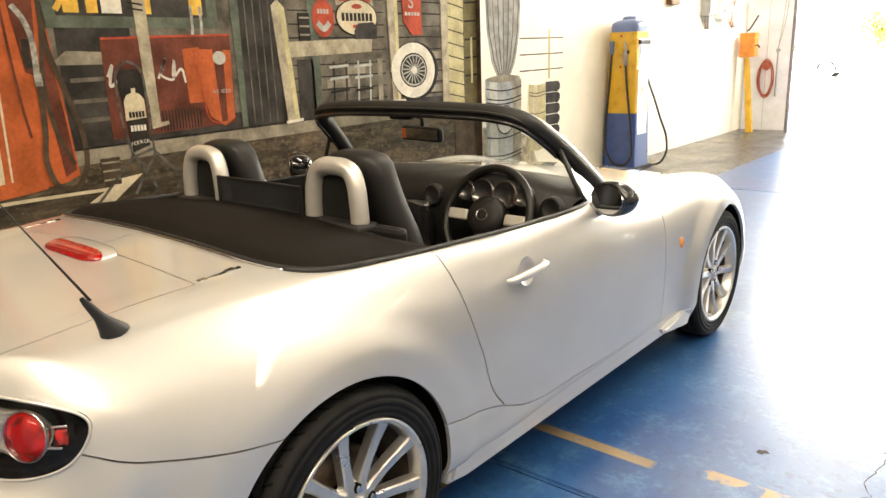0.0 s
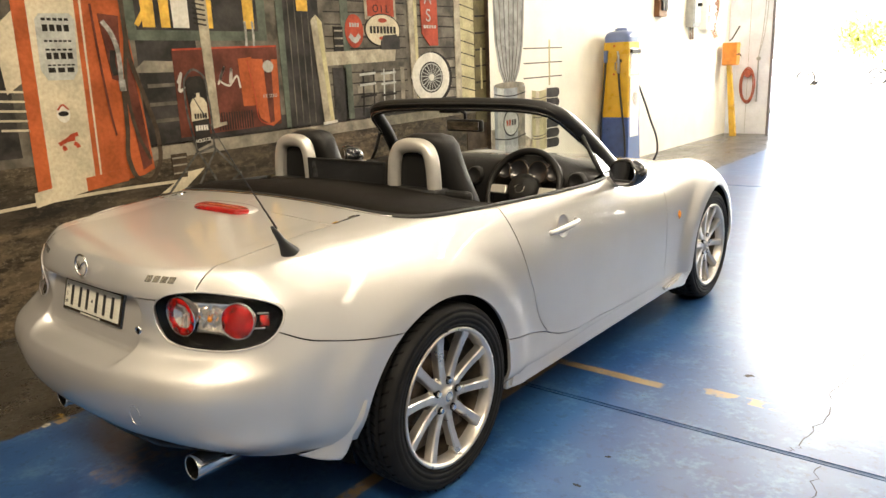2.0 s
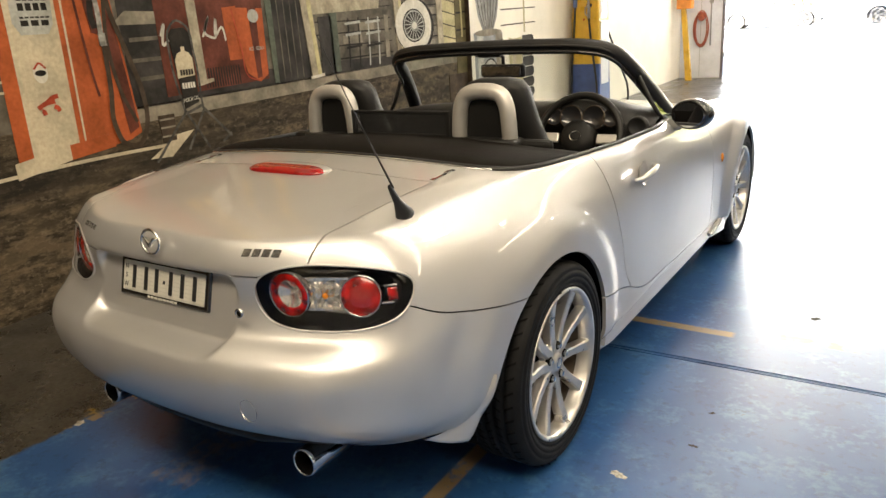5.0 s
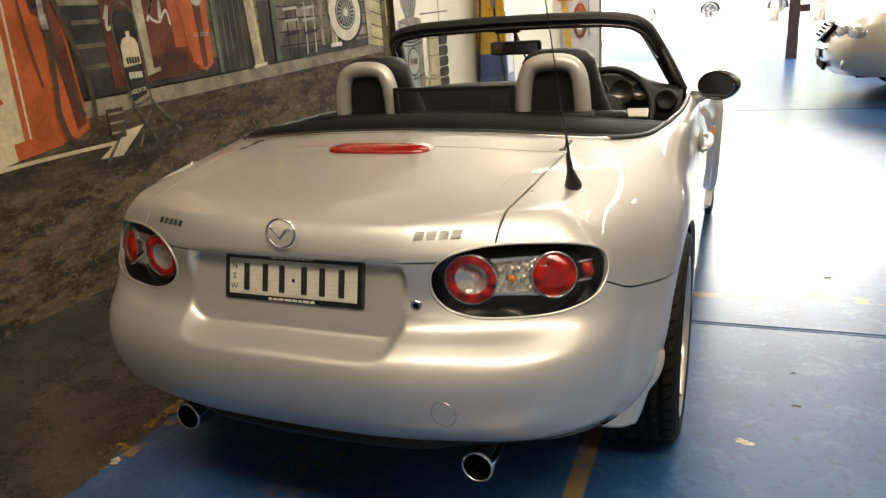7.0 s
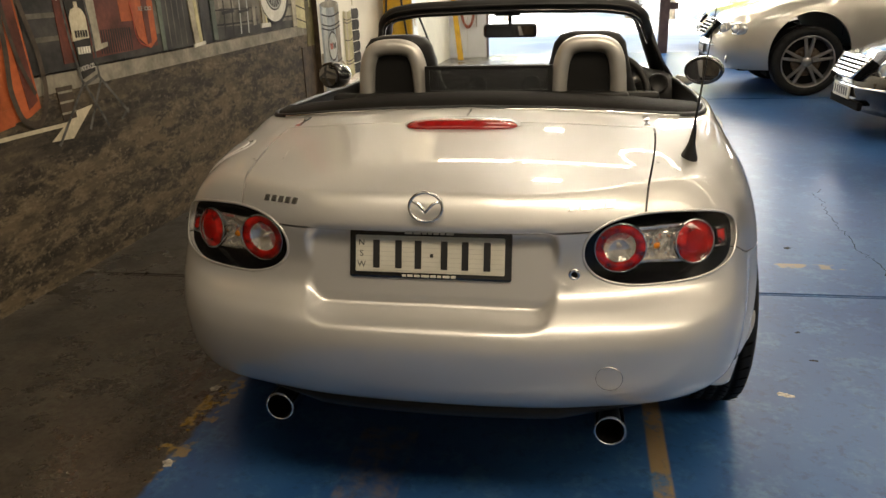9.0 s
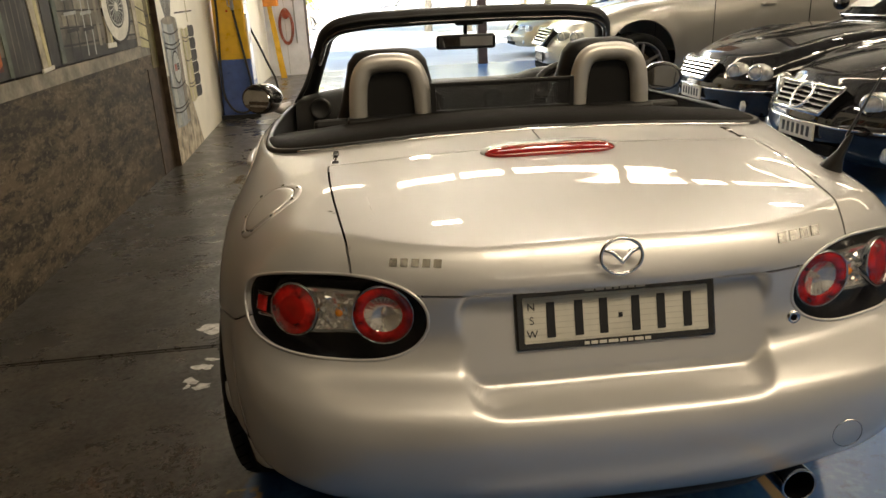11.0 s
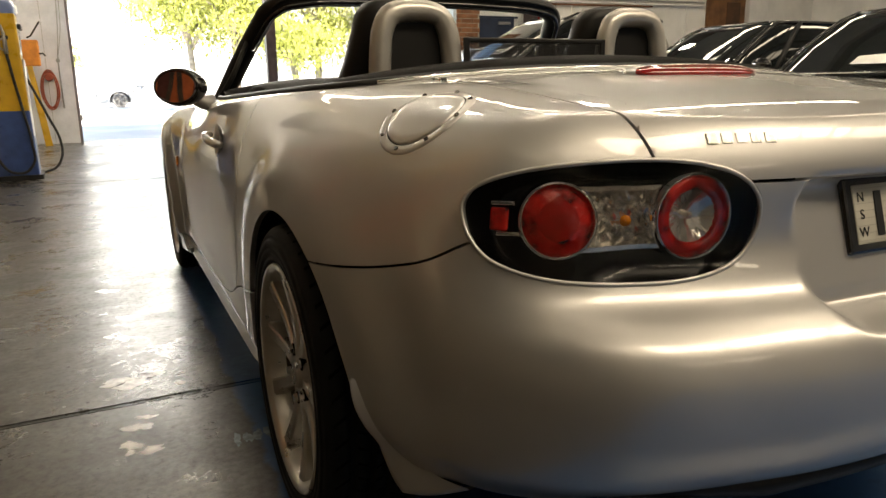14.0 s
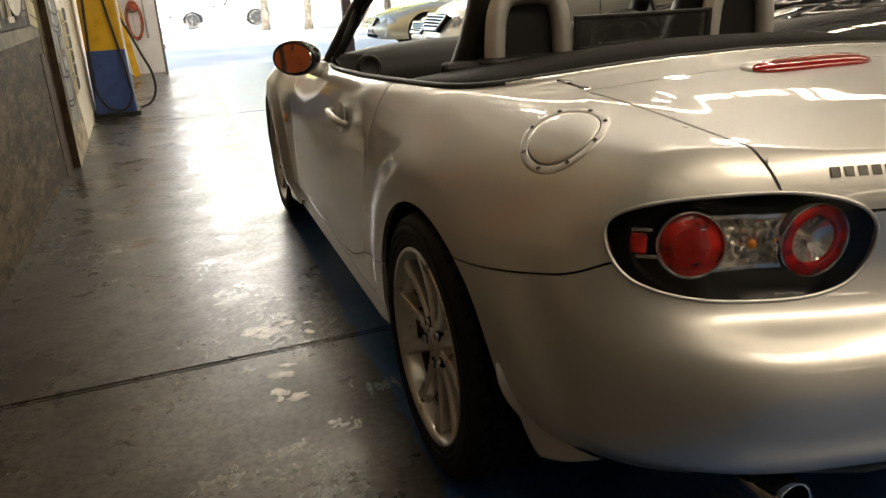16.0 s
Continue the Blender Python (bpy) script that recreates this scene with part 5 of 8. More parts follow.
    # tub: liner round the cockpit
    bm = bmesh.new()
    rings = []
    for zt, k in ((None, 0.992), (0.72, 0.985), (0.36, 0.93)):
        rings.append([bm.verts.new((p.x * k, 0.665 + (p.y - 0.665) * k, (p.z - 0.004) if zt is None else zt)) for p in pts])
    for p, q in zip(rings, rings[1:]):
        for i in range(240):
            bm.faces.new((p[i], p[(i + 1) % 240], q[(i + 1) % 240], q[i]))
    bm.faces.new(rings[-1])
    bmesh.ops.recalc_face_normals(bm, faces=bm.faces[:])
    for f in bm.faces:
        f.normal_flip()
    part("interior_tub", bm, DASH, car, "black interior trim and carpet", smooth=True)
    # windscreen frame and glass
    half = [(-0.685, 1.47, 0.785), (-0.661, 1.40, 0.845), (-0.612, 1.285, 0.965), (-0.570, 1.175, 1.062), (-0.546, 1.118, 1.106), (-0.508, 1.088, 1.131), (-0.44, 1.075, 1.144), (-0.25, 1.063, 1.154), (0, 1.058, 1.157)]
    full = [Vector(p) for p in curve_pts(half + [(-x, y, z) for x, y, z in half[-2::-1]], 90)]
    frame_ob = part("windscreen_frame", tube(full, 0.033, 14, flat=0.95), BLACK_TRIM, car, "black windscreen frame", smooth=True)
    part("header_seal", tube([p + Vector((0, -0.030, -0.020)) for p in full[14:-14]], 0.009, 8), GLOSS_BLACK, frame_ob, smooth=True)
    part("header_seal", tube([p + Vector((0, -0.036, 0.004)) for p in full[16:-16]], 0.006, 8), BLACK_TRIM, frame_ob, smooth=True)
    for sx in (-1, 1):
        outer = [Vector((sx * (-p[0] + 0.012), p[1] + 0.018, p[2] + 0.004)) for p in half[:6]]
        part("pillar_skin", tube([Vector(q) for q in curve_pts(outer, 24)], 0.021, 10, flat=0.8), PAINT, frame_ob, "silver outer pillar", smooth=True)
        part("quarter_frame", tube([(sx * 0.705, 1.215, 0.835), (sx * 0.662, 1.215, 0.90), (sx * 0.606, 1.205, 1.015)], 0.009, 8), BLACK_TRIM, frame_ob, smooth=True)
        bm = bmesh.new()
        bm.faces.new([bm.verts.new(q) for q in ((sx * 0.705, 1.215, 0.835), (sx * 0.690, 1.42, 0.82), (sx * 0.622, 1.27, 0.965), (sx * 0.602, 1.208, 1.02))])
        part("quarter_glass", bm, GLASS, frame_ob)
    bm = bmesh.new()
    rows = []
    for i in range(25):
        u = -1 + 2 * i / 24
        lo = Vector((u * 0.668, 1.44 + 0.16 * (1 - u * u), 0.84 + 0.035 * (1 - u * u)))
        hi = Vector((u * 0.525, 1.085 - 0.0 + 0.015 * (1 - u * u) + 0.03 * u * u, 1.148 - 0.035 * abs(u) ** 6))
        rows.append([bm.verts.new(lo.lerp(hi, j / 12) + Vector((0, 0.02 * math.sin(math.pi * j / 12), 0.012 * math.sin(math.pi * j / 12)))) for j in range(13)])
    for p, q in zip(rows, rows[1:]):
        for j in range(12):
            bm.faces.new((p[j], q[j], q[j + 1], p[j + 1]))
    g = part("windscreen_glass", bm, GLASS, frame_ob, "clear curved windscreen", smooth=True)
    g.visible_shadow = False
    part("header_latch", box(-0.055, 0.055, 1.03, 1.06, 1.118, 1.142, 0.008), BLACK_TRIM, frame_ob)
    # inside mirror
    bm = box(-0.120, 0.120, 1.145, 1.175, 1.022, 1.080, 0.014, 3)
    bmesh.ops.rotate(bm, cent=(0, 1.16, 1.05), matrix=Matrix.Rotation(radians(-8), 3, "Z"), verts=bm.verts[:])
    rv = part("inside_mirror", bm, BLACK_TRIM, car, "black inside mirror hung from the windscreen", smooth=True)
    bm = box(-0.108, 0.108, 1.143, 1.1455, 1.030, 1.072, 0.001)
    bmesh.ops.rotate(bm, cent=(0, 1.16, 1.05), matrix=Matrix.Rotation(radians(-8), 3, "Z"), verts=bm.verts[:])
    part("mirror_face", bm, MIRROR, rv)
    part("mirror_arm", tube([(0, 1.165, 1.075), (0, 1.165, 1.11), (0, 1.115, 1.13)], 0.008, 8), BLACK_TRIM, rv, smooth=True)
    # roll hoops, seats and wind blocker
    for sx in (-1, 1):
        cx = 0.340 * sx
        path = [(-0.100, 0.385, 0.885), (-0.096, 0.386, 0.95), (-0.088, 0.388, 1.000), (-0.070, 0.390, 1.033), (-0.038, 0.391, 1.046), (0, 0.391, 1.048)]
        path = path + [(-x, y, z) for x, y, z in path[-2::-1]]
        c = [Vector((cx + p[0], p[1], p[2])) for p in curve_pts(path, 48)]
        hoop = part("roll_hoop", tube(c, 0.0275, 16), SATIN_SILVER, car, "satin silver roll hoop with black infill", smooth=True)
        poly = [(cx + p[0] * 0.86, p[2] - 0.012) for p in curve_pts(path, 20)]
        part("hoop_infill", prism(poly, "y", 0.395, 0.420), DASH, hoop, "black hoop infill")
        part("hoop_foot", box(cx - 0.135, cx + 0.135, 0.345, 0.43, 0.855, 0.892, 0.012), BLACK_TRIM, hoop, smooth=True)
        # seat: cushion and tall back with integral headrest
        bm = bmesh.new()
        rings = []
        for zz, wd, y0, y1 in ((0.40, 0.20, 0.52, 0.66), (0.55, 0.215, 0.50, 0.66), (0.72, 0.205, 0.475, 0.62), (0.85, 0.178, 0.455, 0.585), (0.93, 0.150, 0.445, 0.565), (1.00, 0.132, 0.437, 0.552), (1.045, 0.122, 0.433, 0.545), (1.072, 0.100, 0.435, 0.535), (1.083, 0.060, 0.450, 0.515)):
            ring = []
            for k in range(28):
                a = 2 * math.pi * k / 28
                ca, sa = math.cos(a), math.sin(a)
                ring.append(bm.verts.new((cx + wd * math.copysign(abs(ca) ** 0.6, ca), (y0 + y1) / 2 + (y1 - y0) / 2 * math.copysign(abs(sa) ** 0.7, sa), zz)))
            rings.append(ring)
        for p, q in zip(rings, rings[1:]):
            for k in range(28):
                bm.faces.new((p[k], p[(k + 1) % 28], q[(k + 1) % 28], q[k]))
        bm.faces.new(rings[-1])
        bmesh.ops.recalc_face_normals(bm, faces=bm.faces[:])
        seat = part("seat", bm, LEATHER, car, "black leather bucket seat", smooth=True)
        part("cushion", box(cx - 0.235, cx + 0.235, 0.60, 1.06, 0.36, 0.52, 0.05, 3), LEATHER, seat, smooth=True)
        part("bulkhead_trim", box(cx - 0.24, cx + 0.24, 0.40, 0.44, 0.60, 0.885, 0.015), DASH, seat)
    wb = part("wind_blocker", box(-0.212, 0.212, 0.352, 0.362, 0.895, 0.902, 0.002), BLACK_TRIM, car, "dark mesh wind blocker")
    part("blocker_top", box(-0.212, 0.212, 0.352, 0.362, 0.972, 0.984, 0.003), BLACK_TRIM, wb)
    for sx in (-1, 1):
        part("blocker_post", box(sx * 0.212 - 0.008, sx * 0.212 + 0.008, 0.352, 0.362, 0.895, 0.984, 0.002), BLACK_TRIM, wb)
    bm = bmesh.new()
    for i in range(70):
        xx = -0.205 + 0.41 * i / 69
        box(xx - 0.0012, xx + 0.0012, 0.356, 0.358, 0.902, 0.972, bm=bm)
    for i in range(16):
        zz = 0.904 + 0.066 * i / 15
        box(-0.205, 0.205, 0.3545, 0.3562, zz - 0.0012, zz + 0.0012, bm=bm)
    part("blocker_mesh", bm, MESH_DARK, wb, "fine black mesh")
    # dashboard
    bm = bmesh.new()
    rows = []
    for i in range(41):
        xx = -0.70 + 1.40 * i / 40
        hood = math.exp(-((xx - 0.40) / 0.17) ** 4)
        prof = [(1.16, 0.55), (1.115, 0.66), (1.10, 0.78), (1.11 - 0.03 * hood, 0.845 + 0.02 * hood), (1.145 - 0.04 * hood, 0.885 + 0.046 * hood), (1.21, 0.897 + 0.038 * hood), (1.30, 0.893 + 0.014 * hood), (1.41, 0.880), (1.52, 0.862)]
        rows.append([bm.verts.new((xx * (1 - 0.04 * max(0, y - 1.1)), y + 0.06 * (1 - (xx / 0.7) ** 2) * (y - 1.1) * 2, z - 0.045 * abs(xx / 0.7) ** 4)) for y, z in prof])
    for p, q in zip(rows, rows[1:]):
        for j in range(8):
            bm.faces.new((p[j], q[j], q[j + 1], p[j + 1]))
    bmesh.ops.recalc_face_normals(bm, faces=bm.faces[:])
    dash = part("dashboard", bm, DASH, car, "black curved dashboard with hooded dials", smooth=True)
    for xx, r in ((0.29, 0.036), (0.365, 0.050), (0.465, 0.050), (0.54, 0.036)):
        mm = Matrix.Translation((xx, 1.071, 0.862)) @ pose(0, 0, 0, 78, 0, 0)
        part("dial", lathe([(0.0, 0.0), (r * 0.9, 0.0), (r * 0.93, 0.006), (r, 0.007), (r * 1.06, -0.02)], 32, mm), GAUGE, dash, smooth=True)
        part("dial_ring", lathe([(r * 0.92, 0.006), (r * 0.96, 0.010), (r, 0.006)], 32, mm), DARK_METAL, dash, smooth=True)
    for xx in (-0.60, -0.14, 0.10, 0.64):
        mm = Matrix.Translation((xx, 1.095, 0.825)) @ pose(0, 0, 0, 82, 0, 0)
        part("air_vent", lathe([(0.0, 0.002), (0.030, 0.004), (0.036, 0.010), (0.042, 0.004), (0.044, -0.02)], 28, mm), BLACK_TRIM, dash, smooth=True)
    part("centre_stack", box(-0.14, 0.10, 1.06, 1.12, 0.50, 0.80, 0.02), GLOSS_BLACK, dash, "gloss black centre stack", smooth=True)
    part("tunnel", box(-0.11, 0.09, 0.45, 1.06, 0.36, 0.56, 0.03), DASH, dash, smooth=True)
    # steering wheel
    sm = Matrix.Translation((0.412, 1.028, 0.785)) @ pose(0, 0, 0, 66, 0, 0)
    ring = tube([sm @ Vector((0.180 * math.cos(a), 0.180 * math.sin(a), 0)) for a in [k * math.pi / 32 for k in range(64)]], 0.0155, 12, closed=True)
    st = part("steering_wheel", ring, LEATHER, car, "black three-spoke steering wheel with silver spokes", smooth=True)
    part("wheel_hub", lathe([(0.0, 0.032), (0.045, 0.030), (0.072, 0.018), (0.078, -0.03), (0.03, -0.10)], 32, sm), DASH, st, smooth=True)
    part("hub_ring", tube([sm @ Vector((0.024 * math.cos(a), 0.019 * math.sin(a), 0.033)) for a in [k * math.pi / 12 for k in range(24)]], 0.002, 6, closed=True), CHROME, st)
    for a, wd in ((0.0, 0.024), (math.pi, 0.024)):
        bm = box(0.082, 0.168, -wd, wd * 0.7, -0.004, 0.012, 0.006)
        bmesh.ops.transform(bm, matrix=sm @ Matrix.Rotation(a, 4, "Z") @ (Matrix.Scale(-1, 4, (0, 1, 0)) if a else Matrix()), verts=bm.verts[:])
        bmesh.ops.recalc_face_normals(bm, faces=bm.faces[:])
        part("wheel_spoke", bm, SATIN_SILVER, st, "satin silver spoke")
    bm = box(-0.035, 0.035, -0.172, -0.05, -0.006, 0.008, 0.006)
    bmesh.ops.transform(bm, matrix=sm, verts=bm.verts[:])
    part("wheel_spoke", bm, DASH, st)


mat_line = mat("plate_rib_line", (0.45, 0.43, 0.37), 0.5, var=0.05)
roadster_details(roadster)


# ---- the mural: flat painted shapes on the side wall, each a thin layer ----
def paint(name, color, var=0.3, scale=9, fine=0.35, bscale=45):
    return mat(name, color, 0.65, var=var, scale=scale, fine=fine, bscale=bscale, detail=8, spec=0.15)


def stretched_ground():
    """Painted dirt: tan flecks and stones over brown, dark wheel ruts running along the wall."""
    m = mat("painted_dirt", (0.092, 0.068, 0.041), 0.70, spec=0.15)
    n, l = m.node_tree.nodes, m.node_tree.links
    co = n.new("ShaderNodeTexCoord")

    def noise_tex(scale, sy, sz, detail, rough, skew=0.0):
        mp, t = n.new("ShaderNodeMapping"), n.new("ShaderNodeTexNoise")
        mp.inputs["Scale"].default_value = (1, sy, sz)
        mp.inputs["Rotation"].default_value = (skew, 0, 0)
        t.inputs["Scale"].default_value, t.inputs["Detail"].default_value, t.inputs["Roughness"].default_value = scale, detail, rough
        l.new(co.outputs["Object"], mp.inputs["Vector"])
        l.new(mp.outputs[0], t.inputs["Vector"])
        return t.outputs["Fac"]

    def blend(fac, lo, hi, a, b, amount=1.0):
        mr, mx = n.new("ShaderNodeMapRange"), n.new("ShaderNodeMix")
        mr.inputs["From Min"].default_value, mr.inputs["From Max"].default_value = lo, hi
        mr.inputs["To Max"].default_value = amount
        l.new(fac, mr.inputs["Value"])
        mx.data_type = "RGBA"
        l.new(mr.outputs[0], mx.inputs["Factor"])
        for key, c in (("A", a), ("B", b)):
            if isinstance(c, tuple):
                mx.inputs[key].default_value = (*c, 1)
            else:
                l.new(c, mx.inputs[key])
        return mx.outputs["Result"]

    c = blend(noise_tex(3.0, 0.45, 1.6, 8, 0.7, 0.16), 0.38, 0.62, (0.030, 0.024, 0.016), (0.105, 0.078, 0.047))
    c = blend(noise_tex(16, 0.55, 1.3, 9, 0.75), 0.48, 0.62, c, (0.165, 0.125, 0.078), 0.75)
    c = blend(noise_tex(11, 0.5, 1.5, 9, 0.75, 0.2), 0.50, 0.60, c, (0.016, 0.013, 0.010), 0.85)
    c = blend(noise_tex(42, 0.7, 1.0, 6, 0.7), 0.56, 0.64, c, (0.19, 0.15, 0.10), 0.6)
    c = blend(noise_tex(1.6, 0.22, 2.4, 5, 0.6, 0.10), 0.50, 0.62, c, (0.018, 0.015, 0.012), 0.7)
    l.new(c, n["Principled BSDF"].inputs["Base Color"])
    return m


M_DIRT = stretched_ground()
M_BOARD = paint("painted_grey_boards", (0.105, 0.092, 0.070), 0.45, 7)
M_BOARD_L = paint("painted_pale_boards", (0.21, 0.185, 0.14), 0.3, 8)
M_LINE = paint("painted_dark_lines", (0.018, 0.015, 0.012), 0.4)
M_DARK = paint("painted_shadow", (0.035, 0.031, 0.027), 0.5, 6)
M_ORANGE = paint("painted_orange_red", (0.36, 0.085, 0.025), 0.22, 6)
M_REDDARK = paint("painted_dark_red", (0.105, 0.030, 0.018), 0.35, 7)
M_RED = paint("painted_red", (0.34, 0.055, 0.025), 0.25, 8)
M_CREAM = paint("painted_cream", (0.50, 0.43, 0.30), 0.16, 5)
M_POST = paint("painted_pale_timber", (0.33, 0.29, 0.21), 0.28, 10)
M_WHITE = paint("painted_chalk_white", (0.58, 0.55, 0.47), 0.12, 9)
M_PALE = paint("painted_pale_grey", (0.38, 0.38, 0.34), 0.18, 9)
M_GREEN = paint("painted_grey_green", (0.085, 0.10, 0.075), 0.3, 8)
M_OLIVE = paint("painted_olive", (0.11, 0.092, 0.04), 0.35, 6)
M_YELLOW = paint("painted_yellow", (0.60, 0.36, 0.06), 0.25, 9)
M_SIDING = paint("painted_yellowed_siding", (0.43, 0.38, 0.21), 0.18, 8)
M_HOSE = paint("painted_brown_hose", (0.055, 0.038, 0.024), 0.3, 12)
M_DARKSTEEL = paint("painted_dark_steel", (0.075, 0.07, 0.06), 0.5, 26)
M_STEEL = paint("painted_steel", (0.27, 0.26, 0.23), 0.45, 26)
M_CACTUS = paint("painted_grey_cactus", (0.27, 0.265, 0.24), 0.25, 9)
M_BARREL = paint("painted_blue_grey_barrel", (0.25, 0.265, 0.26), 0.25, 9)

mural = thing("mural", "wall mural of an old filling station with red pump and signs", "mural")


def flat(name, pts, material, lift=1, label="", x=WALL_X):
    """A thin painted shape on the wall; pts are (y, z)."""
    return part(name, prism(pts, "x", x - 0.002, x + 0.0012 * lift + 0.0004), material, mural, label)


def disc(name, y, z, ry, rz, material, lift=1, n=36, x=WALL_X, label=""):
    return flat(name, [(y + ry * math.cos(a), z + rz * math.sin(a)) for a in [2 * math.pi * k / n for k in range(n)]], material, lift, label, x)


def stroke(name, pts, w, material, lift=3, n=40, x=WALL_X, label=""):
    """A painted stroke along a smooth line."""
    c = curve_pts(pts, n)
    d = np.gradient(c, axis=0)
    nn = np.stack([-d[:, 1], d[:, 0]], 1) / np.linalg.norm(d, axis=1)[:, None]
    bm = bmesh.new()
    xx = x + 0.0012 * lift + 0.0004
    a = [bm.verts.new((xx, *p)) for p in c + nn * w / 2]
    b = [bm.verts.new((xx, *p)) for p in c - nn * w / 2]
    for i in range(n - 1):
        bm.faces.new((a[i], b[i], b[i + 1], a[i + 1]))
    bmesh.ops.recalc_face_normals(bm, faces=bm.faces[:])
    for f in bm.faces:
        if f.normal.x < 0:
            f.normal_flip()
    return part(name, bm, material, mural, label)


def band(y0, y1, z0, z1):
    return [(y0, z0), (y1, z0), (y1, z1), (y0, z1)]


def build_mural():
    T = 3.2
    flat("dirt_road", band(-11.9, 4.19, 0.0, 0.95), M_DIRT, 0, "painted dirt road with ruts")
    flat("house_front", band(-11.9, 4.19, 0.90, T), M_BOARD, 1, "painted weathered board house")
    # porch edge
    flat("porch_edge", [(0.60, 0.845), (4.05, 0.905), (4.05, 0.985), (0.60, 0.935)], M_BOARD_L, 2)
    flat("porch_shadow", [(0.60, 0.925), (4.05, 0.980), (4.05, 1.03), (0.60, 1.06)], M_DARK, 2)
    stroke("kerb_line", [(-0.4, 0.68), (0.3, 0.705), (0.85, 0.70)], 0.018, M_CREAM, 2)
    # plank lines of the house
    for i in range(24):
        z = 1.06 + 0.088 * i
        for y0, y1 in ((2.15, 3.05), (3.2, 3.75)):
            stroke("plank_line", [(y0, z), ((y0 + y1) / 2, z + random.uniform(-0.006, 0.006)), (y1, z + 0.004)], random.uniform(0.005, 0.012), M_LINE, 2, 12)
            if random.random() < 0.5:
                a = random.uniform(y0, y1 - 0.2)
                flat("light_plank", band(a, a + random.uniform(0.1, 0.3), z + 0.012, z + 0.07), M_BOARD_L, 2)
    # figure-free dark left of the pump
    flat("dark_bay", band(-2.6, -0.06, 0.95, T), M_DARK, 2)
    flat("cream_post", [(-0.30, T), (-0.16, T), (-0.20, 1.1), (-0.30, 1.0)], M_SIDING, 3)
    flat("cream_gable", [(-0.10, 1.60), (0.03, 1.72), (0.02, 1.35), (-0.08, 1.28)], M_CREAM, 2.5)
    for i in range(5):
        stroke("fence_line", [(-0.14, 1.10 + 0.05 * i), (0.0, 1.09 + 0.05 * i)], 0.012, M_CREAM, 3, 6)
    # painted fuel pump
    flat("pump_body", [(0.045, T), (0.62, T), (0.615, 1.7), (0.66, 1.05), (0.675, 0.80), (0.60, 0.77), (-0.015, 0.70)], M_ORANGE, 3, "painted orange-red fuel pump")
    flat("pump_front", [(0.115, T), (0.375, T), (0.305, 0.78), (0.06, 0.735)], M_CREAM, 4, "painted cream pump front")
    flat("pump_edge", [(0.40, T), (0.415, T), (0.345, 0.80), (0.335, 0.80)], M_CREAM, 4)
    flat("pump_dial", [(0.105, 1.40), (0.135, 1.345), (0.27, 1.345), (0.30, 1.39), (0.325, 1.66), (0.30, 1.695), (0.14, 1.69), (0.115, 1.66)], M_PALE, 5, "painted pale dial panel")
    for r, (z, hgt, n) in enumerate(((1.655, 0.014, 5), (1.60, 0.035, 4), (1.545, 0.010, 6), (1.50, 0.010, 5), (1.455, 0.034, 4), (1.42, 0.008, 6), (1.385, 0.026, 3))):
        for k in range(n):
            y0 = 0.145 + 0.15 * k / n + 0.01 * (z - 1.4)
            flat("dial_bar", band(y0, y0 + 0.15 / n * 0.72, z, z + hgt), M_LINE, 6)
    disc("pump_emblem", 0.185, 1.165, 0.036, 0.048, M_WHITE, 5)
    disc("emblem_band", 0.185, 1.165, 0.028, 0.014, M_LINE, 6)
    stroke("emblem_rim", [(0.155, 1.185), (0.185, 1.212), (0.215, 1.185)], 0.010, M_RED, 6, 12)
    for a, b, c, d in ((0.135, 1.000, 0.225, 1.025), (0.18, 1.02, 0.245, 1.05), (0.15, 0.985, 0.165, 0.965), (0.215, 1.0, 0.24, 0.975)):
        stroke("red_mark", [(a, b), ((a + c) / 2, (b + d) / 2 + 0.008), (c, d)], 0.022, M_RED, 6 + 8 * (a - 0.135), 10)
    flat("pump_foot", [(-0.035, 0.755), (0.25, 0.80), (0.25, 0.725), (-0.035, 0.675)], M_CREAM, 5)
    flat("pump_foot_red", [(0.25, 0.80), (0.52, 0.825), (0.50, 0.75), (0.25, 0.725)], M_ORANGE, 5)
    flat("nozzle_slot", [(0.455, 1.70), (0.575, 1.69), (0.545, 1.32), (0.49, 1.34)], M_REDDARK, 5)
    stroke("nozzle", [(0.475, 1.66), (0.515, 1.60), (0.54, 1.52), (0.545, 1.42), (0.54, 1.33)], 0.028, M_STEEL, 7)
    stroke("nozzle_trigger", [(0.515, 1.50), (0.505, 1.42), (0.515, 1.36)], 0.034, M_LINE, 6)
    flat("nozzle_collar", band(0.525, 0.562, 1.27, 1.335), M_STEEL, 8.5)
    stroke("hose", [(0.545, 1.28), (0.535, 1.05), (0.52, 0.86), (0.56, 0.755), (0.64, 0.735), (0.705, 0.82), (0.72, 1.0), (0.67, 1.22), (0.61, 1.45), (0.60, 1.75), (0.58, 2.2)], 0.028, M_HOSE, 8, 90, label="painted brown hose")
    stroke("hose", [(0.60, 2.2), (0.60, 1.6), (0.565, 1.25), (0.60, 1.0), (0.655, 0.86)], 0.022, M_HOSE, 7, 60)
    stroke("pump_lever", [(0.42, 1.75), (0.43, 1.45), (0.455, 1.10), (0.465, 1.02)], 0.014, M_REDDARK, 6)
    flat("pump_shade", [(0.56, 1.30), (0.61, 1.55), (0.645, 1.10), (0.662, 0.83), (0.60, 0.80)], M_REDDARK, 4)
    # dark shelves right of the pump, window above
    flat("shelf_bay", band(0.66, 1.06, 0.95, 1.56), M_DARK, 2.5)
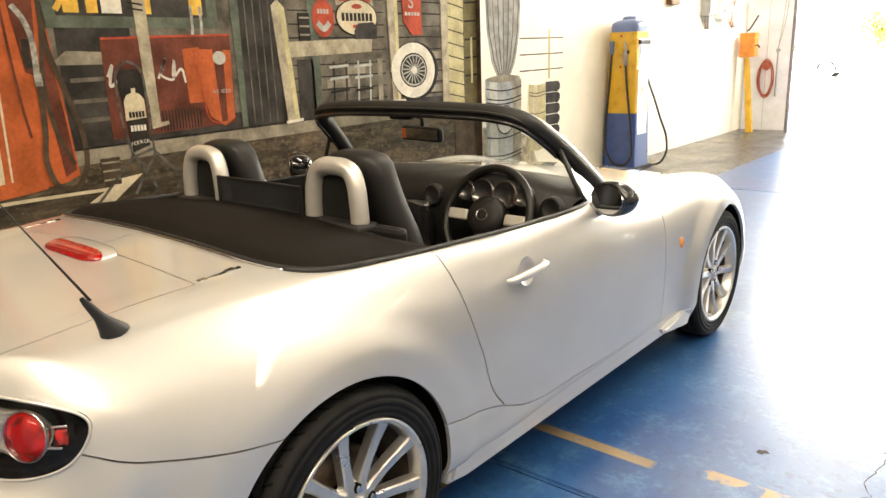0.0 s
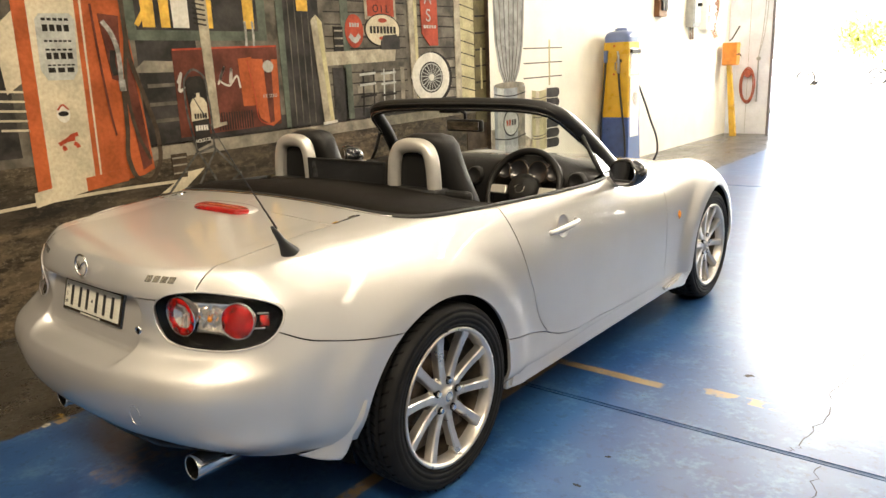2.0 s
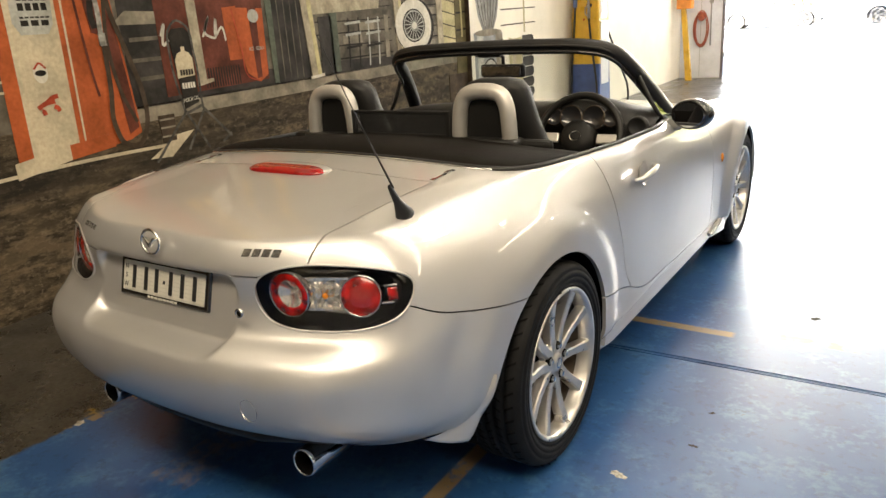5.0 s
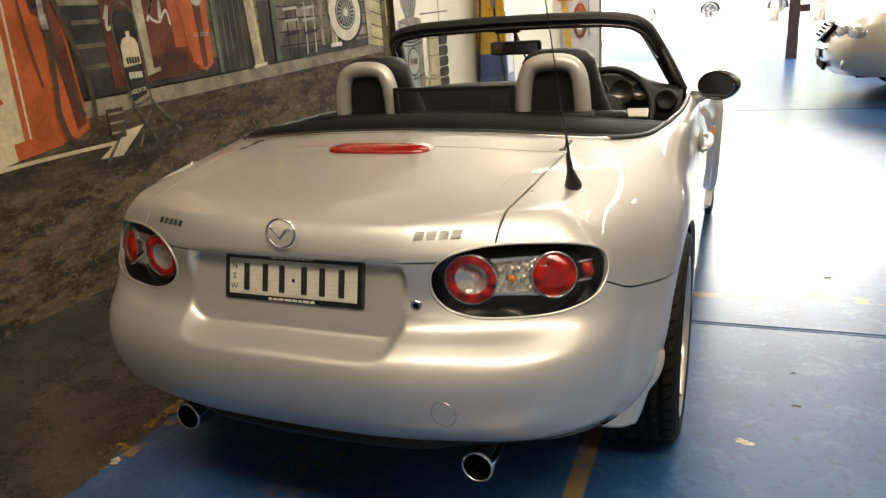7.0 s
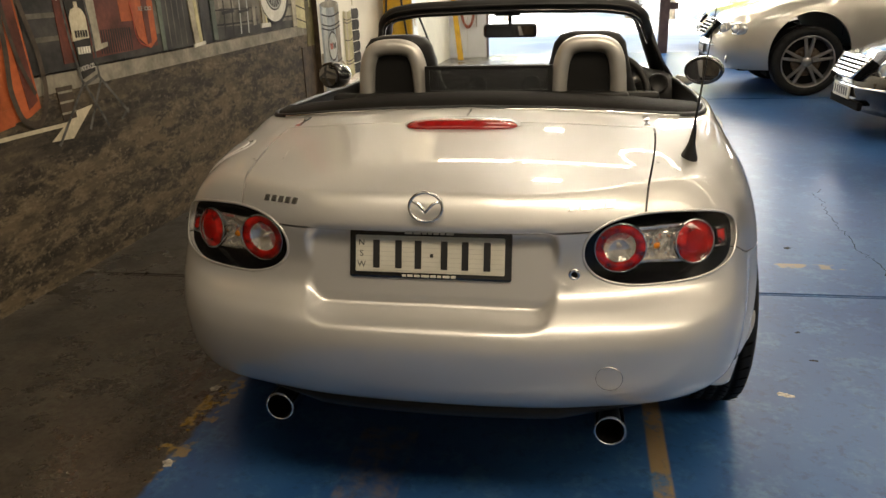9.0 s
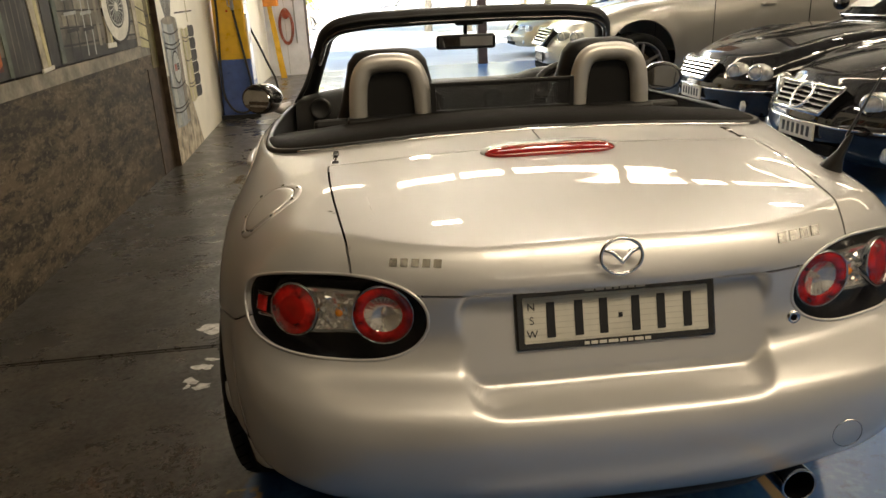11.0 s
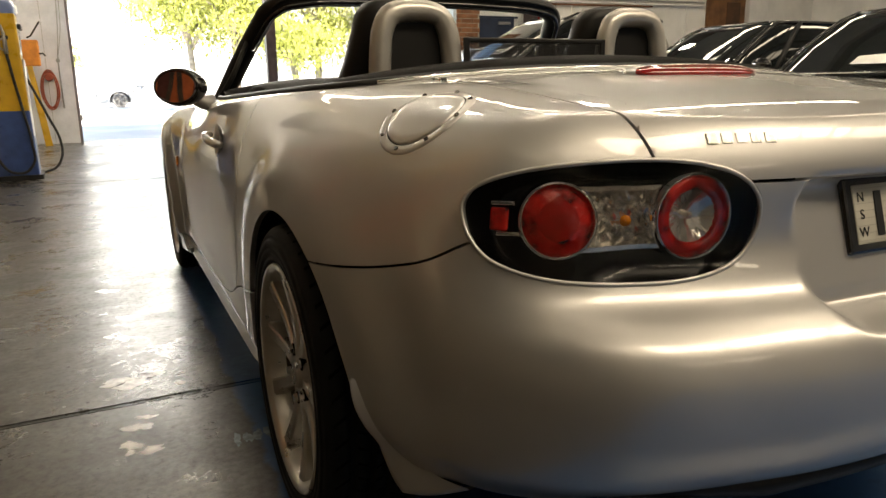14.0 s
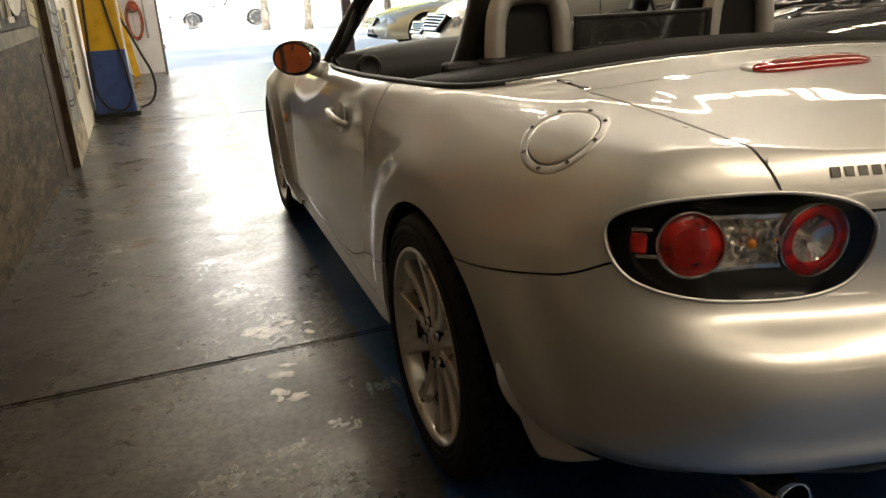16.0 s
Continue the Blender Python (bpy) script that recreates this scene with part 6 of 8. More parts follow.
    for z in (1.08, 1.18, 1.29):
        stroke("shelf", [(0.70, z), (1.02, z + 0.005)], 0.022, M_BOARD, 3, 8)
    flat("shelf_board", [(0.61, 1.37), (0.70, 1.44), (1.05, 1.425), (1.05, 1.365)], M_BOARD_L, 4)
    flat("window_frame", band(0.60, 1.62, 1.555, T), M_GREEN, 3, "painted green window frame")
    flat("window_dark", band(0.68, 1.55, 1.615, T), M_DARK, 4)
    for y0, y1, m_ in ((0.72, 0.80, M_YELLOW), (0.84, 0.90, M_YELLOW), (0.92, 1.03, M_WHITE), (1.15, 1.20, M_YELLOW), (1.44, 1.52, M_YELLOW)):
        flat("lit_pane", [(y0, 1.63), (y1, 1.63), (y1 + 0.02, T), (y0 - 0.02, T)], m_, 5)
    stroke("curtain", [(0.68, 1.64), (0.75, 1.75), (0.80, 1.95)], 0.03, M_YELLOW, 6, 12)
    # red cool box
    flat("cool_box", [(0.885, 1.505), (1.69, 1.525), (1.675, 0.99), (0.88, 0.965)], M_REDDARK, 4.5, "painted dark red drinks box")
    stroke("box_rim", [(0.89, 1.50), (1.30, 1.512), (1.685, 1.52)], 0.012, M_RED, 5, 10)
    stroke("script", [(0.90, 1.30), (0.93, 1.36), (0.91, 1.25), (0.98, 1.29), (1.00, 1.25)], 0.016, M_WHITE, 5)
    stroke("script", [(1.19, 1.28), (1.25, 1.39), (1.21, 1.30), (1.28, 1.27), (1.30, 1.38), (1.285, 1.28), (1.34, 1.33), (1.36, 1.25)], 0.014, M_WHITE, 5)
    for k in range(14):
        flat("grille_slit", band(1.165 + 0.020 * k, 1.174 + 0.020 * k, 0.985, 1.10), M_LINE, 5)
    flat("open_door", [(1.36, 1.44), (1.47, 1.45), (1.47, 1.13), (1.37, 1.13)], M_ORANGE, 5)
    flat("box_door", [(1.43, 1.44), (1.685, 1.43), (1.67, 1.02), (1.60, 0.98), (1.50, 1.04), (1.46, 1.20)], M_ORANGE, 6, "painted orange-red box door")
    stroke("door_edge", [(1.43, 1.43), (1.47, 1.20), (1.50, 1.02), (1.595, 0.985)], 0.008, M_RED, 7, 20)
    flat("door_shade", [(1.56, 1.44), (1.63, 1.44), (1.615, 1.01), (1.575, 1.0)], M_REDDARK, 7)
    disc("door_mark", 1.60, 1.385, 0.045, 0.04, M_PALE, 8)
    for ch, yy in zip("ICE COLD", np.linspace(1.535, 1.645, 8)):
        if ch != " ":
            letter(ch, yy, 1.178, 0.030, M_PALE)
    for k in range(2):
        stroke("bottle", [(1.44 + 0.06 * k, 1.52), (1.445 + 0.06 * k, 1.60), (1.442 + 0.06 * k, 1.68)], 0.018, M_STEEL, 7, 8)
    # posts and beams
    flat("porch_post", [(1.055, T), (1.155, T), (1.17, 1.03), (1.11, 1.02)], M_POST, 7, "painted pale porch post")
    for z in np.arange(1.66, 1.9, 0.03):
        stroke("post_band", [(1.06, z), (1.15, z - 0.012)], 0.010, M_LINE, 8, 6)
    flat("post_foot", [(1.10, 1.0), (1.22, 1.02), (1.22, 1.04), (1.10, 1.03)], M_POST, 8)
    # folding sign
    flat("sign_board", [(0.945, 1.30), (0.975, 1.335), (1.06, 1.34), (1.095, 1.30), (1.085, 0.915), (0.985, 0.885)], M_LINE, 8, "painted black folding sign")
    flat("sign_bottle", [(0.965, 1.06), (1.085, 1.07), (1.085, 1.17), (1.065, 1.20), (1.04, 1.21), (1.04, 1.235), (1.015, 1.235), (1.015, 1.21), (0.985, 1.20), (0.965, 1.165)], M_CREAM, 9)
    for k, ch in enumerate("MOTOR OIL"):
        letter(ch, 0.988 + 0.0121 * k, 0.922 + 0.0012 * k, 0.031, M_WHITE)
    for z, n_ in ((1.085, 5), (1.01, 5)):
        for k in range(n_):
            y0 = 0.985 + 0.095 * k / n_
            flat("sign_bar", band(y0, y0 + 0.095 / n_ * 0.7, z - 0.022 + 0.012, z + 0.022), M_WHITE if z < 1.05 else M_LINE, 10)
    leg_lift = 9.0
    stroke("sign_frame", [(0.975, 0.86), (0.935, 1.2), (0.95, 1.33), (1.01, 1.38), (1.075, 1.345), (1.10, 1.2), (1.105, 0.88)], 0.014, M_DARKSTEEL, 9, 50)
    for a in (((0.985, 0.875), (0.73, 0.615)), ((0.985, 0.86), (1.11, 0.64)), ((1.10, 0.885), (1.29, 0.68)), ((1.11, 0.87), (0.96, 0.65)), ((0.985, 0.86), (1.105, 0.895)), ((1.215, 0.655), (1.29, 0.70))):
        leg_lift += 0.4
        stroke("sign_leg", [a[0], ((a[0][0] + a[1][0]) / 2, (a[0][1] + a[1][1]) / 2), a[1]], 0.016, M_DARKSTEEL, leg_lift, 8)
    flat("paper", [(0.70, 0.64), (0.90, 0.75), (1.02, 0.76), (0.84, 0.63)], M_CREAM, 4)
    flat("bucket", [(0.80, 0.72), (0.89, 0.72), (0.90, 0.87), (0.79, 0.87)], M_HOSE, 4.5)
    for z in (0.75, 0.80, 0.845):
        stroke("bucket_band", [(0.795, z), (0.895, z)], 0.010, M_BOARD_L, 5, 6)
    # doorway
    flat("door_frame", [(1.69, T), (1.79, T), (1.765, 0.955), (1.725, 0.955)], M_GREEN, 5)
    flat("doorway", band(1.77, 2.10, 0.96, T), M_DARK, 3, "painted dark doorway")
    flat("door_lamp", band(1.90, 2.0, 1.76, 2.1), M_YELLOW, 5)
    for k in range(4):
        stroke("door_board", [(1.82 + 0.06 * k, 0.97), (1.82 + 0.06 * k, 2.2)], 0.008, M_BOARD, 4, 6)
    flat("rail_post", [(2.02, 1.70), (2.07, 1.74), (2.125, 1.69), (2.185, 0.955), (2.085, 0.945)], M_POST, 7, "painted pale rail post")
    flat("rail_post_lit", [(2.075, 1.73), (2.12, 1.69), (2.18, 0.955), (2.145, 0.955)], M_SIDING, 8)
    flat("rail_foot", [(2.07, 0.945), (2.21, 0.955), (2.21, 0.975), (2.07, 0.965)], M_WHITE, 9)
    flat("rail_beam", [(2.13, 1.375), (2.90, 1.40), (2.92, 1.50), (2.13, 1.475)], M_POST, 6)
    flat("dark_gap", band(2.20, 2.34, 0.97, 1.36), M_DARK, 4)
    flat("rail_upright", band(2.32, 2.40, 0.97, 2.4), M_GREEN, 4)
    flat("oil_can", band(2.235, 2.33, 1.48, 1.66), M_LINE, 7)
    for z in (1.52, 1.575, 1.63):
        stroke("can_band", [(2.24, z), (2.325, z)], 0.012, M_BOARD_L, 8, 5)
    # signs
    disc("round_sign", 2.455, 1.63, 0.098, 0.125, M_RED, 6, label="painted round red sign")
    for k in range(4):
        flat("round_sign_bar", band(2.405 + 0.027 * k, 2.425 + 0.027 * k, 1.66, 1.69), M_PALE, 7)
    stroke("sign_wings", [(2.40, 1.60), (2.455, 1.56), (2.51, 1.60)], 0.04, M_PALE, 7, 12)
    disc("oval_rim", 2.775, 1.640, 0.205, 0.128, M_LINE, 6.5)
    disc("oval_sign", 2.775, 1.640, 0.195, 0.119, M_CREAM, 7, label="painted oval cream sign")
    for k in range(8):
        flat("oval_bar", band(2.625 + 0.039 * k, 2.652 + 0.039 * k, 1.615, 1.67), M_LINE, 8)
    disc("oval_mark", 2.775, 1.715, 0.05, 0.018, M_RED, 8)
    disc("oval_mark", 2.775, 1.578, 0.05, 0.014, M_RED, 8)
    flat("tank", [(2.74, 1.49), (2.96, 1.49), (2.97, 1.57), (2.93, 1.61), (2.78, 1.60), (2.74, 1.55)], M_DARK, 9)
    flat("square_rim", band(2.58, 2.94, 1.72, 2.1), M_POST, 5)
    flat("square_sign", band(2.61, 2.915, 1.745, 2.08), M_RED, 6, label="painted square red oil sign")
    for k, ch in enumerate("OIL"):
        letter(ch, 2.70 + 0.068 * k, 1.775, 0.085, M_LINE)
    flat("tall_post", [(3.055, T), (3.205, T), (3.195, 1.03), (3.11, 1.03)], M_POST, 7, "painted pale porch post")
    flat("post_lit", [(3.15, T), (3.205, T), (3.195, 1.03), (3.165, 1.03)], M_SIDING, 8)
    flat("post_base", band(3.08, 3.25, 1.005, 1.035), M_WHITE, 9)
    flat("tall_sign", [(3.225, T), (3.475, T), (3.475, 1.52), (3.36, 1.52), (3.26, 1.62)], M_RED, 6, "painted tall red gas sign")
    for k, ch in enumerate("SAG"):
        letter(ch, 3.35, 1.72 + 0.145 * k, 0.15, M_PALE)
    for k in range(5):
        flat("tall_sign_bar", band(3.285 + 0.035 * k, 3.31 + 0.035 * k, 1.665, 1.69), M_PALE, 7)
    # white-wall tyre
    disc("tyre_dark", 3.375, 1.245, 0.275, 0.225, M_LINE, 8.5)
    disc("tyre_white", 3.355, 1.250, 0.255, 0.212, M_WHITE, 9, label="painted white-wall tyre with wire spokes")
    disc("tyre_hole", 3.355, 1.252, 0.158, 0.133, M_LINE, 10)
    disc("tyre_ring", 3.355, 1.252, 0.145, 0.121, M_PALE, 11)
    disc("tyre_inner", 3.355, 1.252, 0.133, 0.110, M_DARK, 12)
    for k in range(18):
        a = 2 * math.pi * k / 18
        stroke("wire_spoke", [(3.355 + 0.03 * math.cos(a), 1.252 + 0.025 * math.sin(a)), (3.355 + 0.13 * math.cos(a + 0.25), 1.252 + 0.108 * math.sin(a + 0.25))], 0.008, M_PALE, 13, 4)
    disc("tyre_cap", 3.355, 1.252, 0.034, 0.028, M_WHITE, 14)
    # chairs
    for y0 in (2.50, 2.74):
        for dy in (0.0, 0.12):
            stroke("chair_leg", [(y0 + dy, 0.985), (y0 + dy + 0.01, 1.10), (y0 + dy + 0.02, 1.34)], 0.016, M_LINE if y0 < 2.6 else M_PALE, 6, 6)
        for z in (1.13, 1.22, 1.30):
            stroke("chair_rail", [(y0 - 0.02, z), (y0 + 0.16, z + 0.01)], 0.018, M_LINE if z < 1.2 else M_PALE, 6.5, 5)
    stroke("grey_post", [(2.98, 1.03), (2.985, 1.35)], 0.05, M_BOARD_L, 5, 6)
    # house corner
    flat("corner_board", band(3.715, 3.80, 0.98, T), M_POST, 6)
    flat("side_siding", [(3.80, T), (4.02, T), (4.00, 0.95), (3.80, 0.97)], M_SIDING, 5, "painted yellowed siding")
    for i in range(20):
        z = 1.02 + 0.105 * i
        stroke("siding_line", [(3.80, z + 0.02), (4.01, z - 0.02)], 0.009, M_LINE, 6, 5)
    flat("olive_end", band(4.01, 4.19, 0.80, T), M_OLIVE, 4)
    for i in range(9):
        stroke("wire_line", [(4.02, 1.18 + 0.15 * i), (4.19, 1.19 + 0.15 * i)], 0.016, M_LINE, 5, 5)
    flat("brown_shadow", band(3.86, 4.19, 0.0, 0.80), M_HOSE, 4)
    flat("fence_stake", band(4.10, 4.125, 1.12, 1.50), M_SIDING, 6)
    # the set-back stretch: cactus in a pot, barrels
    tagged(part("painted_step", box(-2.03, -1.981, 4.186, 4.1915, 0, T), M_HOSE, mural), "dark brown face of the wall step")


def letter(ch, y, z, size, material):
    cu = bpy.data.curves.new("sign_letter", "FONT")
    cu.body, cu.size, cu.align_x, cu.extrude = ch, size, "CENTER", 0.0006
    ob = new("sign_letter", cu)
    cu.materials.append(material)
    ob.parent = mural
    ob.matrix_basis = Matrix.Translation((WALL_X + 0.0012 * 8 + 0.001, y, z)) @ pose(0, 0, 0, 90, 0, 90)


build_mural()


def far_flat(name, pts, material, lift, label=""):
    """A thin painted shape on the set-back, slightly turned stretch of wall; pts are (distance along it, z)."""
    bm = bmesh.new()
    d = Vector((-0.13, 2.808, 0)).normalized()
    n = Vector((d.y, -d.x, 0))
    o = Vector((-1.98, 4.192, 0)) + n * (0.0012 * lift + 0.0004)
    bm.faces.new([bm.verts.new(o + d * p[0] + Vector((0, 0, p[1]))) for p in pts])
    bmesh.ops.recalc_face_normals(bm, faces=bm.faces[:])
    f = bm.faces[:][0]
    f.normal_update()
    if f.normal.x < 0:
        f.normal_flip()
    return part(name, bm, material, far_mural, label)


far_mural = thing("mural_end", "mural end with grey cactus and barrels fading into cream wall", "mural")
random.seed(5)
far_flat("dirt_fade", [(0.0, 0.0), (1.15, 0.0), (1.0, 0.25), (0.8, 0.55), (0.45, 0.70), (0.0, 0.72)], paint("painted_pale_dirt", (0.33, 0.28, 0.20), 0.5, 9), 0)
far_flat("cactus", [(0.26, 1.14), (0.46, 1.14), (0.56, 1.28), (0.64, 1.55), (0.67, 1.95), (0.64, 3.0), (0.12, 3.0), (0.07, 1.9), (0.09, 1.55), (0.16, 1.28)], M_CACTUS, 1, "painted grey cactus")
for k in range(7):
    u = -1 + 2 * k / 6
    rib = [(0.36 + u * w, z) for w, z in ((0.07, 1.15), (0.16, 1.30), (0.235, 1.55), (0.27, 1.95), (0.245, 2.9))]
    far_flat("cactus_rib", [(y - 0.007, z) for y, z in rib] + [(y + 0.007, z) for y, z in rib[::-1]], M_BOARD if k % 2 else M_DARKSTEEL, 2 + 0.3 * k)
far_flat("barrel", [(0.06, 0.30), (0.34, 0.27), (0.64, 0.28), (0.66, 1.12), (0.50, 1.15), (0.20, 1.16), (0.05, 1.14)], M_BARREL, 5, "painted blue-grey barrel")
far_flat("barrel_light", [(0.12, 0.31), (0.24, 0.30), (0.24, 1.14), (0.11, 1.13)], M_PALE, 6)
far_flat("barrel_shade", [(0.50, 0.30), (0.64, 0.29), (0.655, 1.11), (0.50, 1.13)], M_BOARD_L, 6)
far_flat("barrel_top", [(0.35 + 0.29 * math.cos(t), 1.135 + 0.032 * math.sin(t)) for t in [2 * math.pi * k / 24 for k in range(24)]], M_BOARD_L, 7)
for z in (0.42, 0.455, 0.62, 0.93, 0.965, 1.05):
    band_lo = [(0.055 + 0.60 * k / 8, z - 0.030 * math.sin(math.pi * k / 8)) for k in range(9)]
    far_flat("barrel_band", band_lo + [(y, q + 0.012) for y, q in band_lo[::-1]], M_LINE, 8 + z)
ring_at = [2 * math.pi * k / 24 for k in range(24)]
far_flat("mark_rim", [(0.36 + 0.155 * math.cos(t), 0.76 + 0.135 * math.sin(t)) for t in ring_at], M_LINE, 10)
far_flat("barrel_mark", [(0.36 + 0.140 * math.cos(t), 0.76 + 0.120 * math.sin(t)) for t in ring_at], M_PALE, 11)
for k in range(4):
    far_flat("mark_bar", [(0.265 + 0.05 * k, 0.735), (0.30 + 0.05 * k, 0.735), (0.30 + 0.05 * k, 0.79), (0.265 + 0.05 * k, 0.79)], M_RED if k < 2 else M_LINE, 12)
far_flat("small_barrel", [(0.80, 0.42), (0.96, 0.40), (1.12, 0.42), (1.12, 1.06), (0.96, 1.045), (0.80, 1.06)], M_SIDING, 5, "painted yellow barrel")
far_flat("barrel_light", [(0.88, 0.42), (0.96, 0.41), (0.96, 1.05), (0.88, 1.05)], M_CREAM, 6)
for z in (0.55, 0.58, 0.78, 0.95, 0.98):
    band_lo = [(0.80 + 0.32 * k / 6, z - 0.018 * math.sin(math.pi * k / 6)) for k in range(7)]
    far_flat("barrel_band", band_lo + [(y, q + 0.010) for y, q in band_lo[::-1]], M_BOARD, 7 + z)
for k, z in enumerate((0.42, 0.53, 0.64, 0.75, 0.86, 0.97)):
    far_flat("painted_tyre", [(1.13, z), (1.38, z - 0.005), (1.42, z + 0.02), (1.43, z + 0.05), (1.42, z + 0.08), (1.38, z + 0.10), (1.13, z + 0.10)], M_DARK, 3 + 0.3 * k)
for z in (1.18, 1.33, 1.48):
    far_flat("fence_wire", [(0.64, z), (1.5, z + 0.01), (1.5, z + 0.022), (0.64, z + 0.014)], M_BOARD, 1)
far_flat("fence_stake", [(1.18, 1.10), (1.22, 1.10), (1.22, 1.58), (1.18, 1.58)], M_SIDING, 2)


# ---- things along the set-back wall and in the doorway ----
P_YELLOW = mat("yellow_enamel", (0.62, 0.36, 0.015), 0.32, var=0.10, scale=9, rvar=0.08, coat=0.4)
P_BLUE = mat("blue_enamel", (0.035, 0.075, 0.24), 0.34, var=0.14, scale=9, rvar=0.08, coat=0.4)
P_BLUE_TOP = mat("blue_grey_enamel", (0.12, 0.17, 0.34), 0.38, var=0.10, scale=9, coat=0.3)
P_WHITE = mat("white_enamel", (0.74, 0.73, 0.70), 0.35, var=0.05, scale=9, coat=0.3)
RUBBER = mat("black_rubber_hose", (0.02, 0.02, 0.02), 0.55, var=0.3, scale=30)
STEEL = mat("worn_steel", (0.45, 0.44, 0.42), 0.35, 0.9, var=0.2, scale=25, rvar=0.1)
GREY_BOX = mat("grey_switch_box", (0.33, 0.34, 0.33), 0.5, var=0.12, scale=9)
COPPER = mat("copper_brown_cable", (0.20, 0.08, 0.03), 0.5, var=0.3, scale=20)
ORANGE_BOX = mat("orange_machine_paint", (0.62, 0.22, 0.03), 0.45, var=0.15, scale=9)
RED_HOSE = mat("faded_red_cable", (0.36, 0.09, 0.05), 0.55, var=0.2, scale=20)
BROWN_DOOR = mat("brown_timber_door", (0.17, 0.075, 0.025), 0.45, var=0.3, scale=5, bump=0.001, bscale=50)
NAVY_DOOR = mat("navy_painted_door", (0.02, 0.03, 0.06), 0.4, var=0.15, scale=6)


def build_pump():
    """A tall round-shouldered fuel pump, yellow over blue, hoses hung on its sides."""
    pump = thing("fuel_pump", "vintage yellow and blue fuel pump with black hoses", "fuel pump", at=pose(-1.885, 6.86, 0, 0, 0, 2))
    def slab(z0, z1, wx0, wx1, wy0, wy1, rad, bm=None, top_round=0.0):
        bm = bm or bmesh.new()
        rings = []
        n = 8
        for z, ax, ay in ((z0, wx0, wy0), (z1, wx1, wy1)):
            ring = []
            for cx, cy, a0 in ((1, 1, 0), (-1, 1, 90), (-1, -1, 180), (1, -1, 270)):
                for k in range(n + 1):
                    a = radians(a0 + 90 * k / n)
                    ring.append(bm.verts.new((cx * (ax - rad) + rad * math.cos(a), cy * (ay - rad) + rad * math.sin(a), z)))
            rings.append(ring)
        m_ = len(rings[0])
        for k in range(m_):
            bm.faces.new((rings[0][k], rings[0][(k + 1) % m_], rings[1][(k + 1) % m_], rings[1][k]))
        bm.faces.new(rings[0][::-1])
        bm.faces.new(rings[1])
        return bm
    part("plinth", slab(0.0, 0.045, 0.225, 0.225, 0.24, 0.24, 0.02), BLACK_TRIM, pump)
    part("lower_body", slab(0.045, 0.655, 0.195, 0.180, 0.21, 0.195, 0.03), P_BLUE, pump, "blue enamel lower body")
    part("upper_body", slab(0.655, 1.545, 0.180, 0.160, 0.195, 0.18, 0.03), P_YELLOW, pump, "yellow enamel upper body")
    bm = bmesh.new()
    prev = None
    for z, w_ in ((1.545, 0.168), (1.60, 0.170), (1.64, 0.160), (1.668, 0.130), (1.68, 0.07)):
        ring = []
        for k in range(36):
            a = 2 * math.pi * k / 36
            c, s = math.cos(a), math.sin(a)
            ring.append(bm.verts.new((w_ * math.copysign(abs(c) ** 0.45, c), w_ * 1.08 * math.copysign(abs(s) ** 0.45, s), z)))
        if prev:
            for k in range(36):
                bm.faces.new((prev[k], prev[(k + 1) % 36], ring[(k + 1) % 36], ring[k]))
        prev = ring
    bm.faces.new(prev)
    part("domed_top", bm, P_BLUE_TOP, pump, "domed blue-grey top", smooth=True)
    part("globe_seat", lathe([(0.085, 1.672), (0.082, 1.70), (0.06, 1.715), (0.0, 1.718)], 28), P_BLUE_TOP, pump, smooth=True)
    # dial face towards the hall, with glass and frame
    part("dial_panel", box(0.155, 0.172, -0.115, 0.115, 1.17, 1.47, 0.01), P_WHITE, pump, "white dial panel")
    part("dial_window", box(0.170, 0.176, -0.085, 0.085, 1.23, 1.40, 0.004), GAUGE, pump)
    part("dial_trim", box(0.168, 0.200, -0.135, 0.135, 1.41, 1.455, 0.006), BLACK_TRIM, pump)
    part("round_badge", lathe([(0.0, 0.186), (0.085, 0.186), (0.09, 0.182)], 32, pose(0, 0, 0.88, 0, 90, 0)), P_YELLOW, pump)
    part("front_panel", box(0.168, 0.186, -0.14, 0.14, 0.12, 1.14, 0.012), P_WHITE, pump, "white front panel")
    # nozzles on the sides facing the camera and the door
    for sy, hx in ((-1, 0.055), (1, 0.02)):
        y = sy * 0.205
        noz = part("nozzle", tube([(hx, y, 1.18), (hx, y, 1.30), (hx - 0.004, y, 1.37), (hx - 0.02, y - 0.01 * sy, 1.44)], [0.020, 0.017, 0.014, 0.011], 10), STEEL, pump, "steel nozzle", smooth=True)
        part("trigger_guard", tube([(hx - 0.005, y, 1.20), (hx - 0.045, y, 1.23), (hx - 0.045, y, 1.30), (hx, y, 1.33)], 0.007, 6), STEEL, noz, smooth=True)
        part("hanger", box(hx - 0.03, hx + 0.03, min(y, sy * 0.17), max(y, sy * 0.17), 1.31, 1.345, 0.004), BLACK_TRIM, pump)
    h = [(0.055, -0.205, 1.18), (0.075, -0.215, 1.02), (0.12, -0.225, 0.70), (0.165, -0.235, 0.35), (0.16, -0.24, 0.16), (0.08, -0.245, 0.075), (-0.04, -0.245, 0.085), (-0.125, -0.24, 0.20), (-0.150, -0.235, 0.50), (-0.130, -0.225, 0.90), (-0.115, -0.215, 1.20), (-0.115, -0.20, 1.33)]
    part("hose", tube([Vector(p) for p in curve_pts(h, 70)], 0.0125, 10), RUBBER, pump, "black rubber hose", smooth=True)
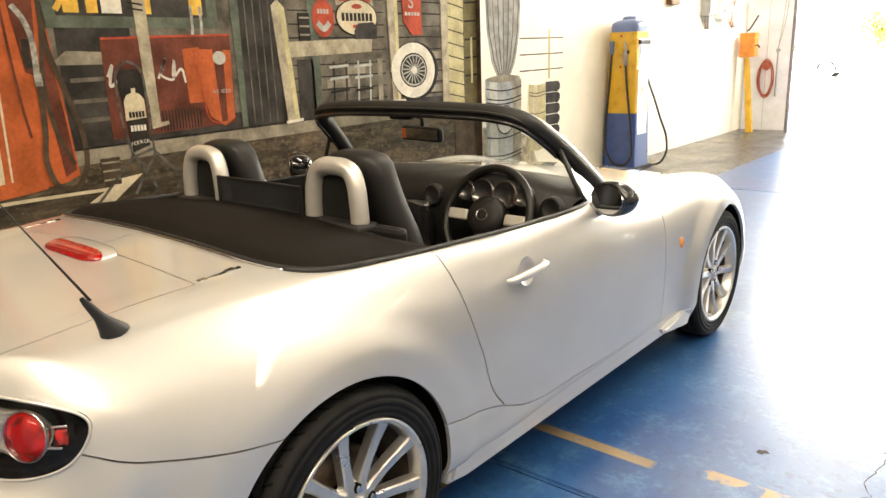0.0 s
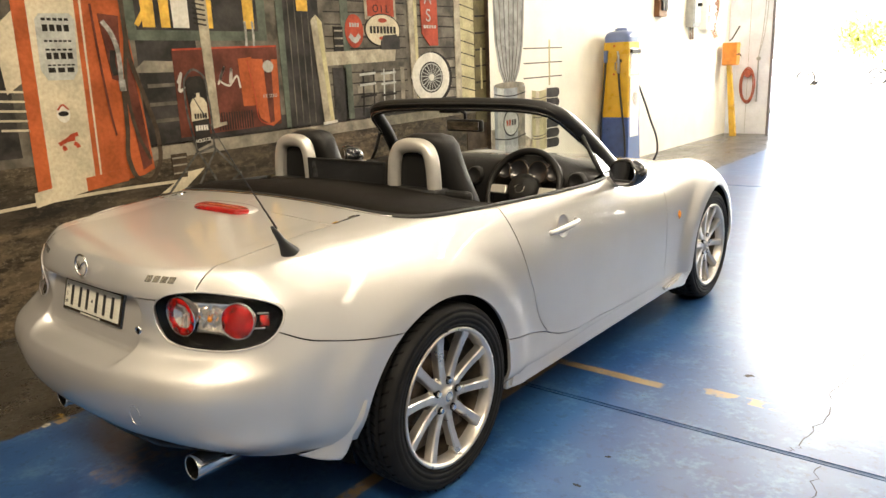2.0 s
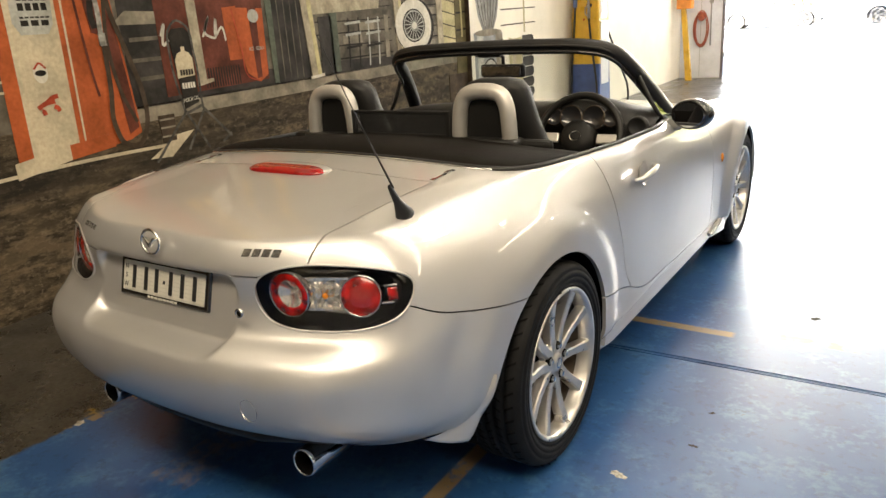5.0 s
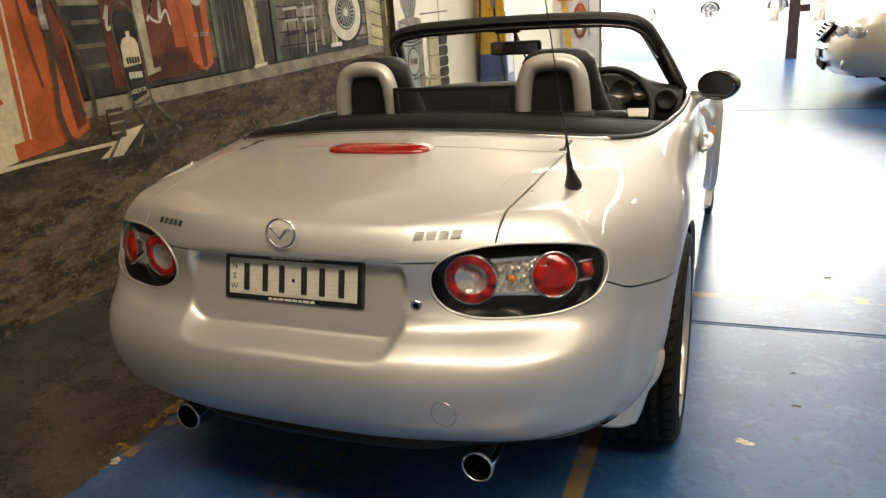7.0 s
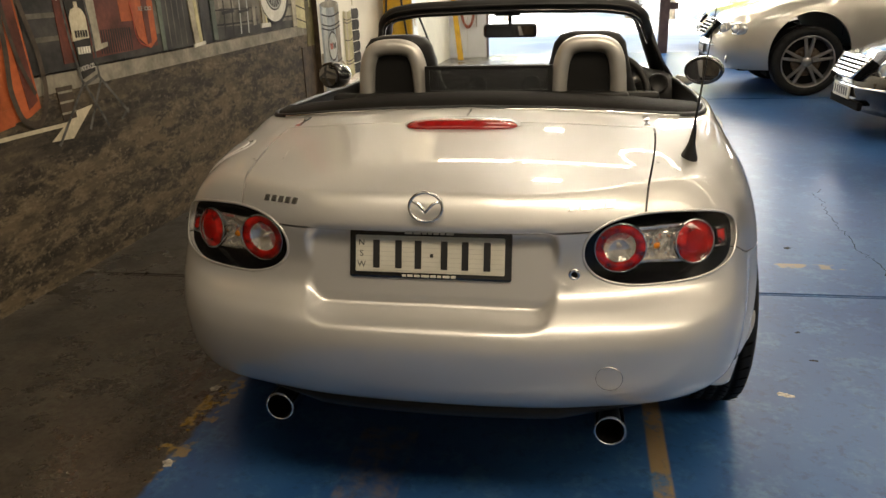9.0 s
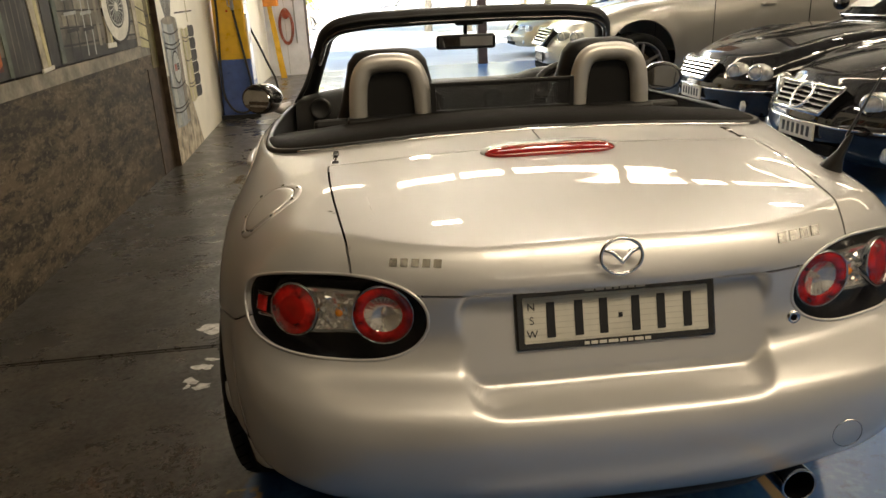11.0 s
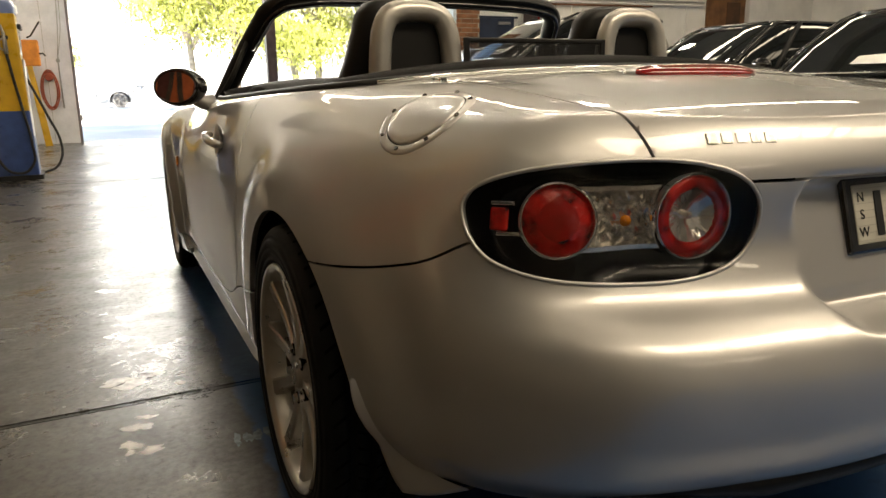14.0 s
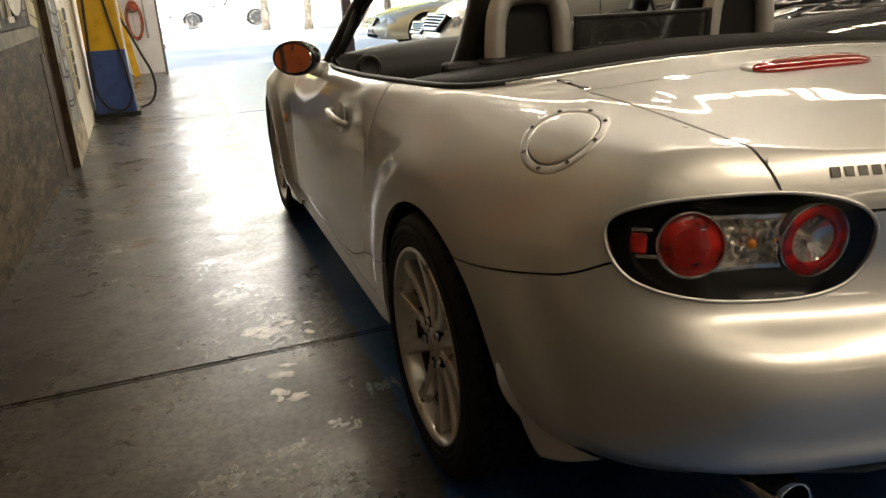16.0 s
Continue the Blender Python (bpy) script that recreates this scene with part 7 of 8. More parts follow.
    part("hose_socket", cyl((-0.115, -0.20, 1.31), (-0.115, -0.20, 1.45), 0.024, 0.028, 16), P_BLUE_TOP, pump)
    h = [(0.10, 0.19, 1.20), (0.16, 0.20, 1.0), (0.24, 0.20, 0.80), (0.32, 0.20, 0.58), (0.40, 0.21, 0.35), (0.40, 0.215, 0.18), (0.33, 0.22, 0.06), (0.22, 0.22, 0.02)]
    part("hose", tube([Vector(p) for p in curve_pts(h, 50)], 0.0125, 10), RUBBER, pump, "black rubber hose", smooth=True)
    for z in (1.50, 1.17):
        part("red_stud", cyl((-0.01, -0.192, z), (-0.01, -0.197, z), 0.012, seg=12), RED_LENS, pump)
    return pump


build_pump()


def wall_boxes():
    b = thing("switch_box", "grey electric switch box with cable tails on cream wall", "electric box")
    bx = -2.135
    part("case", box(bx, bx + 0.13, 9.55, 9.85, 1.78, 2.28, 0.012), GREY_BOX, b)
    part("cover", box(bx + 0.13, bx + 0.145, 9.57, 9.83, 1.82, 2.24, 0.006), GREY_BOX, b)
    part("switch", cyl((bx + 0.14, 9.70, 2.1), (bx + 0.20, 9.70, 2.1), 0.025, seg=14), BLACK_TRIM, b)
    for k in range(5):
        part("cable", tube([(bx + 0.05, 9.6 + 0.05 * k, 1.78), (bx + 0.05, 9.6 + 0.05 * k, 1.70), (bx + 0.06, 9.62 + 0.04 * k, 1.60)], 0.008, 6), COPPER if k % 2 else GREY_BOX, b, smooth=True)
    c = thing("meter_box", "dark electric meter box with two covers", "electric box")
    part("case", box(bx, bx + 0.10, 8.35, 8.62, 1.90, 2.28, 0.01), BROWN_DOOR, c)
    part("cover", box(bx + 0.10, bx + 0.13, 8.40, 8.48, 1.98, 2.2, 0.008), BLACK_TRIM, c)
    part("cover", box(bx + 0.10, bx + 0.13, 8.50, 8.58, 1.98, 2.2, 0.008), BLACK_TRIM, c)
    d = thing("fuse_board", "white fuse board with three breakers and loose wires", "electric box")
    part("case", box(bx, bx + 0.12, 10.15, 10.5, 1.75, 2.35, 0.012), P_WHITE, d)
    for k in range(3):
        part("breaker", box(bx + 0.12, bx + 0.16, 10.2, 10.45, 1.85 + 0.16 * k, 1.96 + 0.16 * k, 0.01), P_WHITE, d)
    for k in range(6):
        z = 1.6 + random.uniform(-0.05, 0.05)
        part("wire", tube([Vector(q) for q in curve_pts([(bx + 0.06, 10.5 + 0.03 * k, 2.6), (bx + 0.10, 10.56 + 0.04 * k, 2.1), (bx + 0.05, 10.52 + 0.05 * k, 1.8), (bx + 0.12, 10.55 + 0.03 * k, z)], 16)], 0.006, 6), COPPER, d, smooth=True)
    for k, y in enumerate((9.35, 9.95, 10.75)):
        t = part("conduit", tube([(bx + 0.02, y, 2.2), (bx + 0.02, y, ROOF_Z)], 0.013, 8), GREY_BOX)
        tagged(t, "grey conduit on the cream wall", "conduit", "conduits on side wall")


wall_boxes()


def door_leaf():
    """A white folded-back door leaf at the doorway's edge, with what hangs on it."""
    leaf = thing("door_leaf", "white painted sheet door leaf folded back at the doorway", "door")
    y = 11.60
    part("sheet", box(-2.12, -1.425, y, y + 0.04, 0.0, 3.6, 0.004), mat("scuffed_white_door_sheet", (0.74, 0.76, 0.82), 0.45, var=0.08, scale=4, fine=0.3, bscale=30), leaf)
    part("edge", box(-1.425, -1.385, y - 0.01, y + 0.06, 0.0, 3.6, 0.006), mat("dark_door_edge", (0.16, 0.14, 0.15), 0.5, var=0.25, scale=10), leaf, "dark steel edge")
    for z in (0.35, 1.25, 2.15):
        part("hinge", cyl((-1.375, y - 0.01, z), (-1.375, y - 0.01, z + 0.09), 0.018, seg=12), STEEL, leaf)
    part("seam", box(-1.78, -1.774, y - 0.003, y, 0.02, 3.58), GREY_BOX, leaf)
    part("pull_rod", tube([(-1.60, y - 0.03, 0.55), (-1.605, y - 0.03, 1.25), (-1.60, y - 0.03, 1.32)], 0.011, 8), GREY_BOX, leaf, smooth=True)
    part("rod_knob", cyl((-1.605, y - 0.05, 1.27), (-1.605, y, 1.27), 0.03, seg=14), GREY_BOX, leaf)
    for dx in (0.0, 0.035):
        part("cord", tube([Vector(p) for p in curve_pts([(-1.605, y - 0.035, 1.30), (-1.56 + dx, y - 0.035, 1.7), (-1.53 + dx, y - 0.03, 2.4), (-1.54 + dx, y - 0.03, 3.4)], 20)], 0.005, 6), GREY_BOX, leaf, smooth=True)
    st = thing("cable_reel", "coil of faded red cable hung on the door leaf", "cable")
    for k, (rx, rz) in enumerate(((0.115, 0.30), (0.095, 0.26), (0.125, 0.275))):
        part("coil", tube([Vector((-1.76 + rx * math.cos(a), y - 0.03 - 0.012 * k, 0.83 + rz * math.sin(a))) for a in [2 * math.pi * j / 36 for j in range(36)]], 0.010, 6, closed=True), RED_HOSE, st, smooth=True)
    part("plug", lathe([(0.0, 0.03), (0.05, 0.03), (0.06, 0.0), (0.0, -0.01)], 18, Matrix.Translation((-1.755, y - 0.06, 1.02)) @ pose(0, 0, 0, 90, 0, 0)), RED_HOSE, st)
    o = thing("tyre_inflator", "orange box on a leaning yellow post with a black lever", "machine")
    part("post", prism([(-2.02, 1.30), (-1.95, 1.30), (-1.80, 0.0), (-1.90, 0.0)], "y", 11.18, 11.25), P_YELLOW, o, "yellow leaning post")
    part("box", box(-2.06, -1.82, 11.08, 11.28, 1.18, 1.55, 0.015), ORANGE_BOX, o, "orange box")
    part("lever", tube([(-1.95, 11.1, 1.58), (-1.90, 11.05, 1.60), (-1.76, 10.98, 1.80)], 0.012, 8), BLACK_TRIM, o, smooth=True)
    part("tap", tube([(-1.83, 11.1, 1.35), (-1.77, 11.08, 1.36), (-1.74, 11.08, 1.32)], 0.012, 8), BLACK_TRIM, o, smooth=True)


door_leaf()
post = part("steel_post", box(1.66, 1.83, 11.78, 11.95, 0.0, DOOR_H, 0.006), STEEL_DARK)
tagged(post, "dark painted steel post in the doorway", "post")
tagged(part("door_stop", box(1.83, 1.98, 11.8, 11.9, 0.75, 0.87, 0.01), STEEL_DARK), "dark steel catch box on the doorway post", "catch")


def front_wall_things():
    y = FRONT_Y
    # brick pier at the doorway's right, each brick its own piece
    pier = tagged(part("brick_pier", box(DOOR_R - 0.02, 5.78, y - 0.13, y, 0, 3.7), MORTAR), "brown brick pier beside the doorway", "pier", kind="structure")
    me = None
    for r in range(42):
        off = 0.11 if r % 2 else 0.0
        for k in range(-1, 3):
            x0 = DOOR_R - 0.02 + k * 0.235 + off
            a, b = max(x0, DOOR_R - 0.02), min(x0 + 0.225, 5.78)
            if b - a < 0.04:
                continue
            part("brick", box(a, b, y - 0.142, y - 0.128, 0.01 + r * 0.086, 0.084 + r * 0.086, 0.003, 1), BRICK_RED, pier)
    ex = thing("exit_sign", "lit green exit sign in a white case on wall", "exit sign")
    part("case", box(5.82, 6.20, y - 0.09, y, 2.46, 2.68, 0.01), P_WHITE, ex)
    part("face", box(5.835, 6.185, y - 0.096, y - 0.089, 2.475, 2.665, 0.002), mat("lit_green_sign", (0.10, 0.42, 0.07), 0.4, emit=0.35, var=0.05), ex, "green lit face")
    cu = bpy.data.curves.new("exit_word", "FONT")
    cu.body, cu.size, cu.align_x, cu.extrude = "EXIT", 0.145, "CENTER", 0.001
    ob = new("exit_word", cu)
    cu.materials.append(mat("lit_white_letters", (0.95, 0.98, 0.9), 0.4, emit=0.8))
    ob.parent, ob.matrix_basis = ex, Matrix.Translation((6.01, y - 0.099, 2.52)) @ pose(0, 0, 0, 90, 0, 0)
    d1 = thing("door_exit", "navy painted exit door under the sign", "door", kind="structure")
    part("leaf", box(5.80, 6.62, y - 0.03, y - 0.003, 0, 2.10, 0.004), NAVY_DOOR, d1)
    part("frame", box(5.79, 6.70, y - 0.045, y - 0.004, 2.10, 2.14, 0.004), NAVY_DOOR, d1)
    part("closer", box(6.25, 6.52, y - 0.08, y - 0.03, 1.98, 2.03, 0.008), STEEL, d1)
    tagged(part("steel_column", box(6.78, 6.98, y - 0.35, y - 0.12, 0, ROOF_Z, 0.006), STEEL_DARK), "dark steel roof column beside the exit door", "column", kind="structure")
    d2 = thing("door_timber", "tall brown timber door standing in a white frame", "door", kind="structure")
    part("leaf", box(11.7, 12.88, y - 0.05, y - 0.004, 0, 2.75, 0.006), BROWN_DOOR, d2)
    part("panel", box(12.3, 12.72, y - 0.06, y - 0.048, 0.2, 2.6, 0.004), mat("dark_timber_panel", (0.075, 0.032, 0.012), 0.5, var=0.3, scale=5), d2)
    part("frame", box(12.90, 13.5, y - 0.16, y - 0.004, 0, 3.1, 0.02), WHITE_WALL, d2, "white moulded frame")
    part("handle", cyl((12.2, y - 0.09, 1.1), (12.2, y - 0.05, 1.1), 0.03, seg=14), STEEL, d2)
    part("lintel", box(11.6, 13.6, y - 0.18, y - 0.004, 2.90, 3.06, 0.02), WHITE_WALL, d2)
    # conduits and pipes
    for k, (z, x0, x1, r, m_) in enumerate(((2.46, 7.05, 11.6, 0.025, WHITE_WALL), (2.535, 7.05, 11.6, 0.020, GREY_BOX), (2.74, 7.9, 9.6, 0.03, WHITE_WALL), (2.68, 7.9, 9.6, 0.018, GREY_BOX), (2.30, 5.82, 6.75, 0.018, GREY_BOX), (2.405, 7.4, 10.1, 0.018, COPPER))):
        t = part("pipe_run", tube([(x0, y - 0.05, z), (x1, y - 0.05, z + 0.03)], r, 10), m_)
        tagged(t, "pipe run clipped along the white wall", "pipe", "pipes on the white wall")
    for x, z0, z1 in ((7.25, 1.2, 3.6), (7.42, 1.6, 3.5), (7.6, 1.9, 3.4), (8.0, 1.5, 3.4), (9.65, 2.1, 3.6), (11.1, 1.2, 3.6), (6.4, 2.3, 3.6)):
        t = part("pipe_drop", tube([(x, y - 0.04, z0), (x, y - 0.04, z1)], 0.017, 8), GREY_BOX if x < 7.9 else WHITE_WALL)
        tagged(t, "upright pipe on the white wall", "pipe", "pipes on the white wall")
    for x, z in ((7.3, 2.62), (7.55, 2.75), (7.85, 2.85), (10.3, 2.9), (11.3, 2.9)):
        t = part("junction_box", box(x - 0.08, x + 0.08, y - 0.09, y, z - 0.11, z + 0.11, 0.01), GREY_BOX)
        tagged(t, "small grey junction box on the white wall", "electric box", "junction boxes")
    hy = thing("red_valve", "red hose valve at the dark column", "valve")
    part("pipe", tube([(7.12, y - 0.06, 1.4), (7.12, y - 0.06, 2.45)], 0.03, 10), RED_LENS, hy)
    part("head", cyl((7.12, y - 0.12, 2.12), (7.12, y - 0.02, 2.12), 0.055, seg=14), RED_LENS, hy)
    wf = thing("wall_rack", "small black wall rack with grey bins", "rack")
    part("frame", box(9.46, 9.94, y - 0.08, y, 1.90, 2.35, 0.01), BLACK_TRIM, wf)
    for i in range(2):
        for j in range(3):
            part("bin", box(9.50 + 0.22 * i, 9.68 + 0.22 * i, y - 0.11, y - 0.075, 1.94 + 0.135 * j, 2.035 + 0.135 * j, 0.008), P_WHITE, wf)
    hd = thing("ledge", "white boxed recess with a dark sign on wall", "recess")
    part("box", box(8.26, 9.18, y - 0.06, y, 2.02, 2.33, 0.01), WHITE_WALL, hd)
    part("sign", box(8.30, 8.55, y - 0.07, y - 0.058, 2.22, 2.28, 0.003), BLACK_TRIM, hd)


front_wall_things()


# ---- the other cars ----
BLACK_PAINT = mat("black_car_paint", (0.005, 0.005, 0.006), 0.45, spec=0.08, coat=1.0, var=0.1, scale=3)
GREY_PAINT = mat("warm_silver_car_paint", (0.47, 0.45, 0.40), 0.36, 0.7, coat=1.0, var=0.03, scale=3)
GOLD_PAINT = mat("pale_gold_car_paint", (0.50, 0.42, 0.27), 0.36, 0.6, coat=1.0, var=0.03, scale=3)
WHITE_PAINT = mat("white_car_paint", (0.72, 0.72, 0.70), 0.3, coat=1.0, var=0.03, scale=3)
DARK_GLASS = mat("dark_car_glass", (0.012, 0.014, 0.014), 0.04, coat=1.0, var=0.1)
GREY_ALLOY = mat("dark_silver_alloy", (0.30, 0.29, 0.28), 0.35, 0.8, var=0.1, scale=20)
PAPER = mat("white_price_sheet", (0.80, 0.79, 0.75), 0.6, var=0.04)
HEAD_LENS = mat("headlamp_glass", (0.62, 0.62, 0.60), 0.10, 0.6, var=0.35, scale=22, coat=1.0, bump=0.004, bscale=50)


def simple_wheel(car, sx, cy, r, xo, spokes, paint_m):
    m = Matrix.Translation((0, cy, r)) @ pose(0, 0, 0, 0, 90 * sx, 0)
    k = r / 0.305
    prof = [(0.22 * k, xo - 0.20), (0.295 * k, xo - 0.19), (0.305 * k, xo - 0.16), (0.305 * k, xo - 0.04), (0.298 * k, xo - 0.012), (0.27 * k, xo), (0.23 * k, xo - 0.004), (0.225 * k, xo - 0.02)]
    wh = part("wheel", lathe(prof, 40, m), TYRE, car, "black tyre on a spoked alloy rim", smooth=True)
    part("rim", lathe([(0.226 * k, xo - 0.02), (0.228 * k, xo - 0.004), (0.219 * k, xo - 0.006), (0.212 * k, xo - 0.03), (0.200 * k, xo - 0.10)], 40, m), paint_m, wh, smooth=True)
    part("wheel_back", lathe([(0.205 * k, xo - 0.085), (0.0, xo - 0.095)], 32, m), LINER, wh)
    part("brake_disc", lathe([(0.13 * k, xo - 0.082), (0.05 * k, xo - 0.080)], 32, m), DARK_METAL, wh)
    for i in range(spokes):
        a = 2 * math.pi * (i // 2) / (spokes // 2) + (0.17 if i % 2 else -0.17)
        b = prism([(0.045 * k, -0.016), (0.215 * k, -0.014), (0.215 * k, 0.014), (0.045 * k, 0.016)], "z", xo - 0.055, xo - 0.014, bevel=0.006)
        bmesh.ops.transform(b, matrix=m @ Matrix.Rotation(a, 4, "Z"), verts=b.verts[:])
        part("spoke", b, paint_m, wh)
    part("hub", lathe([(0.0, xo - 0.018), (0.035 * k, xo - 0.018), (0.05 * k, xo - 0.05)], 24, m), paint_m, wh, smooth=True)
    return wh


def parked_car(name, label, at, paint_m, sc=(1.02, 1.16, 1.04), roof=1.43, base=(-0.55, 2.02), top=(0.05, 1.12), grille="slats", suv=False, sheets=0, group="parked cars"):
    """A closed car: body skin, glazed upper, lamps, grille, wheels; its nose along +y."""
    car = thing(name, label, "car", group, at=at)
    sx, sy, sz = sc
    v, faces = skin_grid(22, 72, 22)
    k = v[:, 1] < -0.5
    keep = v[k].copy()
    v = shape_skin(v)
    v[k] = keep
    for cy in (0.0, 2.33):
        g = np.where(v[:, 0] > 0.5, 0.350 - np.hypot(v[:, 1] - cy, (v[:, 2] - 0.30)), -1.0)
        _, faces = snap_cut(v, faces, g)
    v = v * np.array((sx, sy, sz))
    v[:, 2] += 0.06 if suv else 0.0
    panel("body", v, faces, car, paint_m, lip=0.02, gap=0.0)
    lift = 0.06 if suv else 0.0
    belt = 0.872 * sz + lift
    r = 0.365 if suv else 0.318
    for s in (-1, 1):
        for cy in (0.0, 2.33 * sy):
            simple_wheel(car, s, cy, r, 0.815 * sx, 10, GREY_ALLOY if suv else ALLOY)
            wb = lathe([(0.0, 0.50), (0.40, 0.50), (0.40, 0.79)], 30, Matrix.Translation((0, cy, 0.33)) @ pose(0, 0, 0, 0, 90 * s, 0))
            bmesh.ops.delete(wb, geom=[w for w in wb.verts if w.co.z < 0.2], context="VERTS")
            part("wheel_well", wb, LINER, car)
    part("underbody", box(-0.66, 0.66, -0.6, 2.9 * sy, 0.20 + lift, 0.34 + lift), LINER, car)
    # glazed upper body
    def ring(hw, y0, y1, z, e=5.0, n=48):
        out = []
        for i in range(n):
            a = 2 * math.pi * i / n
            c, s = math.cos(a), math.sin(a)
            out.append(Vector((hw * math.copysign(abs(c) ** (2 / e), c), (y0 + y1) / 2 + (y1 - y0) / 2 * math.copysign(abs(s) ** (2 / e), s), z)))
        return out
    hw = 0.70 * sx
    b0, b1 = base
    t0, t1 = top
    zs = belt - 0.03
    rings = [ring(hw, b0, b1, zs), ring(hw * 0.955, b0 + (t0 - b0) * 0.36, b1 - (b1 - t1) * 0.36, zs + (roof - zs) * 0.42),
             ring(hw * 0.86, b0 + (t0 - b0) * 0.80, b1 - (b1 - t1) * 0.80, zs + (roof - zs) * 0.83), ring(hw * 0.80, t0, t1, zs + (roof - zs) * 0.945),
             ring(hw * 0.62, t0 + 0.15, t1 - 0.18, roof - 0.008), ring(hw * 0.30, t0 + 0.35, t1 - 0.40, roof)]
    def loft(rs, cap):
        bm = bmesh.new()
        vs = [[bm.verts.new(p) for p in q] for q in rs]
        for a, b in zip(vs, vs[1:]):
            n = len(a)
            for i in range(n):
                bm.faces.new((a[i], a[(i + 1) % n], b[(i + 1) % n], b[i]))
        if cap:
            bm.faces.new(vs[-1])
        bmesh.ops.recalc_face_normals(bm, faces=bm.faces[:])
        return bm
    part("glasshouse", loft(rings[:4], False), DARK_GLASS, car, "dark car glass", smooth=True)
    roof_ob = part("roof", loft([[p + Vector((0, 0, 0.004)) for p in q] for q in rings[3:]], True), paint_m, car, smooth=True)
    n = 48
    for i in (6, 18, 30, 42):
        part("pillar", tube([q[i] * 1.0 + Vector((0, 0, 0.0)) for q in rings[:4]], 0.030, 8), paint_m, car, smooth=True)
    for i in (1, 23):
        part("pillar", tube([q[i] for q in rings[:4]], 0.026, 8), BLACK_TRIM, car, smooth=True)
    part("roof_edge", tube([p + Vector((0, 0, 0.002)) for p in rings[3]], 0.022, 8, closed=True), paint_m, car, smooth=True)
    part("belt_trim", tube([p + Vector((0, 0, 0.028)) for p in rings[0]], 0.012, 6, closed=True), CHROME, car, smooth=True)
    if suv:
        for s in (-1, 1):
            part("roof_rail", tube([(s * hw * 0.74, t0 - 0.02, roof - 0.04), (s * hw * 0.74, t0 + 0.15, roof + 0.035), (s * hw * 0.74, t1 - 0.2, roof + 0.035), (s * hw * 0.74, t1 + 0.02, roof - 0.05)], 0.016, 8), BLACK_TRIM, car, smooth=True)
    for s in range(sheets):
        a, b = rings[0], rings[3]
        x0 = -0.42 + 0.55 * s
        yb, yt = b1 - 0.02, t1
        def wp(x, f):
            return Vector((x, yb + (yt - yb) * f + 0.012, zs + (roof - zs) * (0.95 * f) + 0.03))
        bm = bmesh.new()
        bm.faces.new([bm.verts.new(wp(x0 + dx, f)) for dx, f in ((0, 0.12), (0.34, 0.12), (0.34, 0.52), (0, 0.52))])
        part("price_sheet", bm, PAPER, car, "white sheet behind the windscreen")
    # lamps, grille, bumper pieces
    ny = 3.16 * sy
    for s in (-1, 1):
        for dx, dr in ((0.0, 0.0), (0.17, 0.055)):
            bm = bmesh.new()
            bmesh.ops.create_uvsphere(bm, u_segments=24, v_segments=14, radius=1)
            for w in bm.verts:
                w.co = Vector((w.co.x * 0.105, w.co.y * 0.052, w.co.z * 0.074))
            bmesh.ops.rotate(bm, matrix=Matrix.Rotation(radians(-38), 3, "Z"), verts=bm.verts[:])
            bmesh.ops.translate(bm, vec=((0.47 + dx) * sx, (3.010 - dr * 1.5) * sy, 0.515 * sz + lift), verts=bm.verts[:])
            lamp = part("headlamp", bm if s > 0 else mirror_x(bm), HEAD_LENS, car, "clear headlamp glass", smooth=True)
            ringm = Matrix.Translation((s * (0.47 + dx) * sx, (3.010 - dr * 1.5) * sy + 0.035, 0.515 * sz + lift)) @ pose(0, 0, -0, -90, 0, 0) @ pose(0, 0, 0, 0, 35 * s, 0)
            part("lamp_ring", lathe([(0.048, 0.012), (0.055, 0.02), (0.062, 0.012)], 28, ringm), CHROME, lamp, smooth=True)
        bm = lathe([(0.0, 0.02), (0.04, 0.018), (0.05, 0.0)], 24, Matrix.Translation((s * 0.60 * sx, 3.015 * sy, 0.26 * sz + lift)) @ pose(0, 0, 0, -90, 0, 0))
        part("fog_lamp", bm, HEAD_LENS, car, smooth=True)
        bm = bmesh.new()
        bmesh.ops.create_uvsphere(bm, u_segments=20, v_segments=12, radius=1)
        for w in bm.verts:
            w.co = Vector((s * (0.90 * sx) + w.co.x * 0.10, b1 - 0.32 + w.co.y * 0.06, belt + 0.08 + w.co.z * 0.065))
        part("door_mirror", bm, paint_m, car, smooth=True)
    gz0, gz1, gw = 0.435 * sz + lift, 0.585 * sz + lift, 0.30 * sx
    gm = Matrix.Translation((0, ny - 0.030, (gz0 + gz1) / 2)) @ pose(0, 0, 0, 34, 0, 0)
    hgt = (gz1 - gz0) / 2 + 0.012
    bm = prism([(-gw, hgt), (gw, hgt), (gw * 0.80, -hgt), (-gw * 0.80, -hgt)], "y", -0.10, 0.0)
    bmesh.ops.transform(bm, matrix=gm, verts=bm.verts[:])
    gr = part("grille", bm, LINER, car, "dark grille with bright slats")
    for i in range(5):
        z = hgt * (0.75 - 0.38 * i)
        w_ = gw * (0.88 + 0.09 * (z / hgt))
        bm = box(-w_, w_, -0.005, 0.016, z - 0.008, z + 0.008, 0.004)
        bmesh.ops.transform(bm, matrix=gm, verts=bm.verts[:])
        part("slat", bm, CHROME, gr)
    fr = [gm @ Vector(p) for p in ((-gw, 0.008, hgt), (-gw * 0.80, 0.008, -hgt), (gw * 0.80, 0.008, -hgt), (gw, 0.008, hgt))]
    part("grille_frame", tube(fr, 0.014, 8, closed=True), CHROME, gr, smooth=True)
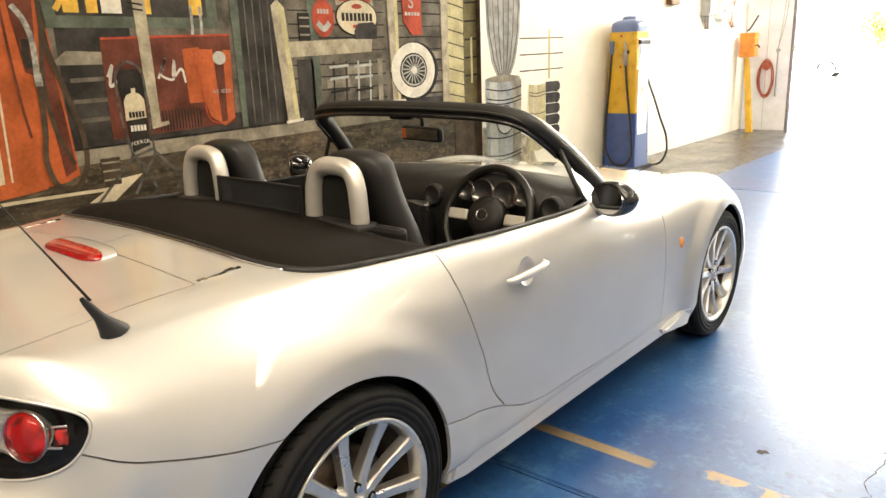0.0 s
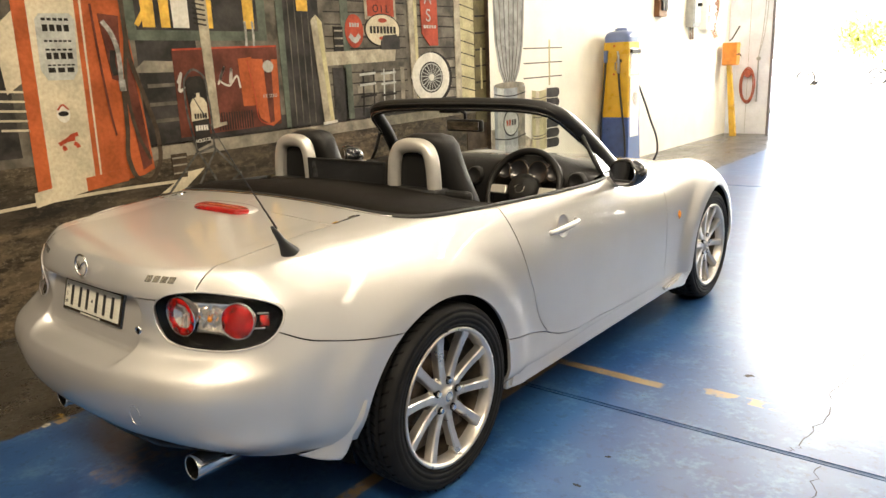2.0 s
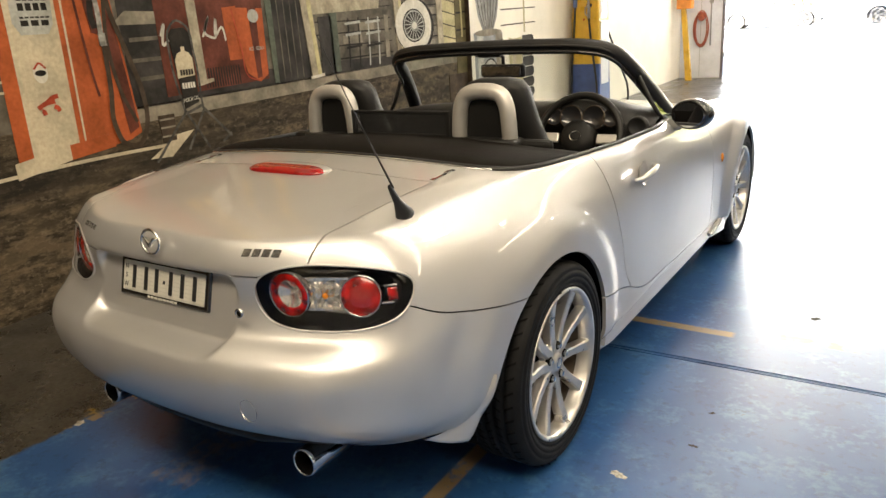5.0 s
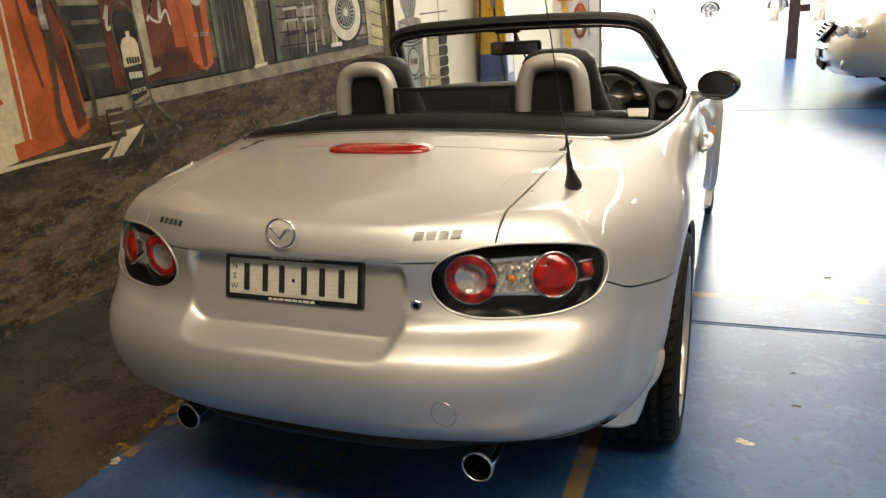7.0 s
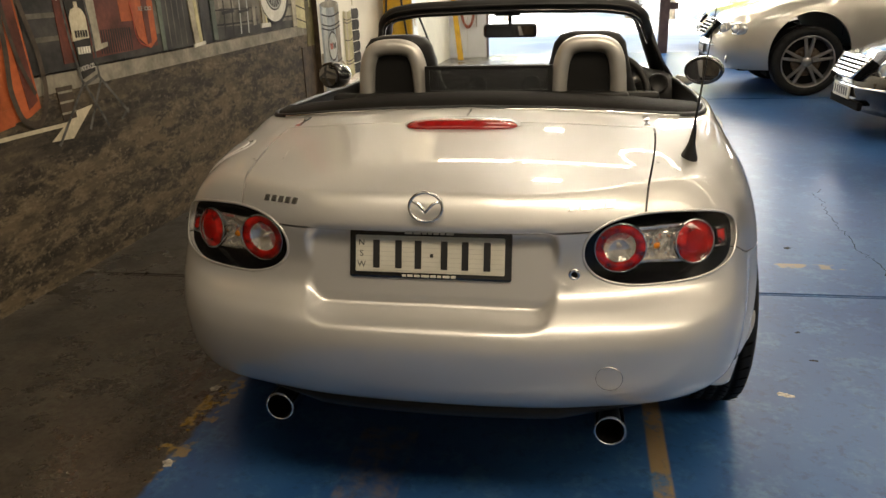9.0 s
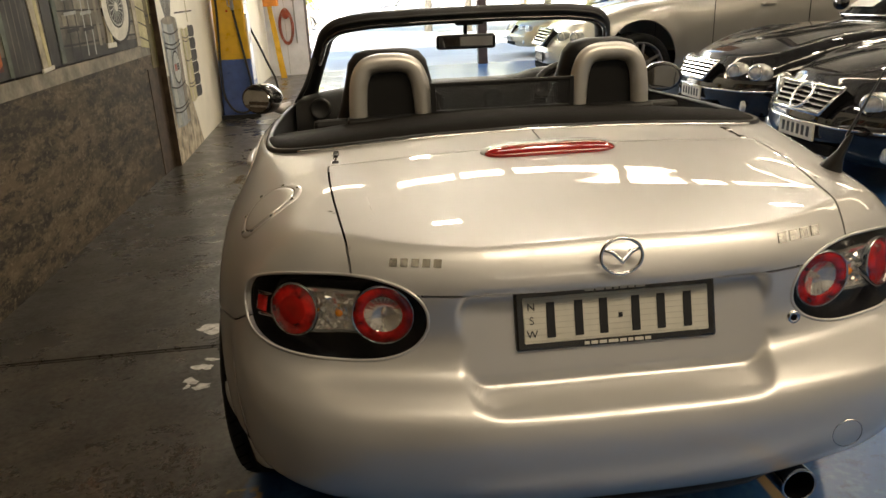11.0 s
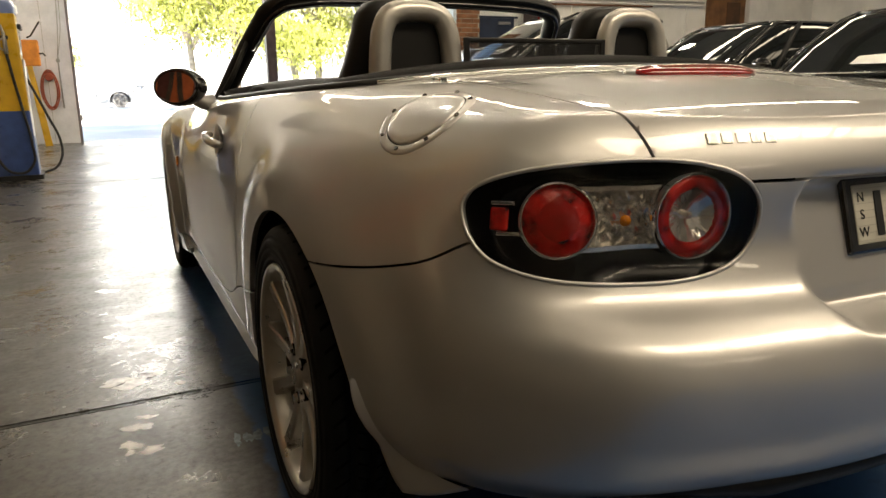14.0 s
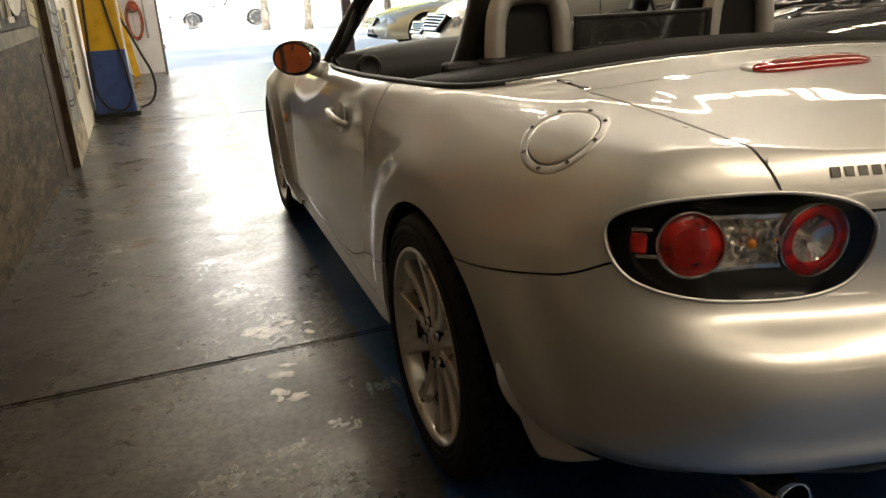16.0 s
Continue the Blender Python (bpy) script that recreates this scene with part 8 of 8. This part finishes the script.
    if grille == "ring":
        part("grille_badge", tube([gm @ Vector((0.085 * math.cos(a), 0.03, 0.085 * math.sin(a))) for a in [math.pi * k / 18 for k in range(36)]], 0.009, 8, closed=True), CHROME, gr, "plain chrome ring", smooth=True)
    part("chrome_strip", tube([Vector((x, float(np.interp(abs(x), (0, 0.33, 0.62, 0.74), (3.17, 3.14, 3.03, 2.86))) * sy + 0.004, 0.375 * sz + lift)) for x in np.linspace(-0.74, 0.74, 31)], 0.010, 6), CHROME, car, smooth=True)
    pm = Matrix.Translation((0, ny + 0.016, 0.325 * sz + lift))
    pl = part("number_plate", box(-0.186, 0.186, ny + 0.002, ny + 0.018, 0.325 * sz + lift - 0.055, 0.325 * sz + lift + 0.055, 0.004), BLACK_TRIM if suv else PLATE_WHITE, car, "number plate with plain bars")
    for i in range(6):
        x = -0.135 + 0.054 * i
        part("plate_bar", box(x - 0.014, x + 0.014, ny + 0.017, ny + 0.020, 0.325 * sz + lift - 0.032, 0.325 * sz + lift + 0.032), INK if not suv else PLATE_WHITE, pl)
    part("air_intake", box(-0.34, 0.34, ny - 0.05, ny - 0.012, 0.20 * sz + lift, 0.265 * sz + lift, 0.01), LINER, car)
    for yy in (1.60 * sy, 0.62 * sy):
        for s in (-1, 1):
            part("door_seam", box(s * 0.806 * sx - 0.006, s * 0.806 * sx + 0.004, yy - 0.002, yy + 0.002, 0.30 * sz + lift, 0.80 * sz + lift), LINER, car)
    for yy in (1.05 * sy, 0.15 * sy + 0.2):
        for s in (-1, 1):
            part("door_handle", box(s * 0.805 * sx - 0.008, s * 0.805 * sx + 0.016, yy - 0.09, yy + 0.09, 0.72 * sz + lift, 0.745 * sz + lift, 0.006), CHROME if not suv else paint_m, car)
    return car


# noses point along -x; a car's nose tip lies at 3.16 * length scale ahead of its rear axle
def bay(nose_x, y, sy, turn=0.0):
    return pose(nose_x + 3.16 * sy, y, 0, 0, 0, 90 + turn)


parked_car("black_saloon", "black saloon with a bright slatted grille and round ring badge", bay(2.30, 2.50, 1.16), BLACK_PAINT, grille="ring", sheets=1)
parked_car("black_sedan", "black sedan with narrow bright grille and a white windscreen sheet", bay(2.46, 4.42, 1.14), BLACK_PAINT, sc=(1.0, 1.14, 1.04), sheets=2)
parked_car("silver_suv", "warm silver sport utility car with black roof rails", bay(1.74, 7.22, 1.16), GREY_PAINT, sc=(1.07, 1.16, 1.26), roof=1.68, base=(-0.85, 1.95), top=(-0.55, 1.02), suv=True, sheets=1)
parked_car("white_hatch", "white car with twin lamps parked by the doorway", bay(2.35, 9.75, 1.10), WHITE_PAINT, sc=(1.0, 1.10, 1.04))
parked_car("gold_saloon", "pale gold saloon parked outside the doorway", bay(2.6, 13.6, 1.16), GOLD_PAINT, sheets=1)
parked_car("dark_wagon", "dark car parked beyond the black sedans", bay(7.6, 7.4, 1.16), BLACK_PAINT, sheets=1)
parked_car("black_wagon", "black car parked deeper in the hall", bay(7.2, 4.0, 1.16), BLACK_PAINT, sheets=1)


# ---- outside ----
LEAF = mat("sunlit_leaf", (0.46, 0.48, 0.11), 0.5, var=0.35, scale=1.5, random_value=0.1)
LEAF2 = mat("dry_gum_leaf", (0.52, 0.48, 0.28), 0.55, var=0.4, scale=1.5)
BARK = mat("grey_bark", (0.36, 0.31, 0.25), 0.8, var=0.3, scale=8, bump=0.01, bscale=20)
RENDER_W = mat("white_render", (0.76, 0.75, 0.72), 0.6, var=0.05, scale=1)
# two greys with the outdoor glare put into their colour
GLARE_GREY = mat("glare_grey", (0.20, 0.19, 0.18), 0.8, var=0.2)
GLARE_PALE = mat("glare_pale", (0.26, 0.27, 0.27), 0.5, var=0.1)
PALE_SILVER = mat("pale_silver_car_paint", (0.42, 0.42, 0.41), 0.35, coat=1.0, var=0.03, scale=3)
ORANGE_BR = mat("orange_brick_wall", (0.45, 0.20, 0.09), 0.7, var=0.15, scale=6)


def tree(name, label, x, y, h, spread, leaf, n, seed, droop=0.0):
    rnd = random.Random(seed)
    t = thing(name, label, "tree", "street trees")
    bm = bmesh.new()
    top = Vector((x, y, h * 0.45))
    tube([(x, y, -0.05), (x + 0.05, y, h * 0.2), top], [0.16, 0.12, 0.10], 8, bm)
    tips = []
    for k in range(9):
        a = 2 * math.pi * k / 9 + rnd.uniform(-0.3, 0.3)
        e = Vector((x + spread * rnd.uniform(0.45, 0.9) * math.cos(a), y + spread * rnd.uniform(0.45, 0.9) * math.sin(a), h * rnd.uniform(0.55, 0.92)))
        mid = top.lerp(e, 0.5) + Vector((0, 0, 0.2))
        tube([top - Vector((0, 0, rnd.uniform(0, h * 0.15))), mid, e], [0.07, 0.045, 0.02], 6, bm)
        tips += [e, mid, top.lerp(e, 0.75)]
    part("trunk", bm, BARK, t, "grey branching trunk", smooth=True)
    clumps = [p + Vector((rnd.gauss(0, spread * 0.22), rnd.gauss(0, spread * 0.22), rnd.gauss(0, h * 0.07))) for p in tips for _ in range(4)]
    vs, fs = [], []
    for i in range(n):
        c = clumps[rnd.randrange(len(clumps))]
        r = spread * 0.17
        p = c + Vector((rnd.gauss(0, r), rnd.gauss(0, r), rnd.gauss(0, r * 0.7) - droop * rnd.random()))
        q = Euler((rnd.uniform(0, 6.3), rnd.uniform(0, 6.3), rnd.uniform(0, 6.3))).to_matrix()
        s = rnd.uniform(0.045, 0.11)
        k = len(vs)
        vs += [tuple(p + q @ Vector(w)) for w in ((-s, 0, 0), (0, -s * 0.45, 0.01), (s, 0, 0), (0, s * 0.45, 0.01))]
        fs.append((k, k + 1, k + 2, k + 3))
    me = bpy.data.meshes.new("crown")
    me.from_pydata(vs, [], fs)
    me.materials.append(leaf)
    ob = new("crown", me)
    ob.parent = t
    tagged(ob, "uneven leafy crown", kind="stuff")
    return t


tree("street_tree", "leafy green street tree across the road", 2.0, 26.5, 5.9, 2.4, LEAF, 8000, 1)
tree("street_tree", "leafy green street tree across the road", 3.3, 25.0, 6.0, 2.4, LEAF, 8000, 2)
tree("street_shrub", "tall green shrub by the far kerb", 5.0, 23.5, 3.4, 1.9, LEAF, 6000, 9)
tree("gum_tree", "pale dry-leaved gum tree across the road", 6.2, 25.0, 8.0, 3.2, LEAF2, 10000, 3, 0.8)
tree("street_shrub", "low green shrub before the pale building", -2.6, 27.5, 2.6, 0.9, LEAF, 2500, 4)
tree("street_tree", "leafy green street tree across the road", 9.2, 27.0, 5.2, 2.4, LEAF, 6000, 6)


def pale_building():
    b = thing("pale_building", "white rendered low building across the road", "building")
    part("wall", box(-22, 16, 46, 54, -0.05, 9.0), RENDER_W, b)
    part("roof", box(-22.4, 16.4, 45.6, 54.4, 9.0, 9.3), GLARE_PALE, b)
    for r in range(2):
        for k in range(9):
            x = -19 + 4.0 * k
            w_ = part("window", box(x, x + 1.5, 45.9, 46.0, 1.2 + 3.4 * r, 2.7 + 3.4 * r), GLARE_PALE, b)
            part("pane", box(x + 0.06, x + 1.44, 45.88, 45.9, 1.26 + 3.4 * r, 2.64 + 3.4 * r), GLARE_PALE, w_)
    part("ledge", box(-22, 16, 45.7, 46.0, 3.6, 3.75), RENDER_W, b)


pale_building()
nb = thing("brick_shop", "orange brick shop with white awning next to doorway", "building")
part("wall", box(8.5, 13.0, 17.0, 24.0, -0.05, 5.5), ORANGE_BR, nb)
part("awning", box(5.4, 13.0, 14.6, 17.0, 2.75, 3.6, 0.03), RENDER_W, nb, "white boxed awning")
part("roof", box(8.3, 13.2, 16.9, 24.2, 5.5, 5.7), RENDER_W, nb)
for k in range(3):
    w_ = part("window", box(8.9 + 1.4 * k, 9.9 + 1.4 * k, 16.95, 17.0, 0.8, 2.2), RENDER_W, nb)
    part("pane", box(9.0 + 1.4 * k, 9.8 + 1.4 * k, 16.93, 16.95, 0.9, 2.1), GLARE_PALE, w_)


def street_car(name, label, x, y, paint_m):
    """A far parked car, side on."""
    far = parked_car(name, label, pose(x, y, -0.03, 0, 0, 90), paint_m, group="street cars")
    # tyres, rims and glass repainted paler to imitate glare across the road
    for ob in far.children_recursive:
        if ob.data and ob.data.materials[0] in (TYRE, LINER, DARK_GLASS, DARK_METAL, ALLOY):
            ob.data.materials[0] = GLARE_GREY if ob.data.materials[0] is not DARK_GLASS else GLARE_PALE


street_car("street_car", "pale silver car parked across the sunlit road", -3.0, 34.0, PALE_SILVER)
street_car("street_car", "pale silver car parked across the sunlit road", 2.4, 34.0, PALE_SILVER)
